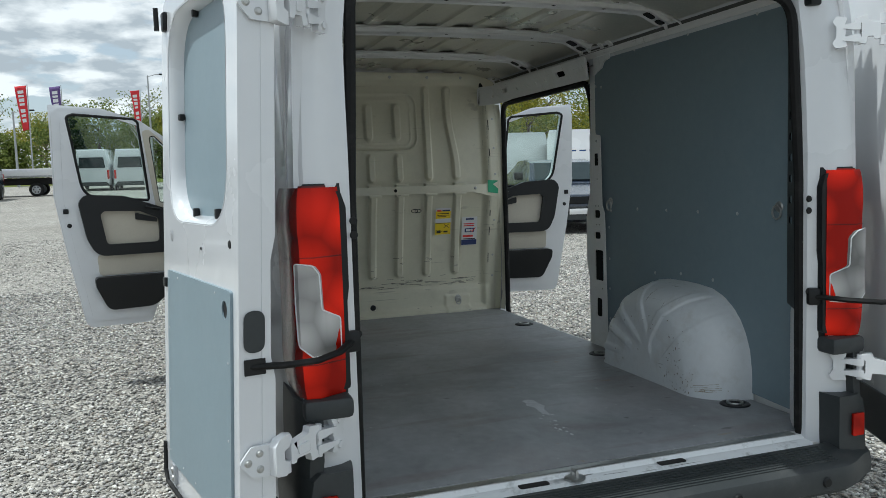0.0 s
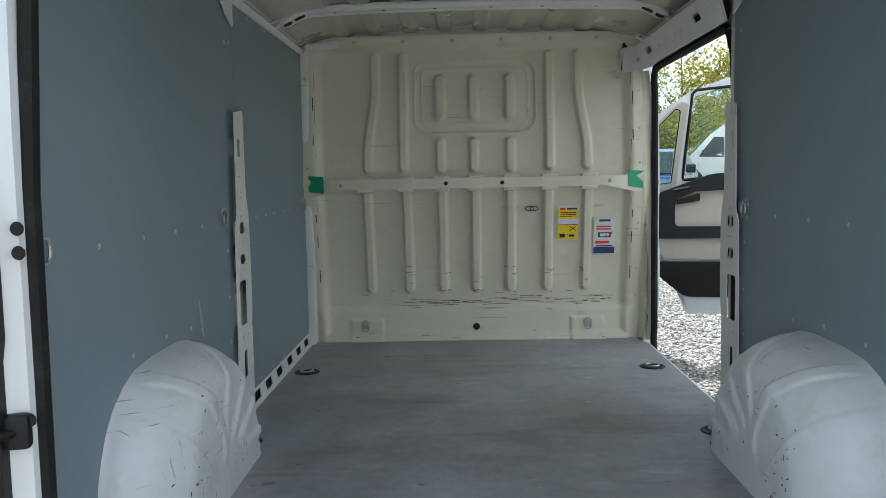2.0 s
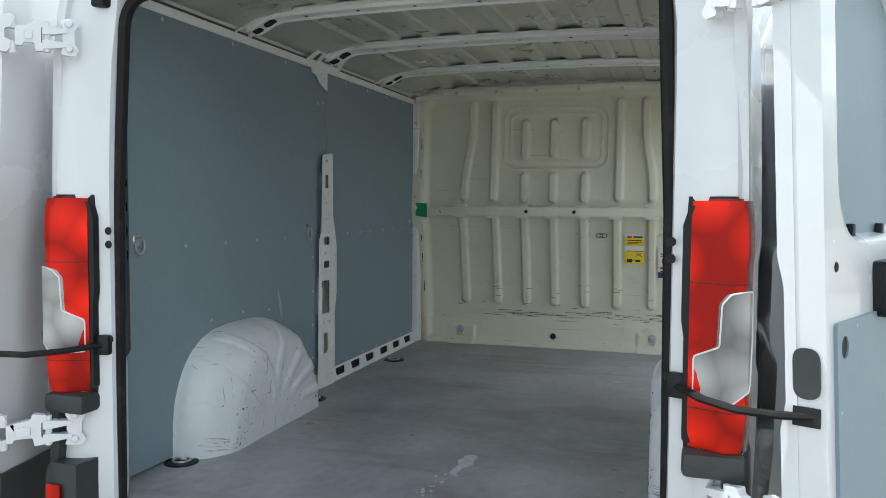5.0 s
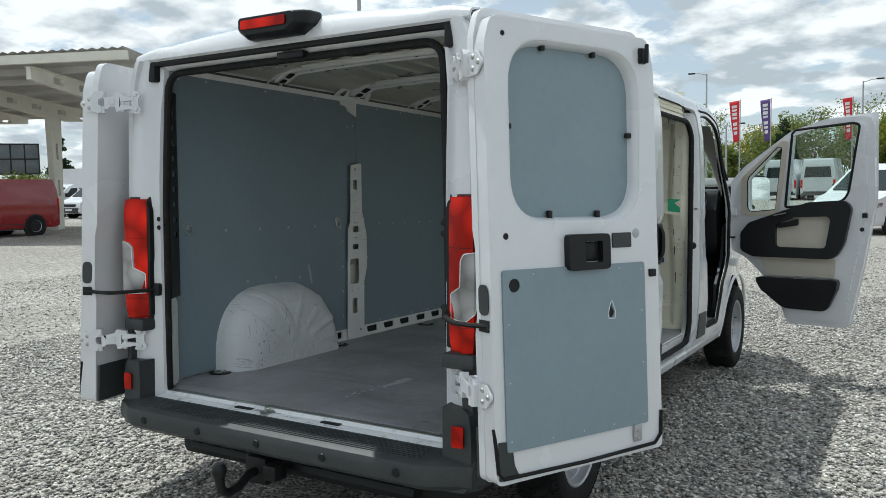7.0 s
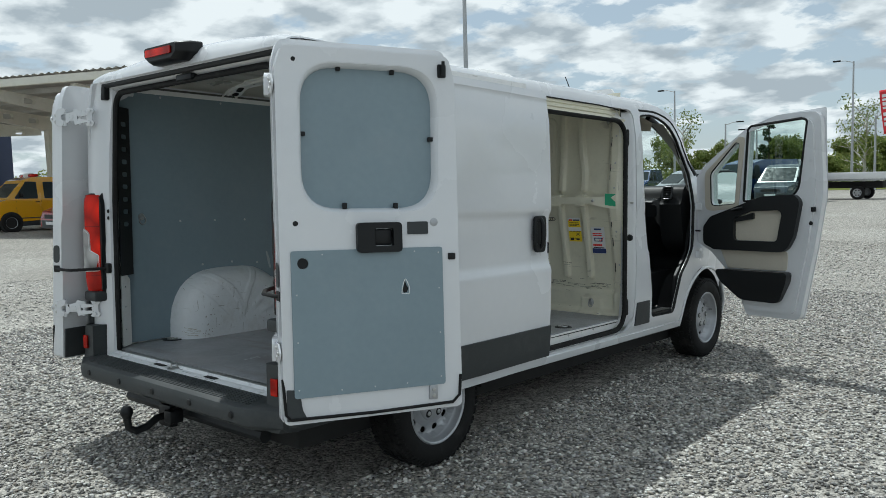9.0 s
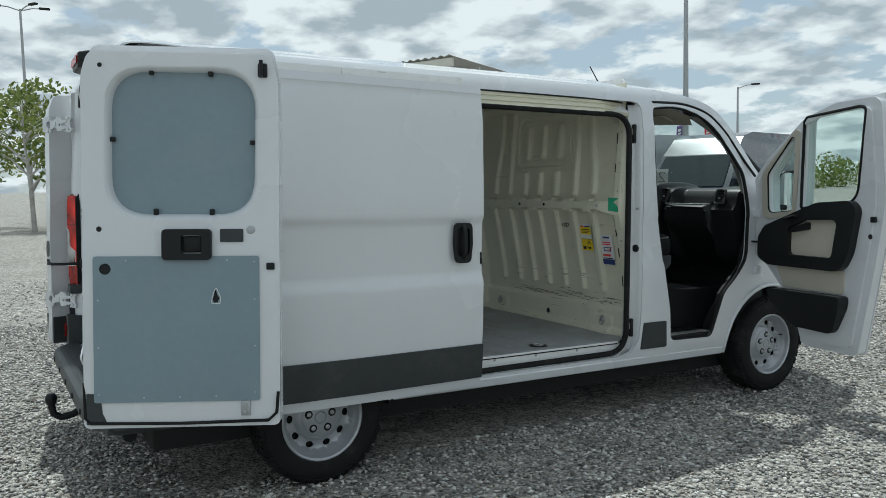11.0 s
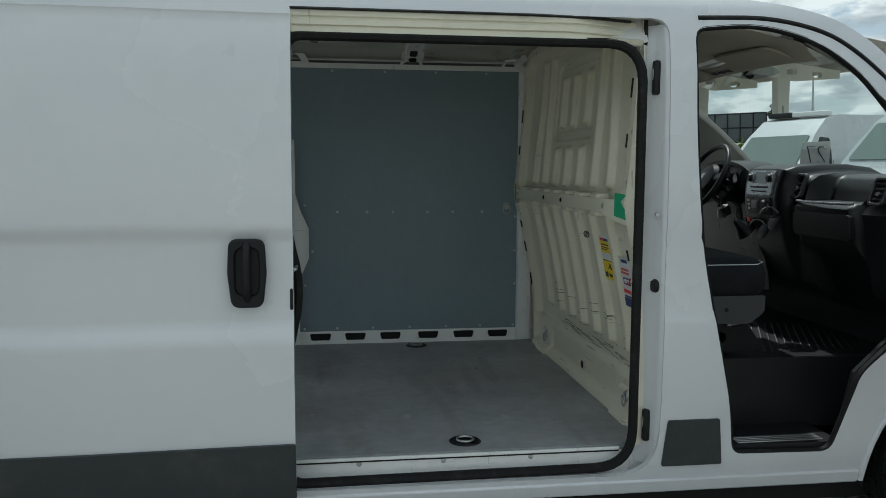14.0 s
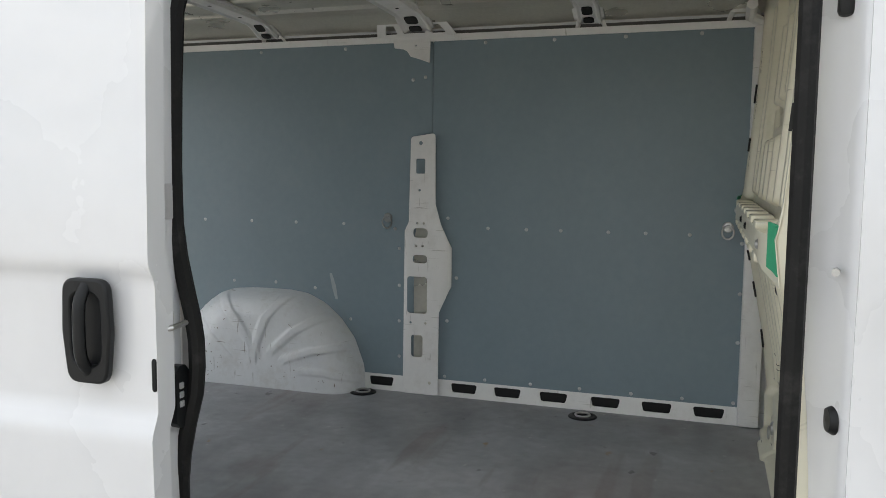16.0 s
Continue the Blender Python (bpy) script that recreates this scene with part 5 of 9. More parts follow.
# black rub marks left by loads: thin strokes on the paint
random.seed(4)
rub = bmesh.new()
for i in range(85):
    kind_ = random.random()
    if kind_ < 0.55:
        zz, cx, L = 0.822 + random.gauss(0, 0.012), random.uniform(-0.55, 0.78), random.uniform(0.02, 0.16)
    elif kind_ < 0.75:
        zz, cx, L = random.choice((0.86, 0.645, 0.79)) + random.gauss(0, 0.015), random.uniform(-0.8, 0.82), random.uniform(0.01, 0.06)
    else:
        zz, cx, L = random.choice((0.885, 0.98, 0.99, 1.01, 0.93)) + random.gauss(0, 0.012), random.choice(LOWER_RIBS) + random.uniform(-0.03, 0.03), random.uniform(0.008, 0.05)
    tilt = random.gauss(0, 0.05)
    pts = [(cx + L * t, bulkhead_y(cx + L * t, zz + tilt * L * t) - 0.0003, zz + tilt * L * t) for t in np.linspace(-0.5, 0.5, 9)]
    add_tube(rub, pts, random.uniform(0.0006, 0.0016) * (1.6 if kind_ < 0.2 else 1), 4, ry=0.0012)
tagged(part("scuffing", rub, INK, bulk, "black rub marks left by loads", angle=30), kind="stuff")
# long slots in the side flanges
for s in (-1, 1):
    for z, h in ((1.91, 0.07), (1.72, 0.05), (1.30, 0.04), (1.17, 0.06), (0.98, 0.07)):
        x = s * 0.848
        part("flange_slot", tube([(x, bulkhead_y(x, z + dz) - 0.001, z + dz) for dz in (-h / 2, 0, h / 2)], 0.006, 8, ry=0.002), DARK, bulk)
# bolts along the top flange
for x in (-0.62, -0.36, -0.1, 0.16, 0.42, 0.66):
    part("flange_bolt", lathe([(0.0, 0.006), (0.007, 0.005), (0.011, 0.0)], (0, -1, 0), (x, bulkhead_y(x, 2.232) - 0.0005, 2.232), 8), ZINC, bulk)
# top corner closing bracket between rail and bulkhead
for s in (-1, 1):
    part("corner_bracket", sheet(rounded([(2.70, 2.06), (3.03, 2.04), (3.03, 2.17), (2.70, 2.17)], 0.03, 4), [disc(2.8, 2.12, 0.012, 10), disc(2.93, 2.10, 0.012, 10)], lambda u, v, w, s=s: (s * (0.915 - 0.12 * smooth(2.85, 3.05, u) - 0.01 * w), u, v), cuts_u=(2.85, 2.9, 2.95, 3.0)) if s > 0 else tube([(-0.90, 3.03, 2.17), (-0.86, 2.96, 2.20), (-0.70, 2.96, 2.215)], 0.02, 8), INNER, van, "white corner bracket")

# ---- rear doors ----
def rear_door(s, origin, way):
    """One rear door, built in its own axes: x from hinge to free edge, y outwards through the skin, z up."""
    way = Vector((*way, 0)).normalized()
    y_ax = Vector((0, 0, 1)).cross(way)
    m = Matrix((( way.x, y_ax.x, 0, origin[0]), (way.y, y_ax.y, 0, origin[1]), (0, 0, 1, 0), (0, 0, 0, 1)))
    k = 1 if s > 0 else -1
    lean = lambda z: 0.048 * (z - 1.2)
    W = 0.82
    out = rounded([(0.0, 0.555), (W, 0.555), (W, 2.02), (W - 0.03, 2.145), (0.03, 2.15), (0.0, 2.05)], [0.03, 0.03, 0.2, 0.05, 0.05, 0.2], 5)
    win = rounded([(0.095, 1.445), (0.725, 1.445), (0.735, 2.085), (0.10, 2.085)], 0.17, 8)
    zc = [0.75, 1.0, 1.25, 1.45, 1.7, 1.9, 2.05]
    f_in = lambda u, v, w: (u, k * (lean(v) + 0.072 * w), v)
    shell = sheet(out, [win], f_in, cuts_v=zc)
    # outer skin with the two body creases
    def f_out(u, v, w):
        e = min(u, W - u)
        bulge = 0.012 * smooth(0, 0.12, e)
        crease = -0.012 * smooth(1.06, 1.12, v) * smooth(1.42, 1.36, v)
        return (u, k * (lean(v) + 0.058 + (0.035 + bulge + crease) * (1 - w)), v)
    hem = [(W / 2 + (p[0] - W / 2) * 1.006, 1.35 + (p[1] - 1.35) * (1.042 if p[1] > 2.0 else 1.004)) for p in out]
    mesh_join(shell, sheet(hem, [], f_out, cuts_u=(0.04, 0.08, 0.12, 0.7, 0.74, 0.78), cuts_v=zc + [1.06, 1.09, 1.12, 1.36, 1.39, 1.42]))
    d = part("rear_door", shell, WHITE, van, "white rear door swung right back, boarded inside", m=m, bevel=0.008, seg=3)
    # bevelled slope down into the window recess
    rim = bmesh.new()
    n = len(win)
    cx, cz = 0.414, 1.765
    rows = []
    for f, dep in ((1.015, -0.001), (0.985, 0.006), (0.955, 0.030), (0.945, 0.052)):
        rows.append([rim.verts.new((cx + (p[0] - cx) * f, k * (lean(p[1]) + dep), cz + (p[1] - cz) * f)) for p in win])
    for a, b in zip(rows, rows[1:]):
        for i in range(n):
            rim.faces.new((a[i], a[(i + 1) % n], b[(i + 1) % n], b[i]))
    part("recess_rim", rim, WHITE, d, angle=60)
    wl = [(cx + (p[0] - cx) * 0.965, cz + (p[1] - cz) * 0.965) for p in win]
    wb = part("window_board", sheet(wl, [], lambda u, v, w: (u, k * (lean(v) + 0.046 + 0.006 * w), v)), BOARD, d, "grey-blue board over the window")
    for u, v, r in ((0.283, 2.073, 0), (0.530, 2.070, 0), (0.297, 1.468, 0), (0.532, 1.466, 0), (0.113, 1.78, 90), (0.712, 1.77, 90)):
        cb_ = bmesh.new()
        w2, h2 = (0.010, 0.018) if r == 0 else (0.018, 0.010)
        add_box(cb_, u - w2, u + w2, min(k * 0.026, k * 0.044), max(k * 0.026, k * 0.044), v - h2, v + h2, 0.004)
        for vv in cb_.verts:
            vv.co.y += k * lean(v)
        part("clip", cb_, BLACK, d, "black board clip")
    low = rounded([(0.045, 0.665), (0.735, 0.665), (0.735, 1.285), (0.045, 1.285)], 0.012, 3)
    tear = rounded([(0.545, 1.085), (0.56, 1.088), (0.568, 1.105), (0.558, 1.12), (0.55, 1.15), (0.545, 1.118), (0.538, 1.10)], 0.003, 2) if s > 0 else rrect(0.55, 1.1, 0.004, 0.004, 0.001, 2)
    hole = disc(0.095, 1.232, 0.024, 20)
    pb = part("door_board", sheet(low, [hole, tear], lambda u, v, w: (u, k * (lean(v) - 0.008 + 0.008 * w), v)), BOARD, d, "grey-blue door board, torn beside the handle" if s > 0 else "grey-blue door board")
    part("hole_cover", sheet(disc(0.095, 1.232, 0.023, 20), [], lambda u, v, w: (u, k * (lean(v) - 0.004 + 0.003 * w), v)), BLACK, d)
    if s > 0:
        part("frayed_edge", tube([(u, k * (lean(v) - 0.0085), v) for u, v in rounded([(0.534, 1.083), (0.570, 1.081), (0.572, 1.11), (0.553, 1.155), (0.538, 1.112)], 0.006, 3)], 0.0018, 6, closed=True), PAPER, d, "pale frayed board edge")
        part("torn_core", sheet(tear, [], lambda u, v, w: (u, k * (lean(v) - 0.003 + 0.002 * w), v)), DARK, d)
    # screws round the board
    for u, v in [(0.065, z) for z in (0.70, 0.90, 1.10)] + [(0.715, z) for z in (0.70, 0.90, 1.10, 1.26)] + [(x, 0.685) for x in (0.25, 0.40, 0.55)] + [(0.18, 1.268), (0.60, 1.268)]:
        o = new("screw", scr_mesh); o.parent = d
        o.matrix_basis = Matrix.Translation((u, k * (lean(v) - 0.008), v)) @ Matrix.Rotation(radians(-90 * k), 4, "Z") @ Matrix.Diagonal((0.6, 0.45, 0.45, 1))
    if s > 0:
        hb = bmesh.new()
        mesh_join(hb, sheet(rrect(0.435, 1.335, 0.205, 0.130, 0.02), [rrect(0.455, 1.335, 0.085, 0.078, 0.01)], lambda u, v, w: (u, k * (lean(v) - 0.028 + 0.028 * w), v)))
        h_ = part("inner_handle", hb, BLACK, d, "black inside door release", bevel=0.006)
        part("release_flap", box(0.415, 0.495, min(k * -0.010, 0.0), max(k * -0.010, 0.0), 1.30, 1.37, 0.008), BLACK, h_, m=Matrix.Translation((0, k * lean(1.335), 0)))
        part("blank_cover", sheet(rrect(0.620, 1.372, 0.098, 0.056, 0.006), [], lambda u, v, w: (u, k * (lean(v) - 0.006 + 0.006 * w), v)), BUMPER, d, "dark square cover", bevel=0.002)
    # latch gear at the free edge
    lg = bmesh.new()
    add_box(lg, 0.735, 0.775, -0.012, 0.004, 2.045, 2.105, 0.006)
    add_tube(lg, [(0.752, -0.03, 2.115), (0.752, -0.03, 2.045)], 0.008, 8)
    for vv in lg.verts:
        vv.co.y = k * (vv.co.y + lean(2.07))
    part("top_latch", lg, BLACK, d, "black upper latch")
    lg = box(0.765, 0.80, -0.010, 0.006, 1.225, 1.255, 0.004)
    for vv in lg.verts:
        vv.co.y = k * (vv.co.y + lean(1.24))
    part("lock_plate", lg, BLACK, d)
    lg = box(0.655, 0.695, -0.012, 0.002, 0.60, 0.665, 0.004)
    for vv in lg.verts:
        vv.co.y = k * (vv.co.y + lean(0.63))
    lo_ = part("bottom_latch", lg, STEEL, d, "bare metal bottom latch")
    for zz in (0.618, 0.645):
        part("bolt", lathe([(0.0, 0.006), (0.008, 0.005), (0.010, 0.0)], (0, -k, 0), (0.675, k * (lean(0.63) - 0.011), zz), 10), ZINC, lo_)
    for u, v, r in ((0.08, 2.09, 0.010), (0.07, 1.40, 0.012), (0.70, 1.395, 0.020), (0.345, 1.375, 0.005)):
        part("grommet", lathe([(0.0, 0.002), (r * 0.7, 0.003), (r, 0.0)], (0, -k, 0), (u, k * lean(v), v), 12), DARK if r < 0.015 else STEEL, d)
    # oval plug and check strap slot on the hinge edge
    sp = sheet(rrect(0.038, 1.185, 0.054, 0.105, 0.026), [], lambda u, v, w: (-0.0055 + 0.003 * w, k * (u + lean(v) - 0.0), v))
    part("oval_plug", sp, BUMPER, d, "dark oval edge plug")
    part("strap_slot", box(-0.005, 0.03, min(k * 0.008, k * 0.062), max(k * 0.008, k * 0.062), 1.076, 1.116), DARK, d)
    # black weather strip along bottom and free edge
    ws = tube([(0.0, k * (lean(0.9) - 0.0), 0.75), (0.008, k * (lean(0.6) - 0.004), 0.60), (0.03, k * (lean(0.58) - 0.006), 0.578), (0.40, k * (lean(0.57) - 0.006), 0.572), (0.77, k * (lean(0.57) - 0.006), 0.578), (0.805, k * (lean(0.62) - 0.006), 0.61), (0.812, k * (lean(0.70) - 0.004), 0.70)], 0.007, 7)
    part("weather_strip", ws, RUBBER, d, "black rubber weather strip")
    cw = sheet(rounded([(0.012, 0.572), (0.100, 0.572), (0.078, 0.618), (0.068, 0.700), (0.012, 0.705)], 0.004, 2), [], lambda u, v, w: (u, k * (lean(v) - 0.004 + 0.004 * w), v))
    part("corner_cap", cw, BUMPER, d)
    # outside: dark moulding, number plate recess, handle
    mo = sheet([(0.0, 0.56), (W, 0.56), (W, 0.735), (0.0, 0.735)], [], lambda u, v, w: (u, k * (lean(v) + 0.100 + 0.012 * (1 - w)), v))
    part("lower_moulding", mo, BUMPER, d, "dark grey lower moulding", bevel=0.004)
    if s < 0:
        part("plate_recess", sheet(rrect(0.50, 1.05, 0.56, 0.16, 0.02), [], lambda u, v, w: (u, k * (lean(v) + 0.094 + 0.004 * (1 - w)), v)), BLACK, d, "black number plate holder")
        pl = part("number_plate", sheet(rrect(0.50, 0.93, 0.52, 0.11, 0.008), [], lambda u, v, w: (u, k * (lean(v) + 0.104 + 0.003 * (1 - w)), v)), PAPER, d, "blank white number plate")
        for x0, w_ in ((0.30, 0.12), (0.46, 0.18), (0.66, 0.09)):
            part("print_bar", sheet(rrect(x0 + w_ / 2, 0.93, w_, 0.05, 0.003, 2), [], lambda u, v, w: (u, k * (lean(v) + 0.1085), v) if w < 0.5 else (u, k * (lean(v) + 0.106), v)), INK, pl)
    # hinges: a bolted plate on the door edge, a jointed casting and a foot on the corner post
    for z in (1.987, 0.858):
        inv = m.inverted()
        pa = Vector((-0.012, k * (lean(z) + 0.098), z)); pb_ = inv @ Vector((s * 0.868, -0.058, z + 0.004))
        dr = (pb_ - pa); Ln = dr.length; dr.normalize()
        side = Vector((0, 0, 1)).cross(dr).normalized()
        q = Matrix(((dr.x, side.x, 0, pa.x), (dr.y, side.y, 0, pa.y), (dr.z, side.z, 0.82, pa.z), (0, 0, 0, 1)))
        hg = sheet(rounded([(-0.005, 0.0), (0.028, -0.040), (0.10, -0.046), (0.10, 0.040), (0.028, 0.040)], 0.012, 4), [], lambda u, v, w: (-0.013 + 0.008 * w, k * (u + lean(z)), z + v))
        part("hinge", hg, WHITE, d, "white painted cast door hinge with bolts", bevel=0.002)
        placed = lambda bm_: (bmesh.ops.transform(bm_, matrix=q, verts=bm_.verts), bm_)[1]
        slab = lambda poly, y0, y1, holes=(): placed(sheet(poly, list(holes), lambda u, v, w: (u, y0 + (y1 - y0) * w, v)))
        # forked end on the door plate
        part("hinge_knuckle", slab(rounded([(-0.024, -0.052), (0.010, -0.060), (0.020, -0.044), (0.020, -0.018), (0.006, -0.012), (0.006, 0.020), (0.020, 0.026), (0.034, 0.052), (0.026, 0.070), (-0.010, 0.062), (-0.024, 0.040)], 0.006, 2), -0.016, 0.010), WHITE, d, bevel=0.003)
        for z0_, z1_ in ((-0.058, -0.020), (0.024, 0.066)):
            part("hinge_pin", placed(tube([(0.024, 0.0, z0_), (0.024, 0.0, z1_)], 0.0125, 10)), WHITE, d)
        # link casting with stepped edges
        part("hinge_link", slab(rounded([(0.032, -0.034), (0.050, -0.034), (0.052, -0.022), (Ln * 0.44, -0.022), (Ln * 0.46, -0.052), (Ln * 0.60, -0.046), (Ln * 0.60, -0.028), (Ln * 0.54, -0.022), (Ln * 0.54, 0.030), (Ln * 0.60, 0.036), (Ln * 0.60, 0.056), (Ln * 0.44, 0.064), (Ln * 0.42, 0.044), (0.052, 0.034), (0.032, 0.030)], 0.005, 2), -0.013, 0.011), WHITE, d, bevel=0.003)
        part("hinge_web", slab(rounded([(0.056, -0.012), (Ln * 0.42, -0.012), (Ln * 0.42, 0.022), (0.056, 0.018)], 0.006, 2), -0.018, -0.010), WHITE, d, bevel=0.002)
        part("hinge_spring", placed(tube([(Ln * 0.50 + 0.008 * math.cos(a), 0.008 * math.sin(a), 0.030 - 0.052 * a / 44.0) for a in np.linspace(0, 44, 90)], 0.0022, 5)), DARK, d, "dark coil spring")
        for z0_ in (-0.026, 0.022):
            part("hinge_finger", slab(rounded([(Ln * 0.56, z0_ - 0.016), (Ln * 0.68, z0_ - 0.014), (Ln * 0.90, z0_ - 0.006), (Ln * 0.90, z0_ + 0.007), (Ln * 0.68, z0_ + 0.014), (Ln * 0.56, z0_ + 0.016)], 0.005, 2), -0.017, 0.012), WHITE, d, bevel=0.003)
        part("hinge_pin", placed(tube([(Ln * 0.62, -0.003, -0.052), (Ln * 0.62, -0.003, 0.054)], 0.010, 10)), WHITE, d)
        # lobed foot with two bolts
        part("hinge_foot", slab(rounded([(Ln * 0.80, -0.058), (Ln + 0.004, -0.062), (Ln + 0.014, -0.040), (Ln + 0.002, -0.018), (Ln + 0.002, 0.024), (Ln + 0.014, 0.044), (Ln + 0.004, 0.066), (Ln * 0.80, 0.060), (Ln * 0.86, 0.030), (Ln * 0.83, 0.002), (Ln * 0.86, -0.026)], 0.008, 3), -0.012, 0.010), WHITE, d, bevel=0.003)
        for uu, dz in ((0.018, 0.0), (0.048, -0.020), (0.048, 0.020)):
            part("bolt", lathe([(0.0, 0.007), (0.006, 0.006), (0.007, 0.003), (0.011, 0.0)], (-1, 0, 0), (-0.0125, k * (uu + lean(z)), z + dz), 12), ZINC, d)
        for dz in (-0.032, 0.042):
            bp = q @ Vector((Ln * 0.93, -0.011, dz * 1.15))
            part("bolt", lathe([(0.0, 0.010), (0.009, 0.009), (0.010, 0.003), (0.015, 0.0)], tuple(-side), tuple(bp), 12), WHITE, d)
    # rubber check strap to the post
    inv = m.inverted()
    p1 = inv @ Vector((s * 0.815, -0.020, 1.102))
    p0 = Vector((0.005, k * (lean(1.1) + 0.030), 1.096))
    part("check_strap", tube([p0, inv @ (m @ p0).lerp(Vector((s * 0.97, -0.20, 1.092)), 0.6), inv @ Vector((s * 0.94, -0.185, 1.094)), inv @ Vector((s * 0.87, -0.125, 1.098)), p1], 0.012, 8, ry=0.009), RUBBER, d, "black rubber check strap")
    bkt = box(-0.014, 0.014, -0.022, 0.022, -0.030, 0.030, 0.008)
    part("strap_bracket", bkt, BLACK, d, "", m=Matrix.Translation(p1))
    return d


right_door = rear_door(1, (1.106, -0.222), (0.428, 0.904))
left_door = rear_door(-1, (-1.134, -0.200), (-0.213, 0.977))

# ---- sliding side door, pushed back along the body ----
def slide_map(y, z, w):
    x = HALF(z) + 0.124 - 0.022 * smooth(0.9, 1.775, y)
    x += -0.014 * smooth(1.06, 1.13, z) * smooth(1.44, 1.385, z)
    x += 0.006 * smooth(2.088, 2.091, z)
    x += 0.006 * math.sin((y - 0.5) / 1.3 * math.pi)
    return (x - 0.055 * w, y, z)


sd_out = rounded([(0.49, 0.486), (1.790, 0.486), (1.790, 2.135), (0.55, 2.135), (0.49, 1.4)], [0.02, 0.03, 0.03, 0.02, 0.0], 4)
# greyer than the white post: a recess's shade put into the plate's colour
P_RECESS = surface("shaded pressing", (0.45, 0.45, 0.46), 0.5, vary=0.06)
slide = part("sliding_door", sheet(sd_out, [], slide_map, cuts_u=(0.7, 0.95, 1.2, 1.45, 1.65), cuts_v=[0.53, 0.60, 0.70, 0.80, 0.95] + list(np.linspace(1.05, 1.14, 6)) + [1.25] + list(np.linspace(1.375, 1.45, 6)) + [1.55, 1.65, 1.75, 1.85, 1.95, 2.02, 2.06] + [2.085, 2.093, 2.115]), WHITE, van, "white sliding door pushed open", bevel=0.004, seg=3)
part("door_moulding", sheet(rounded([(0.488, 0.538), (1.791, 0.538), (1.791, 0.728), (0.488, 0.728)], 0.006, 2), [], lambda u, v, w: (slide_map(u, v, 0)[0] + 0.012 - 0.014 * w, u, v), cuts_u=(0.8, 1.1, 1.4), cuts_v=(0.6, 0.66, 0.72)), BUMPER, slide, "dark grey side moulding", bevel=0.004)


def oval_handle(owner, cy, cz, xf, label):
    out = rounded([(cy - 0.048, cz - 0.108), (cy + 0.048, cz - 0.108), (cy + 0.060, cz), (cy + 0.055, cz + 0.108), (cy - 0.055, cz + 0.108), (cy - 0.060, cz)], [0.03, 0.03, 0.1, 0.03, 0.03, 0.1], 5)
    h = part("door_handle", sheet(out, [rrect(cy, cz + 0.005, 0.072, 0.150, 0.03)], lambda u, v, w: (xf + 0.016 - 0.020 * w, u, v)), BLACK, owner, label, bevel=0.005)
    part("handle_cup", sheet(rrect(cy, cz + 0.005, 0.074, 0.152, 0.03), [], lambda u, v, w: (xf + 0.002 - 0.003 * w, u, v)), BLACK, h)
    part("grip", tube([(xf + 0.008 + 0.024 * (1 - abs(t) ** 4), cy, cz + 0.005 + 0.088 * t) for t in np.linspace(-1, 1, 15)], 0.013, 10, ry=0.012), BLACK, h)


oval_handle(slide, 1.650, 1.289, 1.122, "black oval pull handle")
# front edge of the sliding door: latch, buffer, lock block
part("lock_post", box(0.970, 1.042, 1.735, 1.757, 0.56, 2.03, 0.006), WHITE, van, "white lock post behind the side opening")
hk_ = part("latch_plate", sheet(rounded([(1.035, 1.255), (1.065, 1.255), (1.065, 1.330), (1.035, 1.330)], 0.014, 4), [], lambda u, v, w: (u, 1.783 + 0.004 * (1 - w), v)), ZINC, slide, "steel latch plate")
part("edge_latch", tube([(1.056, 1.786, 1.288), (1.050, 1.794, 1.290), (1.030, 1.796, 1.292), (1.006, 1.796, 1.294)], 0.006, 8), ZINC, slide, "steel hook latch")
for z_ in (1.268, 1.316):
    part("screw", lathe([(0.0, 0.003), (0.006, 0.002), (0.008, 0.0)], (0, 1, 0), (1.050, 1.787, z_), 10), STEEL, slide)
part("edge_strip", box(1.066, 1.080, 1.782, 1.789, 1.155, 1.278, 0.003), BLACK, slide, "black rubber edge strip")
part("edge_buffer", box(1.086, 1.102, 1.778, 1.789, 1.165, 1.235, 0.006), BLACK, slide)
lb_ = part("lock_block", sheet(rounded([(0.978, 1.075), (0.990, 1.062), (1.010, 1.062), (1.022, 1.075), (1.022, 1.185), (1.010, 1.198), (0.990, 1.198), (0.978, 1.185)], 0.004, 2), [], lambda u, v, w: (u, 1.757 + 0.022 * (1 - w), v)), BLACK, van, "black lock block with contacts", bevel=0.004)
for z_ in (1.155, 1.135, 1.115):
    part("contact", box(0.998, 1.012, 1.776, 1.782, z_ - 0.007, z_ + 0.007, 0.002), STEEL, lb_)
part("post_recess", sheet(rrect(1.005, 1.55, 0.028, 0.075, 0.005, 3), [], lambda u, v, w: (u, 1.757 + 0.002 * (1 - w), v)), P_RECESS, van)

# ---- side opening: seal, track, step ----
def seal_path(poly, x, bulge=0.0):
    return [(x + HALF(z) - 1.008 - (0.0 if z < 2.0 else 0.0), y, z) for y, z in poly]


so = rounded([(1.765, 0.530), (2.985, 0.538), (2.985, 2.050), (1.765, 2.050)], [0.05, 0.14, 0.13, 0.06], 7)
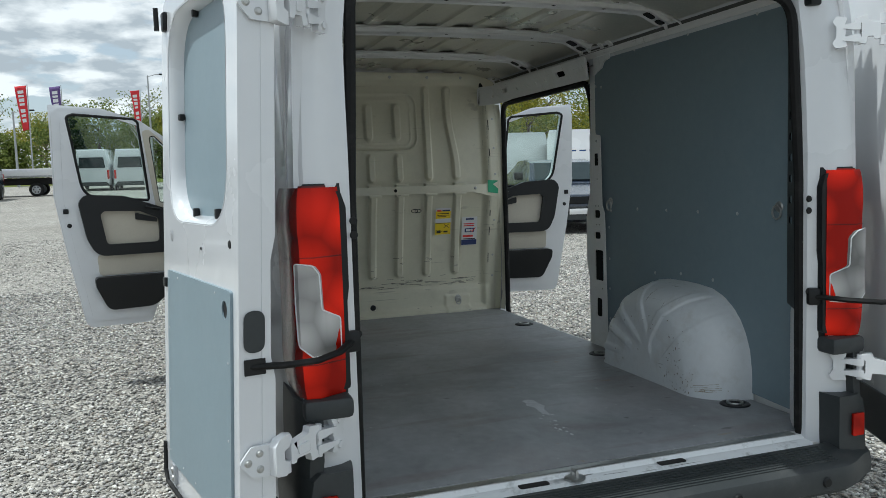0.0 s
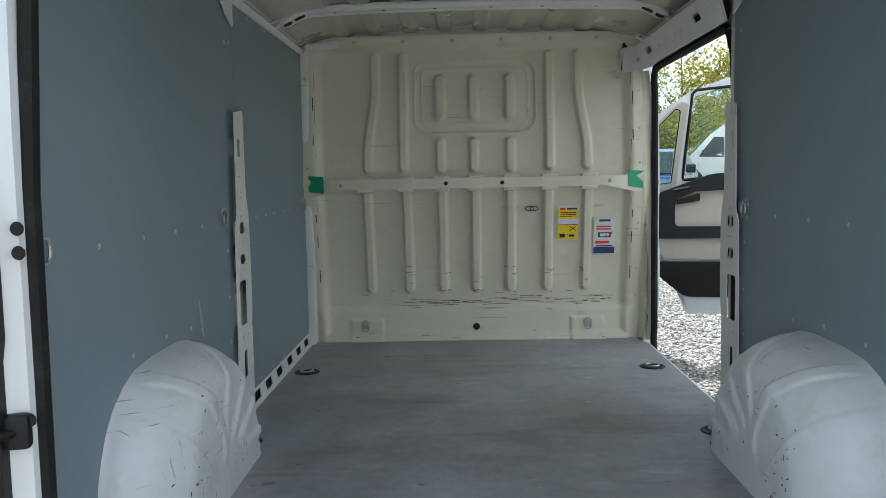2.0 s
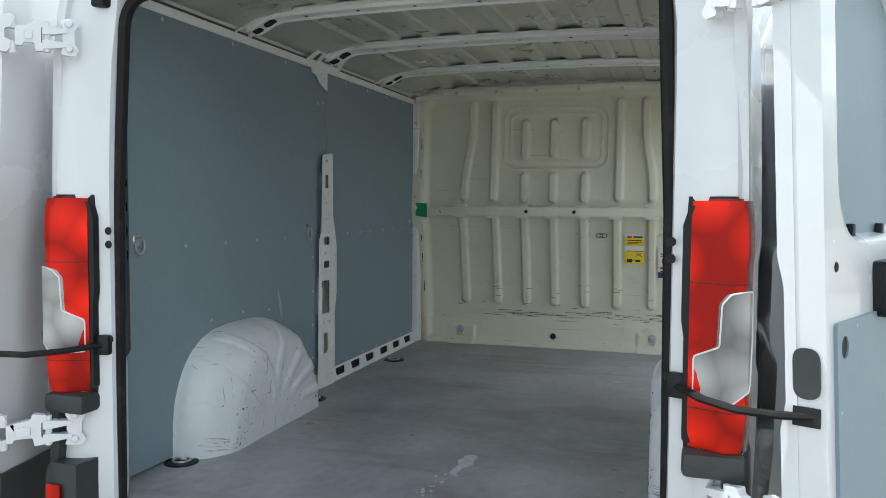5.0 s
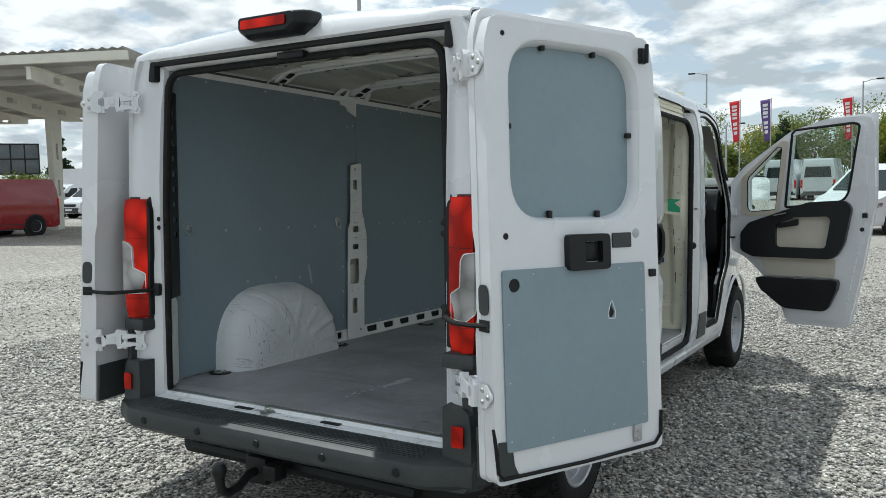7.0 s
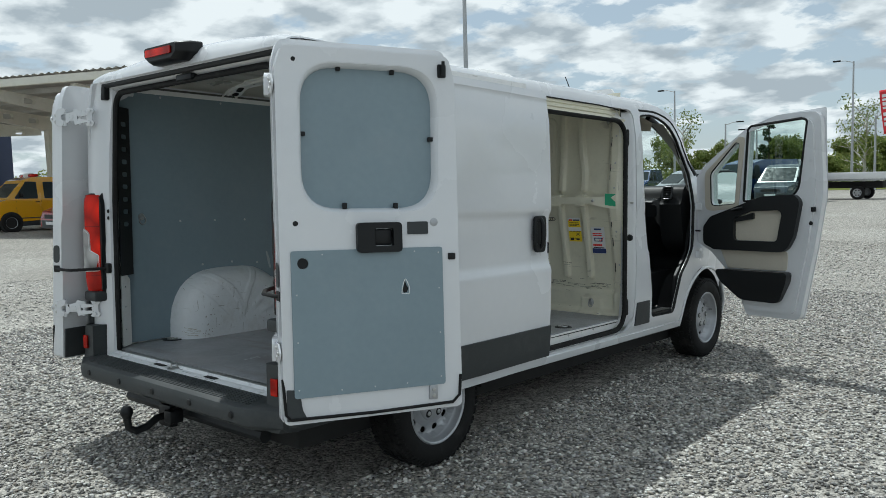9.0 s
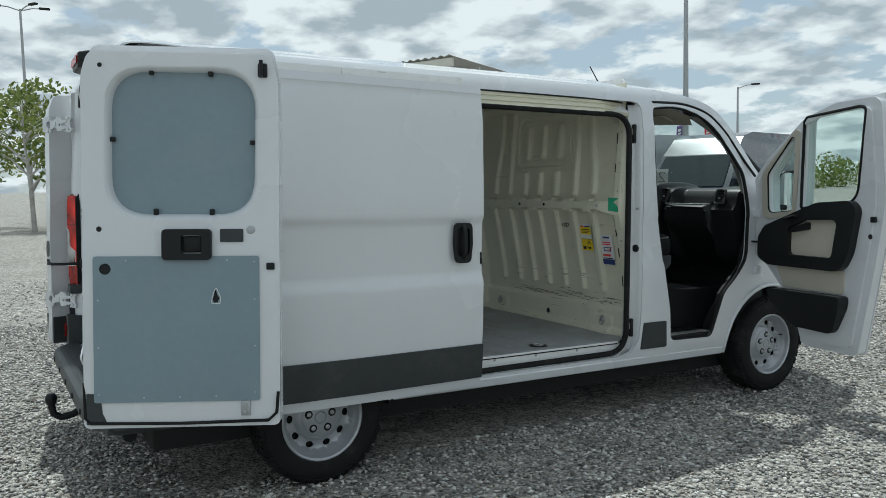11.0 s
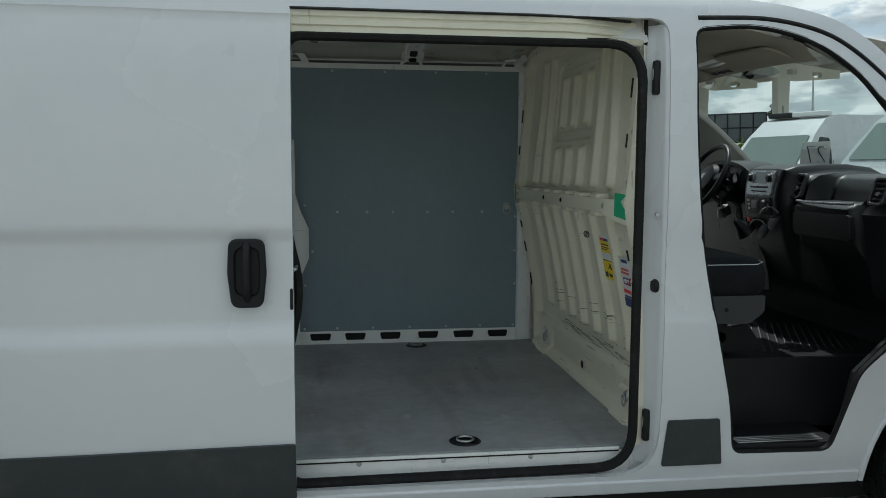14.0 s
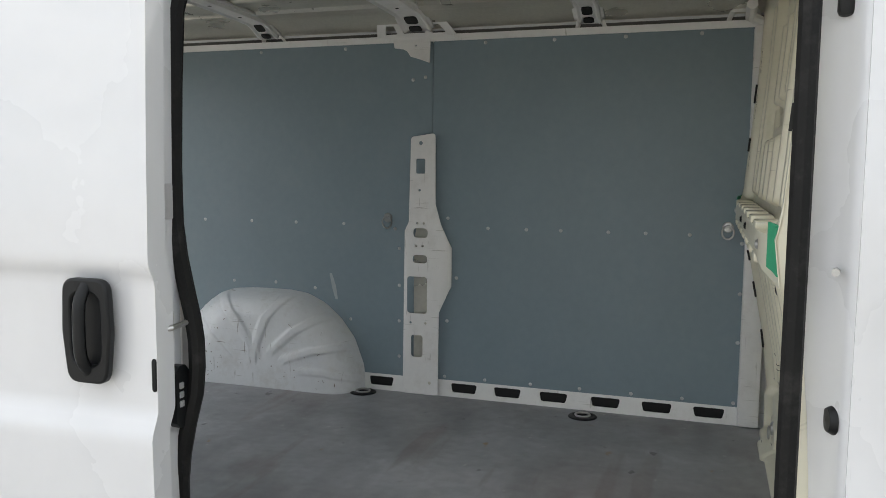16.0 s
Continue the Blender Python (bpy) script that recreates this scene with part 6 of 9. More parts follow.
# the rear run bulges forward round the lock
REAR_RUN = [(1.95, 1.757), (1.80, 1.752), (1.62, 1.750), (1.50, 1.753), (1.43, 1.763), (1.35, 1.776), (1.30, 1.788), (1.25, 1.796), (1.19, 1.797), (1.13, 1.791), (1.06, 1.776), (0.99, 1.760), (0.93, 1.752), (0.84, 1.750), (0.72, 1.755), (0.62, 1.763)]
so = so + [(y, z) for z, y in REAR_RUN]
part("side_seal", tube(seal_path(so, 0.972), 0.018, 8, closed=True), RUBBER, van, "black rubber side door seal")
tr = bmesh.new()
prof_t = [(0.948, 2.142), (0.962, 2.130), (0.962, 2.112), (0.955, 2.108), (0.955, 2.104), (0.966, 2.100), (0.966, 2.083), (0.957, 2.079), (0.960, 2.060), (0.950, 2.044), (0.936, 2.040)]
rows_t = []
for y in list(np.linspace(1.20, 2.70, 4)) + list(np.linspace(2.74, 2.985, 12)):
    dx = 0.075 * smooth(2.70, 3.0, y)
    rows_t.append([tr.verts.new((x - (dx if z > 2.07 else 0.0), y, z)) for x, z in prof_t])
for a, b in zip(rows_t, rows_t[1:]):
    for i in range(len(prof_t) - 1):
        tr.faces.new((a[i], a[i + 1], b[i + 1], b[i]))
part("upper_track", tr, CREAM, van, "cream stepped upper door track", angle=30)
part("track_gap", tube([(0.968, 1.2, 2.133), (0.968, 2.60, 2.133), (0.955, 2.80, 2.131), (0.925, 2.95, 2.127)], 0.005, 6), DARK, van)
stp = bmesh.new()
add_box(stp, 0.915, 0.958, 1.76, 2.98, 0.505, 0.516)
add_box(stp, 0.908, 0.918, 1.76, 2.95, 0.515, 0.590, 0.003)
add_tube(stp, [(0.922, 1.78, 0.532), (0.922, 2.80, 0.532), (0.90, 2.94, 0.532)], 0.006, 6)
part("side_step", stp, INNER, van, "white side door step")
part("floor_edge", box(0.921, 0.931, 1.76, 2.95, 0.594, 0.6055, 0.002), INNER, van, "worn white floor edge trim")
part("edge_gap", box(0.912, 0.922, 1.76, 2.95, 0.586, 0.595), DARK, van)
for y in (2.0, 2.3, 2.62):
    part("step_rivet", lathe([(0.0, 0.004), (0.008, 0.003), (0.010, 0.0)], (1, 0, 0), (0.918, y, 0.578), 8), ZINC, van)

# outer sill under the doors
part("side_sill", sheet([(1.31, 0.440), (3.88, 0.440), (3.88, 0.495), (1.31, 0.495)], [], lambda u, v, w: (HALF(v) + 0.010 - 0.04 * w, u, v), cuts_v=(0.455, 0.475)), WHITE, van, "white side sill", bevel=0.008)
part("pillar_moulding", sheet(rounded([(3.085, 0.548), (3.315, 0.548), (3.295, 0.722), (3.10, 0.722)], 0.008, 3), [], lambda u, v, w: (HALF(v) + 0.008 - 0.010 * w, u, v), cuts_v=(0.6, 0.66)), BUMPER, van, "dark grey moulding block", bevel=0.003)
# jamb between the seal and the outer post, with its catches and buffer facing back
JAMB = [(-0.088, 2.998), (-0.082, 3.016), (-0.060, 3.040), (-0.050, 3.050), (-0.026, 3.058), (-0.012, 3.066), (-0.003, 3.078)]
part("door_jamb", grid(list(range(len(JAMB))), [0.54, 0.62, 0.80, 1.05, 1.10, 1.25, 1.40, 1.60, 1.80, 1.95, 2.06, 2.12], lambda i, z: (HALF(z) + JAMB[i][0], JAMB[i][1], z)), WHITE, van, "white jamb of the side opening", angle=45)
for z in (1.936, 0.690):
    hx = HALF(z)
    hk = box(hx - 0.068, hx - 0.040, 3.028, 3.054, z - 0.060, z + 0.060, 0.009)
    dc_ = part("door_catch", hk, BLACK, van, "black striker block on the jamb")
    part("catch_hole", sheet(rrect(hx - 0.054, z + 0.012, 0.012, 0.040, 0.005, 3), [], lambda u, v, w: (u, 3.027 + 0.002 * w, v)), ZINC, dc_)
part("door_buffer", lathe([(0.0, 0.014), (0.020, 0.012), (0.027, 0.0)], (0.15, -1, 0), (0.962, 3.055, 1.204), 18), BLACK, van, "black round buffer")
part("jamb_bolt", tube([(0.975, 3.044, 1.46), (0.998, 3.040, 1.46)], 0.007, 7), ZINC, van)

# ---- cab door seals ----
for s in (-1, 1):
    part("cab_seal", tube([(s * (HALF(z) - 0.012 - 0.14 * smooth(1.3, 2.1, z) * smooth(3.6, 4.4, y)), y, z) for y, z in CAB_HOLE], 0.012, 8, closed=True), RUBBER, van, "black cab door seal")

    strip_ = rounded([(3.18, 2.142), (3.45, 2.150), (3.66, 2.105), (3.84, 2.005), (4.02, 1.86), (4.20, 1.68)], [0, 4, 4, 4, 4, 0], 5)
    part("drip_seal", tube([(s * (HALF(z) - 0.002 - 0.14 * smooth(1.3, 2.1, z) * smooth(3.6, 4.4, y)), y, z) for y, z in strip_], 0.009, 6), RUBBER, van, "black weather strip over the cab door")
# ---- cab ----
part("cab_floor", sheet([(-0.95, 3.16), (0.95, 3.16), (0.95, 4.35), (-0.95, 4.35)], [], lambda u, v, w: (u * 0.78, v, 0.875 - 0.03 * w)), DASH, van, "black rubber cab floor")
for s in (-1, 1):
    part("cab_step", sheet([(3.34, 0.0), (3.80, 0.0), (3.80, 0.26), (3.34, 0.26)], [], lambda u, v, w, s=s: (s * (0.97 - v), u, 0.605 - 0.02 * w)), DASH, van, "black cab step")
    for xs in (0.955, 0.938, 0.921, 0.904):
        part("step_strip", box(*sorted((s * xs, s * (xs - 0.012))), 3.40, 3.74, 0.606, 0.611, 0.002), ZINC, van, "bare metal step strip")
    part("step_riser", box(*sorted((s * 0.745, s * 0.72)), 3.2, 4.2, 0.59, 0.872), DASH, van)
part("front_toeboard", grid(list(np.linspace(-0.93, 0.93, 5)), list(np.linspace(0, 1, 8)), lambda x, t: (x, 4.22 + 0.30 * t, 0.86 + 0.70 * t ** 1.6)), DASH, van)
# lower inner trim beside the door well
for s in (-1, 1):
    part("kick_panel", sheet(rounded([(3.80, 0.64), (4.30, 0.64), (4.30, 1.35), (4.12, 1.30), (4.05, 1.05), (3.85, 0.86)], 0.03, 3), [], lambda u, v, w, s=s: (s * (0.955 - 0.02 * w), u, v)), DASH, van)


DASH_FORMS = {
    "plain": [(4.54, 1.55), (4.40, 1.60), (4.28, 1.61), (4.16, 1.605), (4.08, 1.592), (4.042, 1.565), (4.025, 1.515), (4.015, 1.475), (3.985, 1.44), (4.005, 1.36), (4.03, 1.25), (4.06, 1.12), (4.20, 1.02), (4.40, 0.95)],
    "tray": [(4.54, 1.55), (4.40, 1.585), (4.28, 1.60), (4.20, 1.595), (4.160, 1.575), (4.14, 1.52), (4.12, 1.484), (3.980, 1.480), (3.955, 1.458), (3.962, 1.38), (3.995, 1.305), (4.09, 1.25), (4.20, 1.05), (4.40, 0.95)],
    "centre": [(4.54, 1.56), (4.40, 1.63), (4.28, 1.645), (4.15, 1.645), (4.03, 1.636), (3.975, 1.618), (3.955, 1.54), (3.95, 1.48), (3.958, 1.42), (3.97, 1.36), (4.00, 1.25), (4.05, 1.12), (4.20, 1.02), (4.40, 0.95)],
    "driver": [(4.54, 1.56), (4.40, 1.62), (4.28, 1.63), (4.18, 1.62), (4.12, 1.60), (4.10, 1.56), (4.09, 1.50), (4.08, 1.44), (4.07, 1.40), (4.06, 1.33), (4.06, 1.25), (4.10, 1.12), (4.20, 1.02), (4.40, 0.95)],
}


def dash_bm():
    """The dashboard as one skin, changing its section across the cab."""
    bm = bmesh.new()
    rows = []
    for x in np.linspace(-0.90, 0.90, 121):
        wc = smooth(0.20, 0.155, abs(x - 0.06))
        wt = smooth(0.315, 0.335, x) * smooth(0.715, 0.695, x)
        wd = smooth(-0.19, -0.24, x) * smooth(-0.86, -0.80, x)
        w = {"centre": wc, "tray": wt, "driver": wd, "plain": 1 - wc - wt - wd}
        rows.append([bm.verts.new((x, sum(w[k] * DASH_FORMS[k][i][0] for k in w) + 0.05 * (abs(x) / 0.9) ** 4, sum(w[k] * DASH_FORMS[k][i][1] for k in w))) for i in range(14)])
    for a, b in zip(rows, rows[1:]):
        for i in range(13):
            bm.faces.new((a[i], a[i + 1], b[i + 1], b[i]))
    bm.faces.new(rows[-1]); bm.faces.new(rows[0][::-1])
    return bm


dash = part("dashboard", dash_bm(), DASH, van, "black van dashboard with open tray", angle=45)
SCREEN = surface("grey display", (0.10, 0.12, 0.13), 0.15, vary=0.05)
SILVER = surface("silver trim", (0.30, 0.31, 0.32), 0.28, metal=0.6, vary=0.05)
P_VENT = surface("satin black vent", (0.03, 0.032, 0.034), 0.3, vary=0.1)
P_LOWER = surface("grey beige lower dash", (0.12, 0.117, 0.10), 0.7, vary=0.06, scale=6, bump=0.1, bump_scale=500)
face_y = lambda z: float(np.interp(z, (1.25, 1.36, 1.42, 1.48, 1.54, 1.618), (4.00, 3.97, 3.958, 3.95, 3.955, 3.975)))
def fascia(name, poly, proud, mat, owner, label="", holes=()):
    return part(name, sheet(poly, list(holes), lambda u, v, w: (u, face_y(v) - proud + (proud + 0.004) * w, v), cuts_v=(1.36, 1.42, 1.48, 1.54)), mat, owner, label, bevel=0.002)


fascia("centre_frame", rounded([(-0.065, 1.385), (0.185, 1.385), (0.195, 1.50), (0.205, 1.622), (-0.085, 1.622), (-0.075, 1.50)], 0.02, 4), 0.010, P_VENT, dash, "satin centre panel")
radio = fascia("radio", rrect(0.06, 1.555, 0.225, 0.115, 0.012, 4), 0.018, SILVER, dash, "silver grey radio unit")
fascia("display", rrect(0.060, 1.580, 0.120, 0.054, 0.004, 3), 0.0195, SCREEN, radio)
for x in (-0.026, 0.146):
    part("radio_knob", lathe([(0.0, 0.020), (0.013, 0.020), (0.017, 0.016), (0.019, 0.0)], (0, -1, 0), (x, 3.946, 1.578), 16), BLACK, radio)
    part("knob_ring", lathe([(0.019, 0.004), (0.023, 0.003), (0.024, 0.0)], (0, -1, 0), (x, 3.944, 1.578), 16), SILVER, radio)
for i in range(6):
    fascia("radio_button", rrect(-0.006 + i * 0.027, 1.535, 0.021, 0.009, 0.002, 2), 0.0205, BLACK, radio)
fascia("disc_slot", rrect(0.060, 1.515, 0.130, 0.006, 0.002, 2), 0.0195, DARK, radio)
heater = fascia("heater_panel", rrect(0.06, 1.447, 0.215, 0.082, 0.010, 4), 0.016, BLACK, dash, "heater panel")
fascia("display", rrect(0.030, 1.452, 0.066, 0.042, 0.004, 3), 0.0175, SCREEN, heater)
part("heater_knob", lathe([(0.0, 0.022), (0.020, 0.022), (0.024, 0.016), (0.026, 0.0)], (0, -1, 0), (0.118, 3.940, 1.450), 18), BLACK, heater)
part("knob_ring", lathe([(0.026, 0.005), (0.030, 0.004), (0.031, 0.0)], (0, -1, 0), (0.118, 3.939, 1.450), 18), SILVER, heater)
for z in (1.470, 1.450, 1.430):
    fascia("heater_button", rrect(-0.026, z, 0.022, 0.012, 0.002, 2), 0.0180, SILVER, heater)
for x, mat in ((-0.115, BLACK), (-0.075, LABELRED), (-0.035, BLACK), (0.005, BLACK)):
    fascia("switch", rrect(x + 0.02, 1.372, 0.034, 0.022, 0.003, 2), 0.014, mat, dash)
# chrome-edged cup rims and the gear lever on its gaiter
for cx, cz, r in ((0.185, 1.405, 0.052), (0.085, 1.345, 0.046)):
    part("cup_rim", tube([(cx + r * math.cos(a), 3.925 + 0.3 * r * math.cos(a), cz + r * 0.75 * math.sin(a)) for a in np.linspace(0.4, 3.0, 14)], 0.004, 6), SILVER, dash)
    part("cup_well", lathe([(0.0, 0.004), (r * 0.8, 0.004), (r, 0.0)], (0, -0.9, 0.4), (cx, 3.955, cz - 0.02), 18), DASH, dash)
part("gear_gaiter", lathe([(0.055, 0.0), (0.045, 0.02), (0.034, 0.035), (0.024, 0.055), (0.014, 0.08)], (0, -0.75, 0.66), (-0.08, 3.96, 1.31), 16), DASH, dash)
part("gear_lever", tube([(-0.08, 3.92, 1.35), (-0.08, 3.86, 1.405)], 0.009, 8), SILVER, dash)
part("gear_knob", lathe([(0.0, 0.0), (0.016, 0.004), (0.026, 0.03), (0.024, 0.05), (0.0, 0.062)], (0, -0.6, 0.8), (-0.08, 3.865, 1.395), 16), BLACK, dash)
# air vents: rounded frames with slats and a thumb tab
for x, y, z in ((0.265, 4.020, 1.545), (-0.145, 4.030, 1.555), (0.785, 4.042, 1.535), (-0.79, 4.06, 1.535)):
    tilt = 0.32
    vent_map = lambda u, v, d, x=x, y=y, z=z: (x + u, y + tilt * v - d, z + v)
    v_ = part("air_vent", sheet(rrect(0, 0, 0.092, 0.112, 0.024, 5), [rrect(0, 0, 0.070, 0.088, 0.016, 5)], lambda u, v, w, vm=vent_map: vm(u, v, 0.014 - 0.020 * w)), P_VENT, dash, "framed air vent", bevel=0.003)
    part("vent_core", sheet(rrect(0, 0, 0.072, 0.090, 0.014, 4), [], lambda u, v, w, vm=vent_map: vm(u, v, -0.004 - 0.002 * w)), DARK, v_)
    for k_ in range(4):
        part("vent_slat", sheet(rrect(0, -0.030 + 0.020 * k_, 0.068, 0.006, 0.002, 2), [], lambda u, v, w, vm=vent_map: vm(u, v, 0.008 - 0.014 * w)), P_VENT, v_)
    part("vent_tab", sheet(rrect(0, -0.010, 0.012, 0.016, 0.003, 2), [], lambda u, v, w, vm=vent_map: vm(u, v, 0.014 - 0.006 * w)), SILVER, v_)
part("tray_lip", tube([(0.325, 3.972, 1.482), (0.40, 3.962, 1.480), (0.54, 3.960, 1.479), (0.66, 3.966, 1.480), (0.71, 3.980, 1.482)], 0.0055, 8), SILVER, dash)
part("glovebox_lid", sheet(rrect(0.525, 1.385, 0.40, 0.105, 0.025), [], lambda u, v, w: (u, 3.957 + 0.020 * w + 0.25 * max(0, 1.37 - v), v), cuts_v=(1.36, 1.38)), DASH, dash, "", bevel=0.005)
# hooded instruments
arch_ = [(-0.455 + 0.325 * math.cos(a), 1.535 + 0.130 * math.sin(a) ** 0.8) for a in np.linspace(0.02, math.pi - 0.02, 25)]
arch_ += [(-0.455 + 0.300 * math.cos(a), 1.533 + 0.108 * math.sin(a) ** 0.8) for a in np.linspace(math.pi - 0.02, 0.02, 25)]
part("instrument_hood", sheet(arch_, [], lambda u, v, w: (u, 3.995 + 0.20 * w + 0.25 * (1 - w) * max(0.0, 0.60 - 3.0 * (v - 1.535)) * 0.12, v)), DASH, dash, "curved instrument hood", bevel=0.004)
part("cluster_face", sheet([(-0.455 + 0.302 * math.cos(a), 1.515 + 0.125 * math.sin(a)) for a in np.linspace(0, math.pi, 20)], [], lambda u, v, w: (u, 4.088 + 0.004 * w, v)), P_VENT, dash)
for x, r in ((-0.57, 0.055), (-0.345, 0.055), (-0.455, 0.036)):
    part("dial", lathe([(0.0, 0.002), (r * 0.9, 0.002), (r * 0.93, 0.008), (r, 0.007), (r * 1.02, 0.0)], (0, -1, 0), (x, 4.087, 1.565), 24), SCREEN, dash)
# steering wheel
swh = new("steering_wheel"); swh.parent = van; tagged(swh, "black steering wheel")
swh.matrix_basis = pose(-0.48, 3.92, 1.57, 62, 0, 0)
part("rim", tube([(0.195 * math.cos(a), 0.195 * math.sin(a), 0) for a in np.linspace(0, math.tau, 41)[:-1]], 0.015, 10, closed=True), BLACK, swh)
part("hub", lathe([(0.0, 0.034), (0.045, 0.032), (0.080, 0.022), (0.095, 0.0), (0.075, -0.06), (0.0, -0.07)], (0, 0, 1), (0, 0, -0.02), 24), BLACK, swh)
part("hub_badge", lathe([(0.0, 0.003), (0.022, 0.003), (0.026, 0.0)], (0, 0, 1), (0, 0, 0.014), 18), SILVER, swh)
for a in (0.12, math.pi - 0.12, -math.pi / 2 - 0.35, -math.pi / 2 + 0.35):
    part("spoke", tube([(0.07 * math.cos(a), 0.07 * math.sin(a), -0.020), (0.13 * math.cos(a), 0.13 * math.sin(a), -0.010), (0.192 * math.cos(a), 0.192 * math.sin(a), 0)], 0.020, 8, ry=0.010), BLACK, swh)
for x_, y_, z_ in ((-0.285, 3.955, 1.585), (-0.665, 3.955, 1.585), (-0.30, 3.975, 1.520)):
    sk = tube([(-0.48 + (0.05 if x_ > -0.48 else -0.05), 4.00, 1.545), ((x_ - 0.48) / 2, 3.985, (1.545 + z_) / 2), (x_, y_, z_)], 0.009, 8)
    add_lathe(sk, [(0.0, -0.016), (0.012, -0.016), (0.016, -0.010), (0.016, 0.016), (0.0, 0.020)], (1, 0, 0), (x_, y_, z_), 12)
    part("column_stalk", sk, BLACK, van, "black control stalk")
part("column_shroud", tube([(-0.48, 3.94, 1.545), (-0.48, 4.02, 1.500), (-0.48, 4.12, 1.44)], 0.066, 14), BLACK, van)
ig = lathe([(0.0, 0.03), (0.018, 0.03), (0.024, 0.022), (0.026, -0.02)], (1, -0.3, 0), (-0.405, 3.985, 1.485), 14)
part("ignition_switch", ig, BLACK, van)
ky = box(-0.386, -0.378, 3.955, 3.985, 1.36, 1.415, 0.003)
add_box(ky, -0.383, -0.381, 3.966, 3.974, 1.31, 1.36)
add_tube(ky, [(-0.382, 3.975, 1.478), (-0.382, 3.972, 1.45), (-0.382, 3.970, 1.415)], 0.002, 6)
part("key_bunch", ky, ZINC, van, "keys hanging from the ignition")


P_TRIM2 = surface("grey beige plastic", (0.26, 0.25, 0.22), 0.5, vary=0.06)
P_TRIM = surface("grey seat trim", (0.045, 0.048, 0.05), 0.6, vary=0.1)


def seat(x0, x1, label):
    st = new("cab_seat"); st.parent = van; tagged(st, label)
    part("seat_base", box(x0 + 0.10, x1 - 0.14, 3.26, 3.52, 0.86, 1.05, 0.02), DASH, st)
    cu = box(x0, x1, 3.20, 3.62, 1.10, 1.275, 0.07, 5)
    part("cushion", cu, CLOTH, st, "dark cloth cushion")
    part("seat_side", sheet(rounded([(3.22, 1.015), (3.54, 1.015), (3.60, 1.06), (3.60, 1.125), (3.22, 1.125)], [0.01, 0.04, 0.03, 0.01, 0.01], 4), [], lambda u, v, w: (x1 - 0.012 - (x1 - x0 - 0.024) * w, u, v)), P_TRIM, st, "grey seat side trim", bevel=0.006)
    part("trim_screw", lathe([(0.0, 0.002), (0.008, 0.002), (0.009, 0.0)], (1, 0, 0), (x1 - 0.012, 3.44, 1.07), 10), BLACK, st)
    part("piping", tube([(x1 - 0.014, 3.24, 1.248), (x1 - 0.014, 3.56, 1.248), (x1 - 0.05, 3.606, 1.255), (x0 + 0.03, 3.612, 1.255)], 0.0016, 6), PAPER, st)
    bk = box(x0, x1, 0, 0.13, 0, 0.60, 0.05, 4)
    part("backrest", bk, CLOTH, st, "dark cloth backrest", m=pose(0, 3.17, 1.2, 5, 0, 0))
    n_ = 2 if x1 - x0 > 0.7 else 1
    for i in range(n_):
        cx = x0 + (x1 - x0) * (i + 0.5) / n_
        part("head_restraint", box(cx - 0.13, cx + 0.13, 3.17, 3.26, 1.80, 1.98, 0.035, 3), CLOTH, st)


seat(-0.80, -0.24, "dark cloth driver seat")
seat(-0.10, 0.76, "dark cloth double passenger seat")
# beige lower dash on the driver's side, jack bracket under the seat, studded mat and ribbed step
part("lower_dash", sheet(rounded([(-0.86, 1.02), (-0.02, 1.02), (0.0, 1.12), (-0.05, 1.325), (-0.30, 1.335), (-0.34, 1.43), (-0.40, 1.445), (-0.56, 1.445), (-0.62, 1.43), (-0.86, 1.42)], 0.02, 3), [rrect(-0.48, 1.40, 0.11, 0.09, 0.03, 4), rrect(-0.22, 1.18, 0.085, 0.062, 0.008, 3)], lambda u, v, w: (u, 4.030 + 0.03 * w + 0.25 * max(0, 1.15 - v) - 0.03 * smooth(-0.3, -0.05, u), v), cuts_u=(-0.3, -0.2, -0.1), cuts_v=(1.1, 1.15)), P_LOWER, dash, "grey beige lower dash panel")
part("fuse_cover", sheet(rrect(-0.22, 1.18, 0.080, 0.058, 0.007, 3), [], lambda u, v, w: (u, 4.018 + 0.006 * w, v)), P_LOWER, dash, "", bevel=0.002)
jk = sheet(rounded([(3.36, 0.885), (3.58, 0.885), (3.62, 0.93), (3.57, 1.0), (3.50, 0.985), (3.44, 1.005), (3.38, 0.96)], 0.02, 3), [disc(3.46, 0.945, 0.022, 12)], lambda u, v, w: (0.655 + 0.02 * w, u, v))
part("jack_bracket", jk, BLACK, van, "black bracket under the seat", bevel=0.004)
mat_ = bmesh.new()
for ix in range(16):
    for iy in range(16):
        add_lathe(mat_, [(0.0, 0.003), (0.004, 0.0025), (0.007, 0.0)], (0, 0, 1), (0.10 + ix * 0.035, 3.66 + iy * 0.035 + (ix % 2) * 0.017, 0.8755), 6)
tagged(part("floor_stud", mat_, DASH, van, "studded black rubber mat", angle=60), kind="stuff")
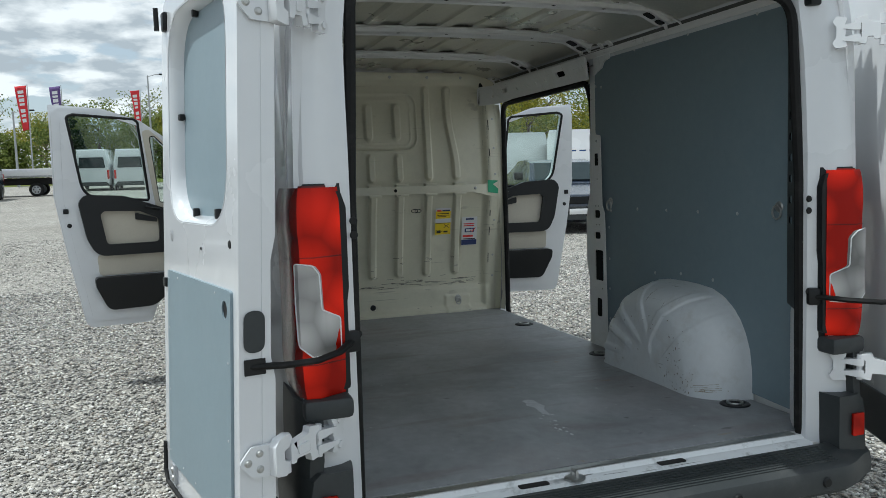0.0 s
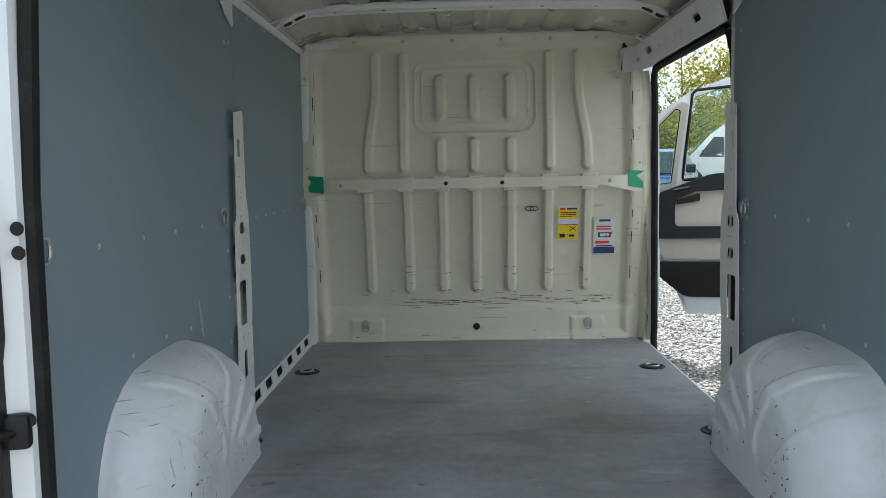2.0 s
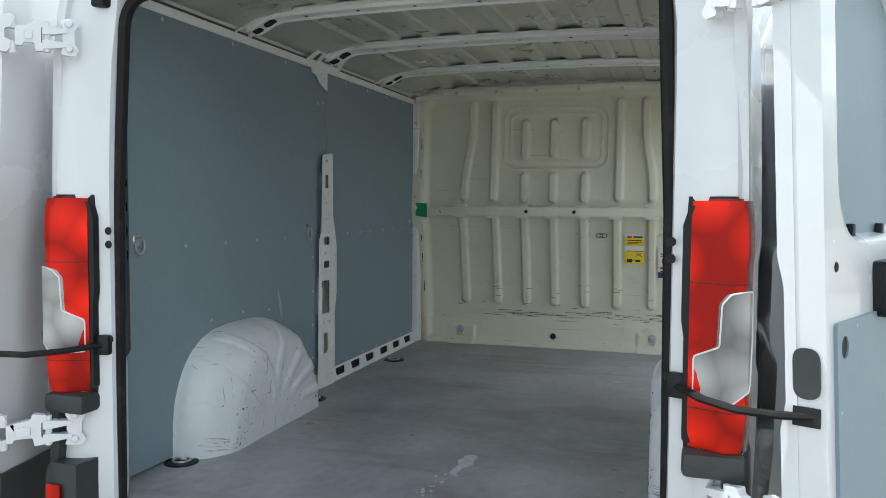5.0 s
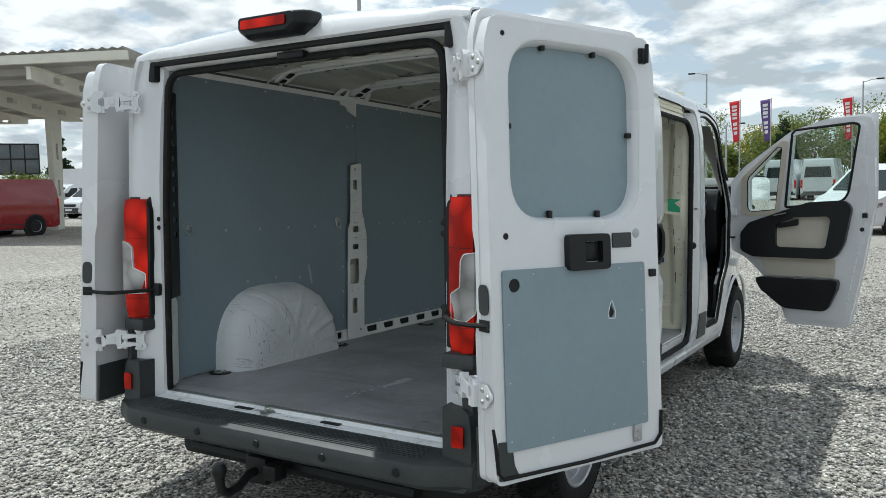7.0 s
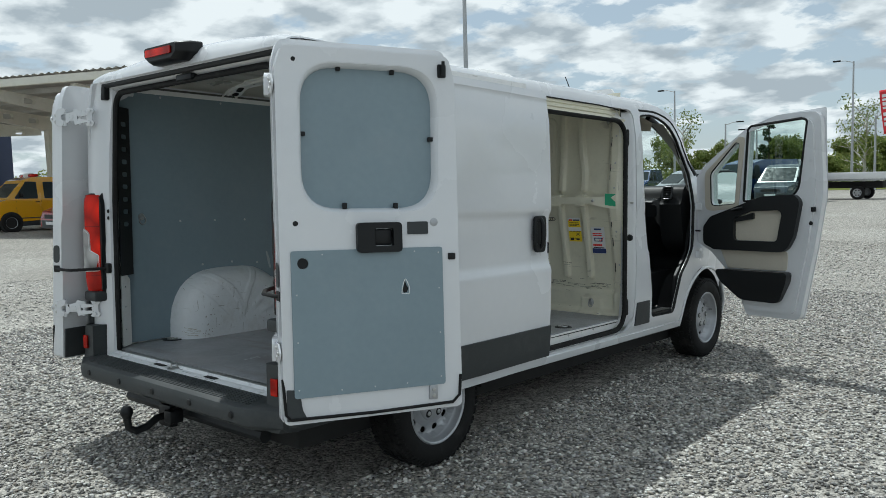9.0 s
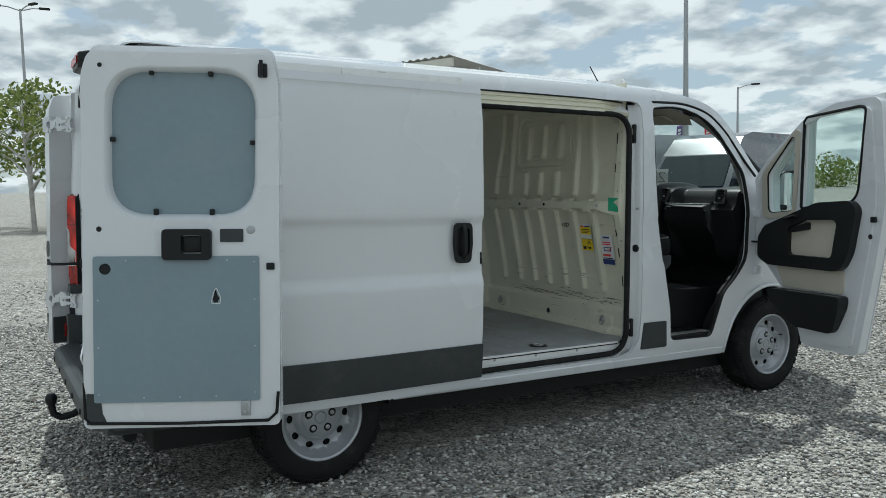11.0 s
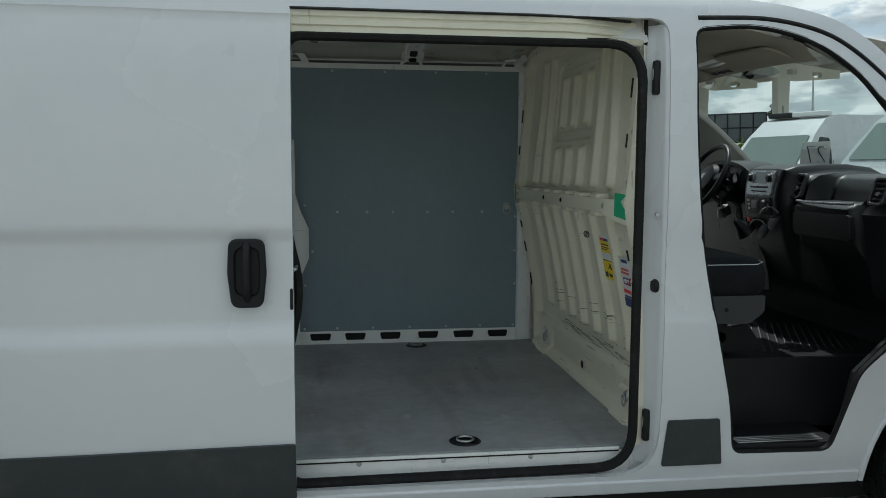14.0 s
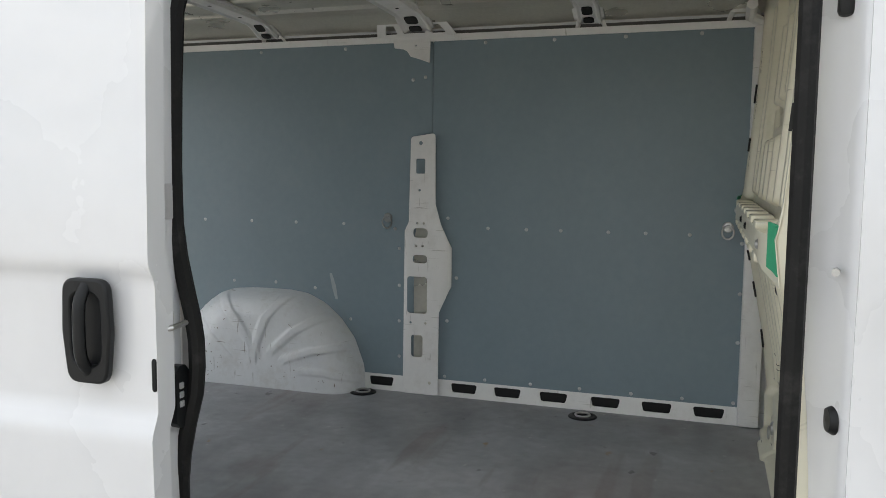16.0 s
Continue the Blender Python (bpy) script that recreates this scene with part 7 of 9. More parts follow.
# roof lining and screen
part("headliner", grid(list(np.linspace(-0.84, 0.84, 12)), [3.16, 3.3, 3.45, 3.58, 3.66, 3.70, 3.75, 3.80, 3.83], lambda x, y: (x * (1 - 0.10 * smooth(3.62, 3.90, y)), y - 0.07 * (x / 0.84) ** 2 * smooth(3.6, 3.83, y), 2.20 - 0.04 * (abs(x) / 0.84) ** 2 - 0.07 * smooth(3.2, 3.7, y) - 0.075 * smooth(3.62, 3.93, y))), BEIGE, van, "beige cab headlining")
for s in (-1, 1):
    lining = lambda x, y: 2.20 - 0.04 * (abs(x) / 0.84) ** 2 - 0.07 * smooth(3.2, 3.7, y) - 0.075 * smooth(3.62, 3.93, y)
    part("sun_visor", sheet(rrect(s * 0.38, 3.705, 0.46, 0.16, 0.04, 4), [], lambda u, v, w: (u, v, lining(u, v) - 0.006 - 0.012 * w), cuts_u=list(np.linspace(-0.6, 0.6, 13)), cuts_v=(3.66, 3.70, 3.74)), BEIGE, van, "folded beige sun visor", bevel=0.004)
pod_ = part("mirror_foot", sheet(rounded([(-0.05, 3.86), (0.06, 3.86), (0.085, 3.95), (0.05, 4.0), (-0.04, 4.0), (-0.075, 3.95)], 0.02, 4), [], lambda u, v, w: (u + 0.04, v, 2.098 - 0.32 * (v - 3.93) - 0.058 * w * smooth(4.03, 3.90, v))), P_TRIM2, van, "grey beige mirror foot pod on the windscreen", bevel=0.006)
part("sensor_eye", lathe([(0.0, 0.004), (0.026, 0.004), (0.032, 0.0)], (0.25, -0.75, -0.6), (0.045, 3.866, 2.070), 18), DARK, pod_)


def screen_pt(u, t):
    """Windscreen: u across, t from foot to top."""
    hw = 0.86 - 0.10 * t
    return (u * hw, 4.54 - 0.80 * t - 0.035 * u * u, 1.55 + 0.57 * t + 0.06 * math.sin(math.pi * t))


ws_ = part("windscreen", grid(list(np.linspace(-1, 1, 17)), list(np.linspace(0, 1, 8)), lambda u, t: screen_pt(u, t)), GLASS, van, "clear laminated windscreen", angle=60)
ws_.visible_shadow = False
for s in (-1, 1):
    part("screen_post", tube([Vector(screen_pt(s, t)) + Vector((s * 0.040, -0.01, -0.005)) for t in np.linspace(-0.05, 1.05, 9)], 0.022, 10, ry=0.034), P_TRIM2 if s < 0 else BLACK, van, "windscreen post trim")
for s in (-1, 1):
    inner_x = lambda y, z: HALF(z) - 0.042 - 0.10 * smooth(3.9, 5.0, y) - 0.14 * smooth(1.3, 2.1, z) * smooth(3.6, 4.4, y)
    def post_trim(t, f, s=s):
        a = Vector(screen_pt(s, t)) + Vector((0, -0.015, -0.015))
        y, z = float(np.interp(t, (0, 0.3, 0.6, 1), (4.075, 3.985, 3.84, 3.63))), float(np.interp(t, (0, 0.3, 0.6, 1), (1.56, 1.785, 1.935, 2.07)))
        return a.lerp(Vector((s * inner_x(y, z), y, z)), f) + Vector((-s * 0.018 * math.sin(math.pi * f), 0, 0))
    part("post_trim", grid(list(np.linspace(-0.02, 1, 12)), list(np.linspace(0, 1, 7)), post_trim), P_TRIM2, van, "grey beige windscreen post trim", angle=60)
part("screen_header", tube([Vector(screen_pt(u, 1.03)) for u in np.linspace(-1, 1, 13)], 0.05, 8, ry=0.03), WHITE, van)
# price sheet stuck inside the screen, its print facing out
sheet_at = lambda u, v, k: (-0.152 + u + 0.06 * v, 4.352 - k, 1.695 + v)
pst_ = part("price_sheet", sheet(rrect(0, 0, 0.25, 0.128, 0.004, 2), [], lambda u, v, w: sheet_at(u, v, 0.001 * w)), leaf_material("thin paper", (0.72, 0.72, 0.70), (0.78, 0.78, 0.76)), van, "white price sheet standing behind the windscreen")
for ch in (([(0.095, 0.030), (0.080, 0.040), (0.045, 0.040), (0.03, 0.028), (0.035, 0.012), (0.095, -0.038), (0.028, -0.038)]), ([(0.0, 0.042), (-0.065, 0.042), (-0.025, -0.040)])):
    part("printed_digit", tube([sheet_at(u, v, 0.0016) for u, v in ch], 0.005, 6, ry=0.002), INK, pst_)
oc_ = part("overhead_console", box(-0.17, 0.03, 3.765, 3.895, 2.088, 2.135, 0.015, 3), P_TRIM2, van, "grey overhead console with lamps")
for x in (-0.135, -0.070, -0.005):
    part("lamp_button", box(x - 0.022, x + 0.022, 3.78, 3.82, 2.080, 2.090, 0.004), P_TRIM, oc_)
part("reading_lamp", box(-0.15, 0.01, 3.835, 3.88, 2.083, 2.090, 0.003), PAPER, oc_)
part("wiper_cowl", grid(list(np.linspace(-0.92, 0.92, 15)), [0, 0.5, 1], lambda x, t: (x, 4.50 + 0.10 * t - 0.06 * (x / 0.92) ** 2, 1.548 - 0.03 * t)), BLACK, van)
bon = grid(list(np.linspace(-0.92, 0.92, 25)), list(np.linspace(0, 1, 14)), lambda x, t: (x * (1 - 0.10 * t), 4.50 + 0.46 * t - 0.12 * t * (x / 0.92) ** 2 - 0.08 * (1 - t) * (x / 0.92) ** 2, 1.53 - 0.34 * t ** 1.5 - 0.24 * smooth(0.8, 1.0, t) - 0.10 * (abs(x) / 0.92) ** 3))
part("bonnet", bon, WHITE, van, "short white bonnet", angle=50)
part("front_bumper", tube([(-0.84, 4.80, 0.62), (-0.80, 4.86, 0.62), (-0.6, 4.95, 0.62), (0, 5.0, 0.62), (0.6, 4.95, 0.62), (0.80, 4.86, 0.62), (0.84, 4.80, 0.62)], 0.13, 14, ry=0.16), BUMPER, van, "dark grey front bumper")
part("grille", grid(list(np.linspace(-0.75, 0.75, 13)), [0.74, 0.9, 1.06], lambda x, z: (x, 4.93 - 0.10 * (x / 0.75) ** 2, z)), BLACK, van)
for s in (-1, 1):
    part("headlamp", lathe([(0.0, 0.05), (0.08, 0.045), (0.12, 0.02), (0.14, 0.0)], (s * 0.3, 1, 0.3), (s * 0.74, 4.78, 1.06), 18), CLEAR, van, "clear headlamp")
# whip aerial on the roof
part("aerial", tube([(0.30, 3.42, 2.20), (0.30, 3.22, 2.46)], 0.004, 6), BLACK, van, "black whip aerial")

# ---- cab doors ----
def cab_door(s, origin, way):
    way = Vector((*way, 0)).normalized()
    y_ax = Vector((0, 0, 1)).cross(way)
    m = Matrix(((way.x, y_ax.x, 0, origin[0]), (way.y, y_ax.y, 0, origin[1]), (0, 0, 1, 0), (0, 0, 0, 1)))
    k = 1 if s > 0 else -1
    out = rounded([(0.0, 1.12), (-0.01, 1.66), (0.10, 1.78), (0.46, 2.04), (0.70, 2.125), (1.05, 2.15), (1.05, 1.50), (0.99, 1.10), (0.89, 0.56), (0.45, 0.56), (0.34, 0.84), (0.12, 1.06)], [0.05, 0.04, 0.1, 0.2, 0.15, 0.015, 0.2, 0.2, 0.05, 0.05, 0.15, 0.12], 5)
    rim = rounded([(0.0, 1.12), (-0.01, 1.66), (0.10, 1.78), (0.46, 2.04), (0.70, 2.115), (1.035, 2.125), (1.045, 1.50), (0.985, 1.10), (0.885, 0.56), (0.45, 0.56), (0.34, 0.84), (0.12, 1.06)], [0.05, 0.04, 0.1, 0.2, 0.15, 0.085, 0.2, 0.2, 0.06, 0.05, 0.15, 0.12], 6)
    main = rounded([(0.42, 1.46), (0.86, 1.50), (0.945, 2.06), (0.90, 2.075), (0.50, 2.045), (0.475, 2.02)], [0.02, 0.13, 0.05, 0.04, 0.02, 0.02], 6)
    quar = rounded([(0.13, 1.42), (0.35, 1.44), (0.405, 1.92), (0.37, 1.93), (0.13, 1.69)], [0.05, 0.02, 0.02, 0.02, 0.08], 4)
    lean = lambda z: -0.05 * smooth(1.45, 2.15, z)
    zc = [0.8, 1.0, 1.2, 1.45, 1.6, 1.75, 1.9, 2.05]
    fin = lambda u, v, w: (u, k * (lean(v) * 1.0 + 0.02 + 0.06 * w), v)
    sh = sheet(rim, [main, quar], fin, cuts_v=zc)
    # raised inner flange
    d = part("cab_door", sh, WHITE, van, "white cab door standing wide open", m=m, bevel=0.006)
    inner = [(0.52 + (u - 0.52) * 0.90, 1.30 + (v - 1.30) * 0.94) for u, v in rim]
    part("inner_skin", sheet(inner, [main, quar], lambda u, v, w: (u, k * (lean(v) + 0.0 + 0.022 * w), v), cuts_v=zc), WHITE, d, bevel=0.006)
    for hole, nm in ((main, "window_seal"), (quar, "window_seal")):
        part(nm, tube([(u, k * (lean(v) + 0.004), v) for u, v in hole], 0.010 if hole is main else 0.007, 7, closed=True), RUBBER, d, "black window seal")
        cu, cv = sum(p[0] for p in hole) / len(hole), sum(p[1] for p in hole) / len(hole)
        g = part("window_glass", sheet([(cu + (u - cu) * 1.01, cv + (v - cv) * 1.01) for u, v in hole], [], lambda u, v, w: (u, k * (lean(v) + 0.045 + 0.003 * w), v)), GLASS, d, "clear window glass")
        g.visible_shadow = False
    # beige trim field with corner surround of the quarter light
    part("trim_corner", sheet([(0.27 + (u - 0.27) * 1.34, 1.66 + (v - 1.66) * 1.16) for u, v in quar], [quar], lambda u, v, w: (u, k * (lean(v) - 0.006 + 0.008 * w), v)), BEIGE, d, "beige corner trim")
    part("trim_field", sheet(rounded([(0.22, 1.10), (0.80, 1.08), (0.79, 0.93), (0.30, 0.93)], 0.03, 3), [], lambda u, v, w: (u, k * (-0.010 + 0.012 * w), v)), BEIGE, d, "beige door trim", bevel=0.003)
    arm = rounded([(0.10, 1.12), (0.20, 1.075), (0.80, 1.075), (0.86, 1.20), (0.905, 1.46), (0.86, 1.515), (0.60, 1.50), (0.38, 1.42), (0.16, 1.34), (0.10, 1.26)], [0.05, 0.05, 0.13, 0.2, 0.07, 0.07, 0.2, 0.3, 0.08, 0.05], 6)
    rec = rounded([(0.37, 1.155), (0.73, 1.155), (0.765, 1.37), (0.74, 1.395), (0.50, 1.385), (0.37, 1.33)], 0.035, 4)
    part("arm_panel", sheet(arm, [rec], lambda u, v, w: (u, k * (-0.055 + 0.057 * w), v)), DASH, d, "black moulded armrest panel", bevel=0.012, seg=3)
    part("arm_recess", sheet([(0.57 + (u - 0.57) * 1.02, 1.27 + (v - 1.27) * 1.02) for u, v in rec], [], lambda u, v, w: (u, k * (-0.018 + 0.012 * w), v)), BEIGE, d, "beige armrest insert")
    part("pull_shelf", sheet(rounded([(0.38, 1.30), (0.53, 1.325), (0.53, 1.375), (0.38, 1.33)], 0.01, 3), [], lambda u, v, w: (u, k * (-0.045 + 0.03 * w), v)), DASH, d)
    part("door_release", tube([(0.36, k * -0.06, 1.395), (0.46, k * -0.075, 1.415)], 0.016, 8, ry=0.010), BLACK, d, "black release lever")
    pk = rounded([(0.22, 0.92), (0.83, 0.925), (0.82, 0.85), (0.745, 0.68), (0.43, 0.685), (0.27, 0.82)], [0.03, 0.03, 0.08, 0.07, 0.14, 0.10], 6)
    part("door_pocket", sheet(pk, [], lambda u, v, w: (u, k * (-0.085 * (0.55 + 0.45 * smooth(0.68, 0.9, v)) + 0.087 * w), v), cuts_v=(0.75, 0.82)), DASH, d, "black map pocket", bevel=0.012)
    part("lock", box(0.965, 1.0, *sorted((k * -0.008, k * 0.01)), 1.385, 1.42, 0.004), BLACK, d, "black door lock")
    part("lock_plug", lathe([(0.0, 0.004), (0.012, 0.004), (0.016, 0.0)], (0, -k, 0), (0.965, 0.0, 1.30), 10), DARK, d)
    for z in (1.42, 1.02):
        hb = box(-0.045, 0.05, *sorted((k * -0.01, k * 0.03)), z - 0.03, z + 0.03, 0.008)
        add_tube(hb, [(-0.035, k * 0.0, z - 0.045), (-0.035, k * 0.0, z + 0.045)], 0.012, 8)
        part("hinge", hb, WHITE, d, "white door hinge")
    part("door_check", tube([(-0.06, k * -0.02, 1.22), (0.04, k * -0.01, 1.22)], 0.016, 7, ry=0.008), BLACK, d)
    # outer skin and mirror
    part("outer_skin", sheet(out, [main, quar], lambda u, v, w: (u, k * (lean(v) + 0.081 + 0.025 * (1 - w) * smooth(0, 0.3, 1.05 - u)), v), cuts_v=zc), WHITE, d, bevel=0.004)
    mi = new("door_mirror"); mi.parent = d; tagged(mi, "black door mirror")
    hs = bmesh.new()
    bmesh.ops.create_uvsphere(hs, u_segments=20, v_segments=12, radius=1)
    # the head is turned in towards the driver: across is its width, ahead its depth away from the glass
    across, ahead = Vector((0.50, 0.866, 0)), Vector((-0.866, 0.50, 0))
    head = lambda u, d, z: Vector((0.150, 0.215, 0)) + across * u + ahead * d + Vector((0, 0, 1.545 + z))
    for v in hs.verts:
        q = v.co.copy()
        v.co = head(0.122 * math.copysign(abs(q.x) ** 0.55, q.x), 0.045 + 0.085 * max(q.y, -0.45), 0.178 * math.copysign(abs(q.z) ** 0.55, q.z))
    for v in hs.verts:
        v.co.y *= k
    part("housing", hs, BLACK, mi, angle=60)
    gl_ = sheet(rrect(0, 0, 0.205, 0.315, 0.055), [], lambda u, v, w: head(u, -0.002 + 0.006 * w, v))
    for v in gl_.verts:
        v.co.y *= k
    part("mirror_glass", gl_, MIRROR, mi, "mirror glass reflecting sky")
    part("mirror_arm", tube([(0.09, k * 0.06, 1.46), (0.10, k * 0.17, 1.46)], 0.035, 8, ry=0.025), BLACK, mi)
    return d


cab_door(1, (0.995, 4.147), (0.987, -0.163))
cab_door(-1, (-0.995, 4.147), (-0.987, -0.163))

# ---- wheels ----
def wheel(s, y, z):
    w = new("wheel"); w.parent = van; tagged(w, "silver steel wheel with worn black tyre")
    w.matrix_basis = Matrix.Translation((s * (0.892 if y < 2 else 0.915), y, z)) @ (Matrix.Identity(4) if s > 0 else Matrix.Rotation(math.pi, 4, "Z"))
    ax = (1, 0, 0)
    tp = [(0.205, 0.085), (0.225, 0.105), (0.27, 0.113), (0.305, 0.105), (0.325, 0.090), (0.335, 0.060), (0.3365, 0.0), (0.335, -0.060), (0.325, -0.090), (0.305, -0.105), (0.225, -0.105), (0.205, -0.085)]
    part("tyre", lathe(tp, ax, (0, 0, 0), 64), TYRE, w, "worn black tyre", angle=50)
    tr_ = bmesh.new()
    for i in range(72):
        a = i * math.tau / 72
        for x0, sk in ((-0.07, 0.05), (-0.025, -0.05), (0.025, 0.05), (0.075, -0.05)):
            q = Matrix.Rotation(a + sk * 0.5 * (i % 2), 4, "X") @ Matrix.Translation((x0, 0, 0.3365 - (0.004 if abs(x0) > 0.06 else 0)))
            g = bmesh.ops.create_cube(tr_, size=1, matrix=q @ Matrix.Rotation(sk * 6, 4, "Z") @ Matrix.Diagonal((0.036, 0.019, 0.012, 1)))
        q = Matrix.Rotation(a, 4, "X") @ Matrix.Translation((0.097, 0, 0.318)) @ Matrix.Rotation(radians(50), 4, "Y")
        bmesh.ops.create_cube(tr_, size=1, matrix=q @ Matrix.Diagonal((0.022, 0.018, 0.010, 1)))
    tyre_tread = part("tread", tr_, TYRE, w, angle=0)
    tagged(tyre_tread, kind="stuff")
    part("rim", lathe([(0.211, 0.090), (0.219, 0.099), (0.213, 0.103), (0.204, 0.097), (0.199, 0.080), (0.193, 0.062), (0.187, 0.056)], ax, (0, 0, 0), 56), STEEL, w, "silver steel rim")
    depth = lambda r_: 0.058 - 0.034 * smooth(0.190, 0.172, r_) + 0.026 * smooth(0.134, 0.108, r_)
    holes = [[((0.152 + 0.017 * math.cos(t)) * math.cos(a + 0.14 * math.sin(t)), (0.152 + 0.017 * math.cos(t)) * math.sin(a + 0.14 * math.sin(t))) for t in np.linspace(0, math.tau, 13)[:-1]] for a in np.linspace(0, math.tau, 11)[:-1]]
    face = sheet(disc(0, 0, 0.190, 60), holes, lambda u, v, ww: (depth(math.hypot(u, v)) - 0.006 * ww, u, v), cuts_u=list(np.linspace(-0.17, 0.17, 18)), cuts_v=list(np.linspace(-0.17, 0.17, 18)))
    part("wheel_disc", face, STEEL, w, "pressed silver wheel disc with round holes", angle=50)
    part("brake_shadow", lathe([(0.0, 0.0), (0.185, 0.0)], ax, (-0.012, 0, 0), 32), DARK, w)
    part("hub_cap", lathe([(0.0, 0.066), (0.026, 0.065), (0.030, 0.060), (0.034, 0.064), (0.086, 0.062), (0.098, 0.055), (0.104, 0.040)], ax, (0, 0, 0), 36), STEEL, w, "silver hub cap")
    for i in range(5):
        a = i * math.tau / 5 + 0.3
        at_ = (0.0615, 0.066 * math.cos(a), 0.066 * math.sin(a))
        part("nut_recess", lathe([(0.0, 0.0025), (0.020, 0.0025), (0.0225, 0.0)], ax, at_, 16), BLACK, w)
        part("wheel_bolt", lathe([(0.0, 0.010), (0.008, 0.0095), (0.012, 0.007), (0.013, 0.0)], ax, at_, 8), ZINC, w)
    part("valve", tube([(0.05, 0.16, 0.05), (0.075, 0.165, 0.052)], 0.004, 6), BLACK, w)
    return w


for s in (-1, 1):
    wheel(s, 0.898, 0.402)
    wheel(s, 4.335, 0.470)
    # dark wheel housings
    for y, z, r in ((0.890, 0.39, 0.395), (4.32, 0.47, 0.425)):
        hs_ = lathe([(r, 0.0), (r, -0.21), (0.0, -0.215)], (s, 0, 0), (s * 0.975, y, z), 36)
        bmesh.ops.bisect_plane(hs_, geom=hs_.verts[:] + hs_.edges[:] + hs_.faces[:], plane_co=(0, 0, 0.42), plane_no=(0, 0, 1), clear_inner=True)
        part("wheel_housing", hs_, DARK, van, "black wheel housing")
        lip = tube([(s * (HALF(zz) + 0.004), yy, zz) for yy, zz in wheel_cut(y, z, r + 0.008, 20)], 0.012, 7)
        part("arch_lip", lip, WHITE, van)
part("underbody", box(-0.80, 0.80, 0.10, 4.60, 0.30, 0.47, 0.02), DARK, van, "dark underbody")
part("rear_axle", tube([(-0.85, 0.89, 0.36), (0.85, 0.89, 0.36)], 0.035, 8), BLACK, van)
part("spare_wheel", lathe([(0.0, 0.05), (0.20, 0.06), (0.30, 0.05), (0.31, 0.0), (0.2, -0.06), (0.0, -0.06)], (0, 0, 1), (0, 0.35, 0.34), 28), TYRE, van)
part("exhaust", tube([(0.55, 2.0, 0.36), (0.55, 0.9, 0.34), (0.60, 0.25, 0.36)], 0.032, 8), ZINC, van)



def three_levels(root):
    """Lifts what lies deeper than thing > part > sub-part; a label-bearing group hands its name to its first piece."""
    for p in list(root.children):
        for sub in list(p.children):
            deeper = list(sub.children_recursive)
            if not deeper:
                continue
            for ob in deeper:
                m_ = ob.matrix_basis.copy()
                up = ob.parent
                while up is not p:
                    m_ = up.matrix_basis @ m_
                    up = up.parent
                ob["_m"] = [v for r_ in m_ for v in r_]
            for ob in deeper:
                v_ = list(ob["_m"])
                del ob["_m"]
                ob.parent = p
                ob.matrix_basis = Matrix((v_[0:4], v_[4:8], v_[8:12], v_[12:16]))
            if sub.type == "EMPTY":
                first = deeper[0]
                nm, lb = sub.name, sub.get("label", "")
                bpy.data.objects.remove(sub)
                first.name = nm
                tagged(first, lb)


three_levels(van)
# ---- ground ----
def rise(x, y):
    """The yard swells by a few centimetres towards the tail of the van."""
    return 0.038 * smooth(4.0, 1.1, y) * smooth(13.0, 6.0, math.hypot(x, y))


gb = bmesh.new()
rings_g = [0.0, 0.5, 1, 1.5, 2, 2.5, 3, 3.5, 4, 4.5, 5, 6, 7, 8, 9, 10, 11, 12, 13, 18, 25, 60, 150, 400, 1500]
prev = None
for r in rings_g:
    if r == 0:
        cur = [gb.verts.new((0, 0, rise(0, 0)))]
    else:
        cur = [gb.verts.new((r * math.cos(k * math.tau / 48), r * math.sin(k * math.tau / 48), rise(r * math.cos(k * math.tau / 48), r * math.sin(k * math.tau / 48)))) for k in range(48)]
        if len(prev) == 1:
            for k in range(48):
                gb.faces.new((prev[0], cur[k], cur[(k + 1) % 48]))
        else:
            for k in range(48):
                gb.faces.new((prev[k], cur[k], cur[(k + 1) % 48], prev[(k + 1) % 48]))
    prev = cur
ground = finish("ground", gb, GRAVEL, angle=30)
tagged(ground, "pale grey-brown pebble yard", "ground", kind="structure")


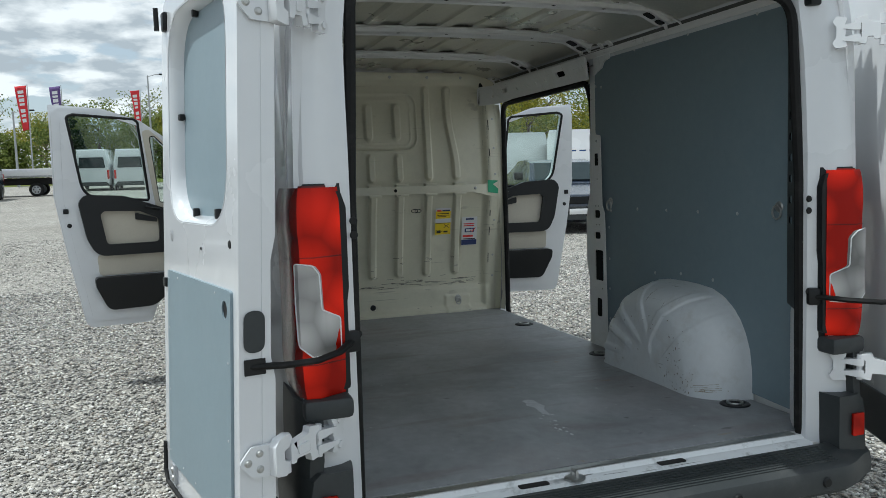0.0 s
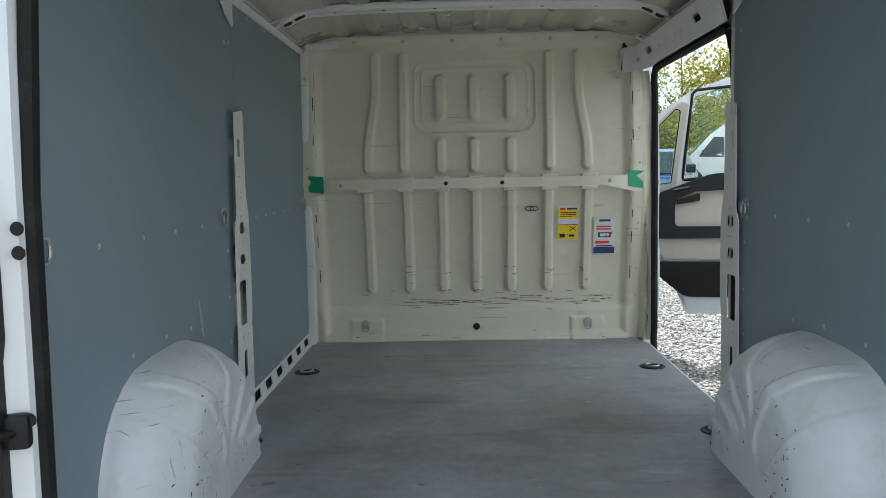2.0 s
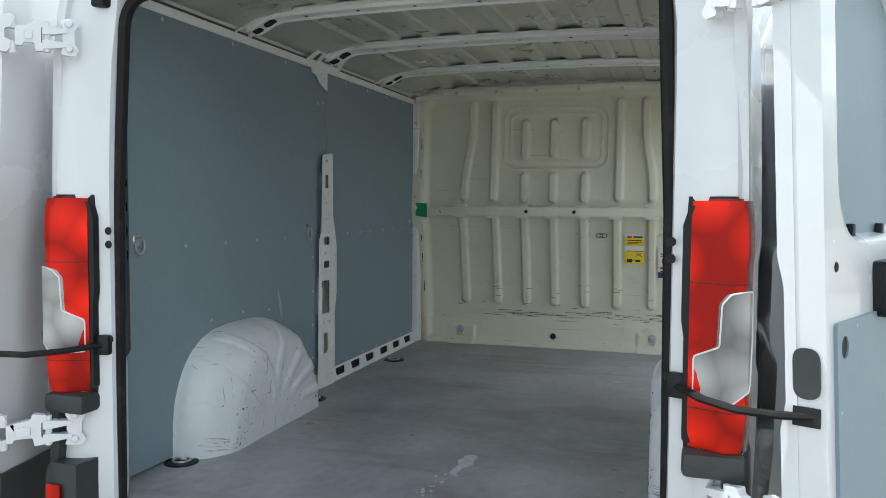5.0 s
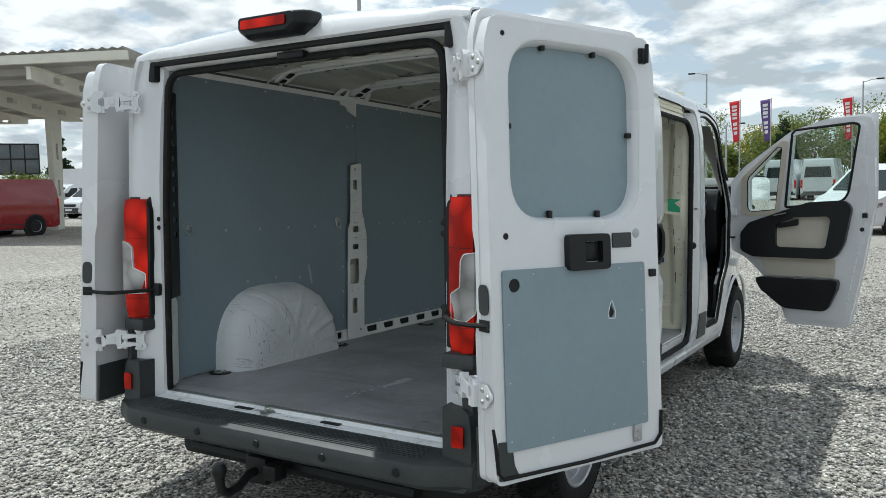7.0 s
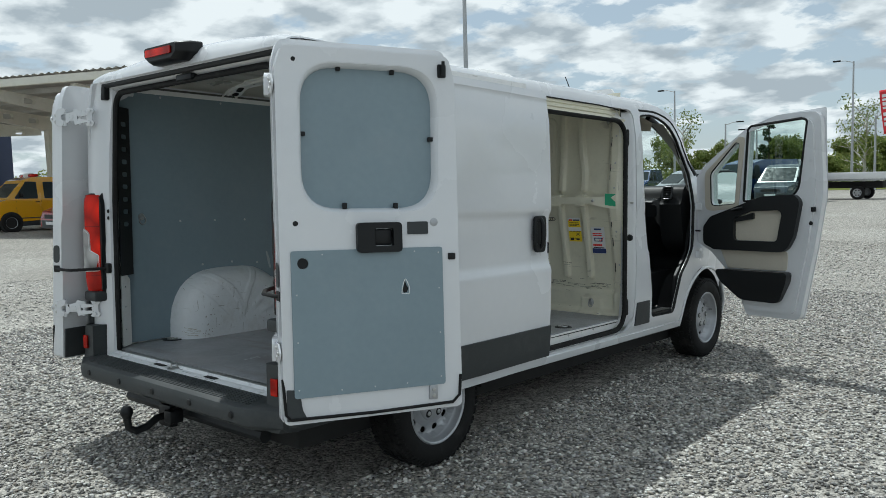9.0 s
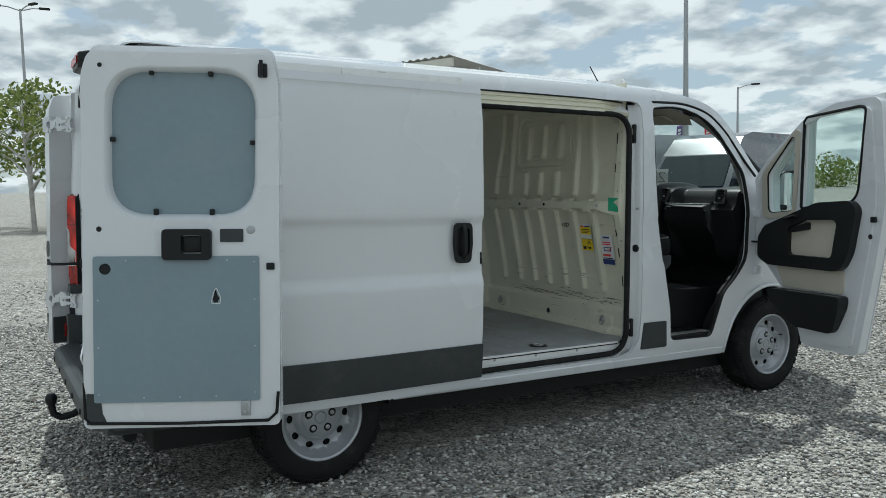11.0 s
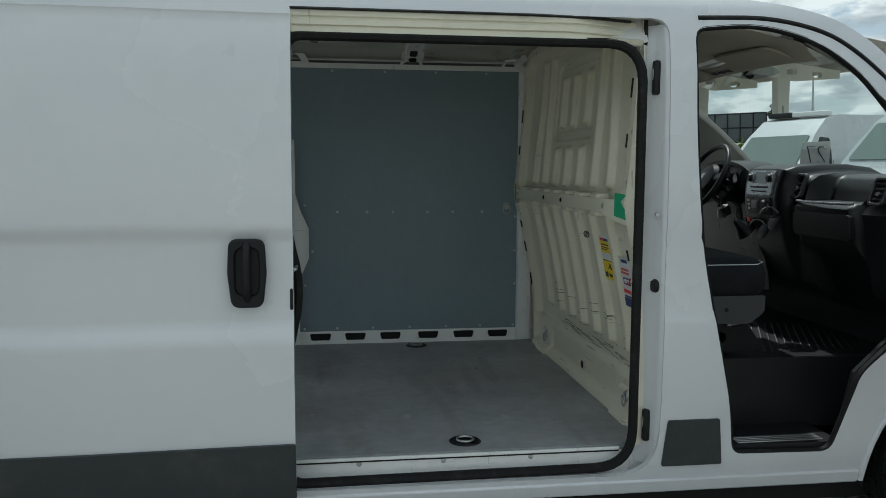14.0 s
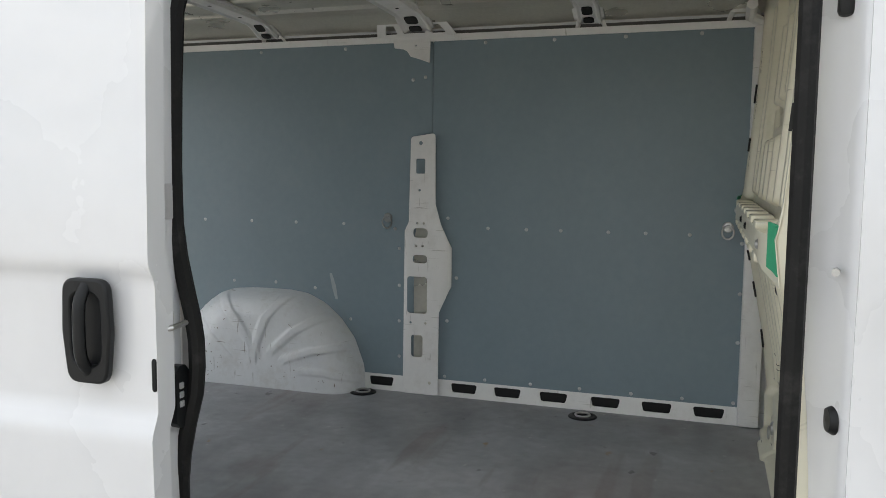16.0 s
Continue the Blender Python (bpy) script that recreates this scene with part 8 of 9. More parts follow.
def stones(n=265000):
    """Small flat pebbles lying on the yard round the van, each an uneven eight-sided lump."""
    rng = np.random.default_rng(7)
    x = rng.uniform(-5.5, 7.5, n); y = rng.uniform(-2.2, 9.0, n)
    far = rng.random(n) < 0.30
    x[far], y[far] = rng.uniform(-11, 13, far.sum()), rng.uniform(-2.2, 17, far.sum())
    near = ~((np.abs(x) < 0.80) & (y > 0.3) & (y < 4.2))
    x, y = x[near], y[near]
    n = len(x)
    size = 0.0068 + 0.0075 * rng.random(n) ** 1.8
    base = np.array([(1, 0, 0), (0, 1, 0), (-1, 0, 0), (0, -1, 0), (0, 0, 1), (0, 0, -1)], float)
    tri = np.array([(0, 1, 4), (1, 2, 4), (2, 3, 4), (3, 0, 4), (1, 0, 5), (2, 1, 5), (3, 2, 5), (0, 3, 5)])
    v = base[None] * rng.uniform(0.86, 1.14, (n, 6, 1)) + rng.normal(0, 0.10, (n, 6, 3))
    v = v * np.stack([rng.uniform(1.2, 2.0, n), rng.uniform(0.8, 1.2, n), rng.uniform(0.50, 0.85, n)], -1)[:, None, :]
    a = rng.uniform(0, math.tau, n)
    t = rng.normal(0, 0.35, n)
    ca, sa, ct, st = np.cos(a)[:, None], np.sin(a)[:, None], np.cos(t)[:, None], np.sin(t)[:, None]
    vx, vy, vz = v[..., 0], v[..., 1] * ct - v[..., 2] * st, v[..., 1] * st + v[..., 2] * ct
    v = np.stack([vx * ca - vy * sa, vx * sa + vy * ca, vz], -1) * size[:, None, None]
    v[..., 0] += x[:, None]; v[..., 1] += y[:, None]; v[..., 2] += (size * rng.uniform(0.15, 0.75, n) + np.array([rise(a_, b_) for a_, b_ in zip(x, y)]))[:, None]
    f = (tri[None] + (np.arange(n) * 6)[:, None, None]).reshape(-1, 3)
    me = bpy.data.meshes.new("gravel_stones")
    me.vertices.add(n * 6); me.vertices.foreach_set("co", v.reshape(-1))
    me.loops.add(len(f) * 3); me.loops.foreach_set("vertex_index", f.reshape(-1).astype(np.int32))
    me.polygons.add(len(f)); me.polygons.foreach_set("loop_start", np.arange(0, len(f) * 3, 3, dtype=np.int32))
    me.polygons.foreach_set("use_smooth", np.ones(len(f), dtype=bool))
    me.update(calc_edges=True)
    me.materials.append(STONE)
    return tagged(new("gravel_stones", me), "loose rounded grey and brown pebbles on the yard", "gravel", kind="stuff")


stones()
# ---- the yard round the van ----
def paint(name, col):
    return surface(name, col, 0.25, vary=0.03, scale=1.5, coat=0.7, dirt=tuple(c * 0.6 + 0.1 for c in col), dirt_amount=0.15)


P_WHITE = WHITE
P_RED = paint("red car paint", (0.26, 0.010, 0.014))
P_YELLOW = paint("yellow truck paint", (0.72, 0.36, 0.01))
P_BLUE = paint("blue car paint", (0.015, 0.05, 0.16))
P_DARK = paint("dark blue car paint", (0.020, 0.028, 0.045))
P_SILVER = paint("silver grey paint", (0.42, 0.44, 0.45))
P_SLATE = paint("slate car paint", (0.03, 0.048, 0.065))
P_GREEN = paint("green van paint", (0.02, 0.22, 0.09))
PANE = surface("dark car glass", (0.030, 0.040, 0.043), 0.12, vary=0.1, spec=0.12)
# paler than PANE: sky reflected in the sloping screens is put into the base colour
SCREEN = surface("pale green windscreen", (0.16, 0.205, 0.19), 0.06, vary=0.06, scale=1.5, spec=0.5)
STEELWHITE = surface("cream painted steel", (0.70, 0.68, 0.60), 0.5, vary=0.05, scale=2, dirt=(0.45, 0.42, 0.36), dirt_amount=0.4)
ROOFSHEET = surface("weathered roof sheet", (0.52, 0.51, 0.48), 0.6, vary=0.12, scale=1.5)
MAST = surface("galvanised mast", (0.40, 0.41, 0.42), 0.45, metal=0.5, vary=0.08)
FLAGRED = surface("red flag cloth", (0.62, 0.03, 0.04), 0.8, vary=0.08, scale=4)
FLAGPURPLE = surface("purple flag cloth", (0.12, 0.07, 0.22), 0.8, vary=0.08, scale=4)
BARK = surface("tree bark", (0.13, 0.105, 0.08), 0.9, vary=0.3, scale=6, bump=0.5, bump_scale=40)
BIRCH = surface("pale birch bark", (0.45, 0.43, 0.40), 0.85, vary=0.35, scale=4)
LEAF = leaf_material("spring leaves", (0.09, 0.14, 0.035), (0.30, 0.33, 0.10))
LEAF_Y = leaf_material("yellow-green leaves", (0.16, 0.17, 0.02), (0.42, 0.40, 0.07))
LEAF_D = leaf_material("dark needles", (0.015, 0.035, 0.018), (0.05, 0.085, 0.035))


def car_wheel(owner, x, y, r, side, w=0.20):
    wh = part("wheel", lathe([(r * 0.62, w / 2), (r * 0.9, w / 2), (r, w * 0.35), (r, -w * 0.35), (r * 0.9, -w / 2), (r * 0.62, -w / 2)], (side, 0, 0), (x, y, r), 28), TYRE, owner)
    bm = lathe([(r * 0.64, w * 0.46), (r * 0.60, w * 0.40), (r * 0.52, w * 0.25), (r * 0.25, w * 0.32), (0.0, w * 0.36)], (side, 0, 0), (x, y, r), 24)
    part("rim", bm, STEEL, wh)
    for i in range(6):
        a = i * math.tau / 6
        part("rim_hole", lathe([(0.0, w * 0.34), (r * 0.10, w * 0.325)], (side, 0, 0), (x, y + r * 0.40 * math.cos(a), r + r * 0.40 * math.sin(a)), 8), DARK, wh)


def vehicle(name, m, label, category, paint_mat, prof, width, wheels, r, windows, front, rear, tumble=0.10, dark_low=None, lamps=True, group="", screen=None):
    """A parked road vehicle from its side profile (y from nose 0 backwards, z up), panes laid into the sides, lamps and wheels."""
    v = empty(name, m, label, category, group)
    hw = width / 2
    top = max(p[1] for p in prof)
    belt = 0.52 * top
    L = max(p[0] for p in prof)
    def side_x(y, z):
        x = hw - tumble * smooth(belt, top, z) - 0.05 * smooth(0.35, 0.2, z)
        x -= 0.16 * smooth(0.55, 0.0, y) ** 2 + 0.06 * smooth(L - 0.25, L, y)
        return x
    cuts_y = [0.1, 0.25, 0.4, 0.55, 0.8, L - 0.25, L - 0.1]
    body = sheet(rounded(prof, 0.09, 4), [], lambda y, z, w: ((1 - 2 * w) * side_x(y, z), y, z), cuts_u=cuts_y, cuts_v=[0.35, belt, belt * 1.25, belt * 1.5, belt * 1.75])
    b = part("body", body, paint_mat, v, bevel=0.035, seg=3)
    for k, poly in enumerate(windows):
        for s in (-1, 1):
            part("side_window", sheet(rounded(poly, 0.04, 3), [], lambda y, z, w, s=s: (s * (side_x(y, z) + 0.004 - 0.02 * w), y, z), cuts_v=[belt * 1.25, belt * 1.5]), PANE, v)
    def cross_panel(nm, p0, p1, mat, frac0, frac1, lift=0.012):
        (y0, z0), (y1, z1) = p0, p1
        n = Vector((0, -(z1 - z0), y1 - y0)).normalized()
        if (p0 in (rear,)):
            n = n
        def fm(u, t, w):
            y, z = y0 + (y1 - y0) * t, z0 + (z1 - z0) * t
            sgn = -1 if n.y * (y0 - L / 2) < 0 else 1
            off = n * sgn * (lift - 0.03 * w)
            return (u * (side_x(y, z) * (frac0 + (frac1 - frac0) * t)), y + off.y, z + off.z)
        return part(nm, sheet(rounded([(-1, 0.04), (1, 0.04), (1, 0.96), (-1, 0.96)], 0.05, 3), [], fm), mat, v)
    cross_panel("windscreen", front[0], front[1], screen or PANE, 0.86, 0.88)
    if rear:
        cross_panel("rear_window", rear[0], rear[1], PANE, 0.80, 0.80)
    if dark_low:
        for s in (-1, 1):
            part("sill_trim", sheet(rounded([(0.9, 0.22), (L - 0.8, 0.22), (L - 0.8, dark_low), (0.9, dark_low)], 0.03, 2), [], lambda y, z, w, s=s: (s * (side_x(y, z) + 0.006 - 0.02 * w), y, z)), BUMPER, v)
    part("front_bumper", sheet(rrect(0, 0.42, 2 * hw - 0.36, 0.26, 0.06), [], lambda u, z, w: (u, -0.03 + 0.10 * abs(u / hw) ** 3 + 0.06 * w, z), cuts_u=(-0.5, -0.25, 0, 0.25, 0.5)), BUMPER, v)
    part("grille", sheet(rrect(0, 0.68, hw * 1.0, 0.14, 0.03), [], lambda u, z, w: (u, 0.005 + 0.08 * abs(u / hw) ** 3 + 0.05 * w, z), cuts_u=(-0.3, 0, 0.3)), BLACK, v)
    part("number_plate", box(-0.26, 0.26, -0.05, -0.035, 0.40, 0.51, 0.004), PAPER, v)
    part("rear_bumper", sheet(rrect(0, 0.42, 2 * hw - 0.16, 0.24, 0.05), [], lambda u, z, w: (u, L + 0.035 - 0.06 * abs(u / hw) ** 3 - 0.06 * w, z), cuts_u=(-0.5, 0, 0.5)), BUMPER, v)
    for s in (-1, 1):
        part("headlamp", sheet(rounded([(0.0, 0.66), (0.30, 0.72), (0.34, 0.84), (0.06, 0.80)], 0.03, 3), [], lambda y, z, w, s=s: (s * (side_x(y + 0.12, z) + 0.006 - 0.03 * w), y + 0.10, z), cuts_u=(0.1, 0.2)), CLEAR, v)
        part("tail_lamp", box(*sorted((s * (hw - 0.17), s * (hw - 0.04))), L - 0.05, L + 0.008, 0.72, 1.05 if top < 1.8 else 1.25, 0.02), RED, v)
        part("door_mirror", box(*sorted((s * (hw - 0.02), s * (hw + 0.18))), front[0][0] + 0.42, front[0][0] + 0.54, front[0][1] + 0.02, front[0][1] + 0.20, 0.04, 2), BLACK, v)
        for y in wheels:
            # dark arch, then the wheel
            part("wheel_arch", lathe([(0.0, 0.0), (r + 0.07, 0.0), (r + 0.07, -0.1)], (s, 0, 0), (s * (hw + 0.004), y, r), 28), DARK, v)
            car_wheel(v, s * (hw - 0.07), y, r, s)
        # door gaps and handle
        for y in (front[0][0] + 0.30, front[0][0] + 1.25):
            part("door_gap", sheet([(y, 0.42), (y + 0.010, 0.42), (y + 0.010, belt * 1.1), (y, belt * 1.1)], [], lambda yy, z, w, s=s: (s * (side_x(yy, z) + 0.003 - 0.01 * w), yy, z)), DARK, v)
        part("door_handle", box(*sorted((s * (hw - 0.01), s * (hw + 0.03))), front[0][0] + 1.02, front[0][0] + 1.18, belt * 1.02, belt * 1.02 + 0.035, 0.01), BLACK, v)
    return v


def panel_van_far(m, label, mat, L=5.0, H=1.95, W=1.95, side_glass=True, group="parked vans"):
    prof = [(0.0, 0.30), (0.02, 0.62), (0.12, 0.86), (0.75, 1.06), (1.55, H - 0.16), (1.95, H - 0.03), (2.6, H), (L - 0.12, H - 0.02), (L, H - 0.35), (L, 0.32), (L - 0.2, 0.26), (0.2, 0.24)]
    win = [[(1.20, 1.10), (2.10, 1.08), (2.10, H - 0.22), (1.72, H - 0.24)]]
    if side_glass:
        win.append([(2.22, 1.10), (3.10, 1.10), (3.10, H - 0.24), (2.22, H - 0.22)])
    return vehicle("parked_van", m, label, "van", mat, prof, W, (0.92, L - 0.95), 0.33, win, ((0.80, 1.12), (1.50, H - 0.17)), ((L + 0.0, 1.15), (L, H - 0.40)), 0.14, 0.42, group=group)


def big_van(m, label, mat, L=5.9, H=2.55, W=2.0, group="parked vans", screen=None):
    prof = [(0.0, 0.34), (0.02, 0.75), (0.15, 1.00), (0.80, 1.22), (1.55, 2.05), (2.0, H - 0.10), (2.5, H), (L - 0.08, H), (L, H - 0.4), (L, 0.40), (L - 0.2, 0.34), (0.2, 0.30)]
    win = [[(1.15, 1.25), (2.05, 1.22), (2.05, 1.95), (1.70, 1.98)]]
    return vehicle("parked_van", m, label, "van", mat, prof, W, (0.95, L - 1.15), 0.35, win, ((0.86, 1.31), (1.53, 2.05)), ((L, 1.35), (L, 2.05)), 0.16, 0.50, group=group, screen=screen)


def car(m, label, mat, L=4.4, H=1.50, W=1.82, group="parked cars"):
    prof = [(0.0, 0.30), (0.02, 0.60), (0.12, 0.78), (1.05, 0.98), (1.85, H - 0.06), (2.35, H), (3.3, H - 0.04), (L - 0.35, H - 0.35), (L - 0.05, 0.95), (L, 0.45), (L - 0.15, 0.25), (0.2, 0.22)]
    win = [[(1.45, 1.00), (2.45, 0.98), (2.45, H - 0.10), (1.98, H - 0.12)], [(2.55, 0.98), (3.55, 1.00), (3.30, H - 0.14), (2.55, H - 0.10)]]
    return vehicle("parked_car", m, label, "car", mat, prof, W, (0.85, L - 0.85), 0.32, win, ((1.10, 1.035), (1.80, H - 0.065)), ((L - 0.10, 1.02), (L - 0.36, H - 0.36)), 0.22, 0.34, group=group)


# beside the canopy, noses towards -y
panel_van_far(pose(-24.55, 9.6, 0, 0, 0, 1), "red panel van parked beside the canopy", P_RED, 4.95, 1.93, 1.92, False)
yv = vehicle("crew_truck", pose(-30.5, 9.2, 0, 0, 0, -1), "yellow crew cab truck with roof beacons", "truck", P_YELLOW, [(0.0, 0.40), (0.02, 0.80), (0.12, 1.05), (0.85, 1.25), (1.55, 2.02), (1.9, 2.14), (3.6, 2.14), (3.72, 2.0), (3.72, 1.05), (6.2, 1.05), (6.2, 0.55), (0.2, 0.36)], 2.0, (1.0, 4.9), 0.36, [[(1.15, 1.30), (2.05, 1.28), (2.05, 1.95), (1.65, 1.97)], [(2.3, 1.28), (3.3, 1.28), (3.3, 1.92), (2.3, 1.95)]], ((0.92, 1.32), (1.55, 2.0)), ((3.74, 1.3), (3.74, 1.9)), 0.14, 0.55)
part("light_bar", box(-0.7, 0.7, 2.0, 2.25, 2.15, 2.27, 0.05), RED, yv, "red beacon bar")
part("light_bar_middle", box(-0.25, 0.25, 1.99, 2.26, 2.14, 2.30, 0.03), PAPER, yv)
part("striped_board", box(-0.95, 0.95, 3.9, 3.96, 1.2, 2.2, 0.01), LABELRED, yv)
# white vans and minibus under the canopy edge
for x, y, r, fn, lb in ((-35.9, 23.1, 4, panel_van_far, "white compact van among parked vehicles"), (-33.2, 24.0, 4, panel_van_far, "white compact van beside the canopy"), (-39.4, 23.4, 4, panel_van_far, "white compact van in the row")):
    fn(pose(x, y, 0, 0, 0, r), lb, P_WHITE, 4.5, 1.82, 1.85)
big_van(pose(-51.0, 30.5, 0, 0, 0, -62), "white high-roof minibus behind the small vans", P_WHITE, 6.5, 2.9, 2.1)
# behind the van's nose: grey and white vans
big_van(pose(-10.63, 11.75, 0, 0, 0, 10.5) @ Matrix.Scale(1.08, 4), "silver van with pale green windscreen", P_SILVER, 5.9, 2.45, 2.0, screen=SCREEN)
big_van(pose(-7.75, 12.3, 0, 0, 0, 16), "dark navy high-roof van beside the silver one", P_DARK, 5.4, 2.55, 2.0)
panel_van_far(pose(-10.0, 37.8, 0, 0, 0, -2), "slate blue van facing the yard", P_SLATE, 4.9, 1.97, 1.9)
big_van(pose(-12.7, 38.2, 0, 0, 0, -16), "blue high-roof van facing the yard", P_BLUE, 5.6, 2.25, 2.0)
panel_van_far(pose(-15.4, 36.5, 0, 0, 0, -30), "silver people carrier in the row", P_SILVER, 4.7, 1.8, 1.85)
wb_ = big_van(pose(-13.7, 11.13, 0, 0, 0, 23.2), "white van with roof beacon bar", P_WHITE, 5.9, 2.5, 2.0, screen=SCREEN)
part("beacon_bar", box(-0.75, 0.75, 2.1, 2.4, 2.48, 2.60, 0.04), PAPER, wb_, "white and black beacon bar")
part("beacon_end", box(-0.78, -0.1, 2.08, 2.42, 2.48, 2.605, 0.04), BLACK, wb_)
# row ahead, seen past the open cab doors
car(pose(3.2, 14.4, 0, 0, 0, -22), "bright blue hatchback in the row ahead", P_BLUE, 4.3, 1.56)
panel_van_far(pose(0.35, 20.7, 0, 0, 0, -32), "white people carrier with sloping bonnet", P_WHITE, 4.9, 1.85, 1.9)
car(pose(6.55, 12.1, 0, 0, 0, -14), "dark blue estate car in the row ahead", P_DARK, 4.5, 1.48)
car(pose(9.9, 10.9, 0, 0, 0, -12), "slate grey car in the row ahead", P_SLATE, 4.4, 1.46)
car(pose(4.6, 19.5, 0, 0, 0, -14), "red hatchback further back", P_RED, 4.2, 1.5)
epi = big_van(pose(18.7, 24.6, 0, 0, 0, 62), "white van with blue lettering on its side", P_WHITE, 6.0, 2.55, 2.0)
for y0, y1, z0, z1 in ((4.12, 4.36, 1.53, 1.75), (4.48, 4.74, 1.53, 1.75), (4.86, 5.16, 1.53, 1.75), (3.9, 5.2, 1.40, 1.45)):
    for s in (-1, 1):
        part("blue_mark", box(*sorted((s * 0.93, s * 0.965)), y0, y1, z0, z1, 0.004), P_BLUE, epi)
big_van(pose(8.0, 30.2, 0, 0, 0, -108), "white van behind the row of cars", P_WHITE, 6.0, 2.5, 2.0)
# far vans seen from behind, and the flat truck
for x, y, r, lb in ((-5.5, 56.0, 178, "white high-roof van seen from behind"), (-3.3, 55.6, 179, "white high-roof van seen from behind")):
    big_van(pose(x, y - 5.5, 0, 0, 0, r) @ Matrix.Translation((0, -5.9, 0)), lb, P_WHITE, 5.9, 2.5, 2.0)
tk = vehicle("flatbed_truck", pose(-13.0, 45.5, 0, 0, 0, -92), "white flatbed truck with dark rear cab window", "truck", P_WHITE, [(0.0, 0.45), (0.02, 0.9), (0.15, 1.1), (0.8, 1.3), (1.5, 2.1), (1.9, 2.25), (2.3, 2.25), (2.35, 0.9), (2.4, 0.6), (0.2, 0.4)], 2.0, (1.0,), 0.36, [[(1.15, 1.35), (2.1, 1.33), (2.1, 2.0), (1.65, 2.02)]], ((0.9, 1.36), (1.5, 2.08)), ((2.36, 1.2), (2.34, 2.1)), 0.14)
part("flat_bed", box(-1.05, 1.05, 2.5, 6.6, 1.0, 1.12, 0.02), MAST, tk, "flat load bed")
for s in (-1, 1):
    part("drop_side", box(*sorted((s * 1.05, s * 1.02)), 2.5, 6.6, 1.05, 1.45, 0.01), PAPER, tk)
    car_wheel(tk, s * 0.85, 5.3, 0.36, s)
part("chassis", box(-0.45, 0.45, 2.3, 6.4, 0.6, 0.95, 0.02), DARK, tk)
car(pose(-21.0, 55.0, 0, 0, 0, 8), "slate grey pickup facing the yard", P_SLATE, 4.8, 1.75, 1.9)
panel_van_far(pose(-26.0, 62.0, 0, 0, 0, 10), "green van facing the yard", P_GREEN, 4.7, 1.9, 1.9)
panel_van_far(pose(-31.0, 64.0, 0, 0, 0, 8), "blue van facing the yard", P_BLUE, 5.0, 2.1, 1.95)
panel_van_far(pose(-17.0, 60.0, 0, 0, 0, 4), "white van in the far row", P_WHITE, 5.0, 2.0, 1.95)
# white van with an open door off the van's left side
ov = big_van(pose(-27.0, -2.2, 0, 0, 0, 172), "white van with its black-trimmed door open", P_WHITE, 5.6, 2.4, 2.0)
part("open_door", sheet(rounded([(0, 0.6), (0.9, 0.6), (0.95, 2.0), (0.5, 2.0), (0.0, 1.4)], 0.08, 3), [rounded([(0.15, 1.35), (0.85, 1.35), (0.88, 1.9), (0.55, 1.9)], 0.05, 3)], lambda u, v, w: (1.0 + u, 1.4 + 0.06 * w, v)), BLACK, ov, "open door with black trim")


# ---- canopy ----
def canopy():
    a1, a2 = Vector((-0.927, -0.375, 0)), Vector((-0.375, 0.927, 0))
    m = Matrix(((a2.x, a1.x, 0, -17.5), (a2.y, a1.y, 0, 12.9), (0, 0, 1, 0), (0, 0, 0, 1)))
    c = empty("canopy", m, "open steel canopy with slotted cream beams", "canopy")
    D, Wd = 10.0, 24.0
    roof = bmesh.new()
    n = 150
    rows = []
    for i in range(n + 1):
        y = Wd * i / n
        z = 5.62 + 0.03 * (1 if (i % 2) else -1)
        rows.append([roof.verts.new((x, y, z - 0.07 * x)) for x in (0.0, D * 0.5, D)])
    for a, b in zip(rows, rows[1:]):
        for k in range(2):
            roof.faces.new((a[k], a[k + 1], b[k + 1], b[k]))
    rs = part("roof_sheet", roof, ROOFSHEET, c, "grey corrugated roof sheets", angle=0)
    part("edge_beam", box(0.05, 0.20, 0.1, Wd - 0.1, 5.28, 5.55, 0.01), STEELWHITE, c)
    part("edge_beam", box(D - 0.2, D - 0.05, 0.1, Wd - 0.1, 4.58, 4.84, 0.01), STEELWHITE, c)
    for x in np.arange(1.6, D - 0.5, 1.5):
        part("purlin", box(x, x + 0.10, 0.1, Wd - 0.1, 5.30 - 0.07 * x, 5.50 - 0.07 * x, 0.005), ROOFSHEET, c)
    for y in (3.3, 6.95, 10.4, 14.3, 18.2, 22.0):
        prof = [(0.25, 5.22), (D - 0.3, 4.62), (D - 0.3, 4.36), (7.4, 4.20), (5.9, 4.28), (0.25, 4.85)]
        holes = [rounded([(x - 0.28, z - 0.11), (x + 0.20, z - 0.11), (x + 0.28, z), (x + 0.20, z + 0.11), (x - 0.28, z + 0.11)], 0.03, 2) for x, z in ((1.6, 4.94), (2.9, 4.84), (4.2, 4.74), (5.5, 4.64), (7.0, 4.52), (8.4, 4.46))]
        bm = part("slotted_beam", sheet(prof, holes, lambda u, v, w, y=y: (u, y + 0.16 * w, v)), STEELWHITE, c, "cream slotted cross beam")
        part("beam_flange", sheet([(0.25, y - 0.07), (D - 0.3, y - 0.07), (D - 0.3, y + 0.23), (0.25, y + 0.23)], [], lambda u, v, w: (u, v, 5.235 - 0.0635 * (u - 0.25) - 0.03 * w)), STEELWHITE, bm)
        pst = part("post", sheet([(6.28, 0.0), (6.68, 0.0), (6.85, 4.26), (6.2, 4.26)], [rrect(6.5, z, 0.12, 0.62, 0.05, 3) for z in (1.6, 3.0)], lambda u, v, w, y=y: (u, y - 0.04 + 0.24 * w, v)), STEELWHITE, c, "tapered cream canopy post")
    return c


canopy()
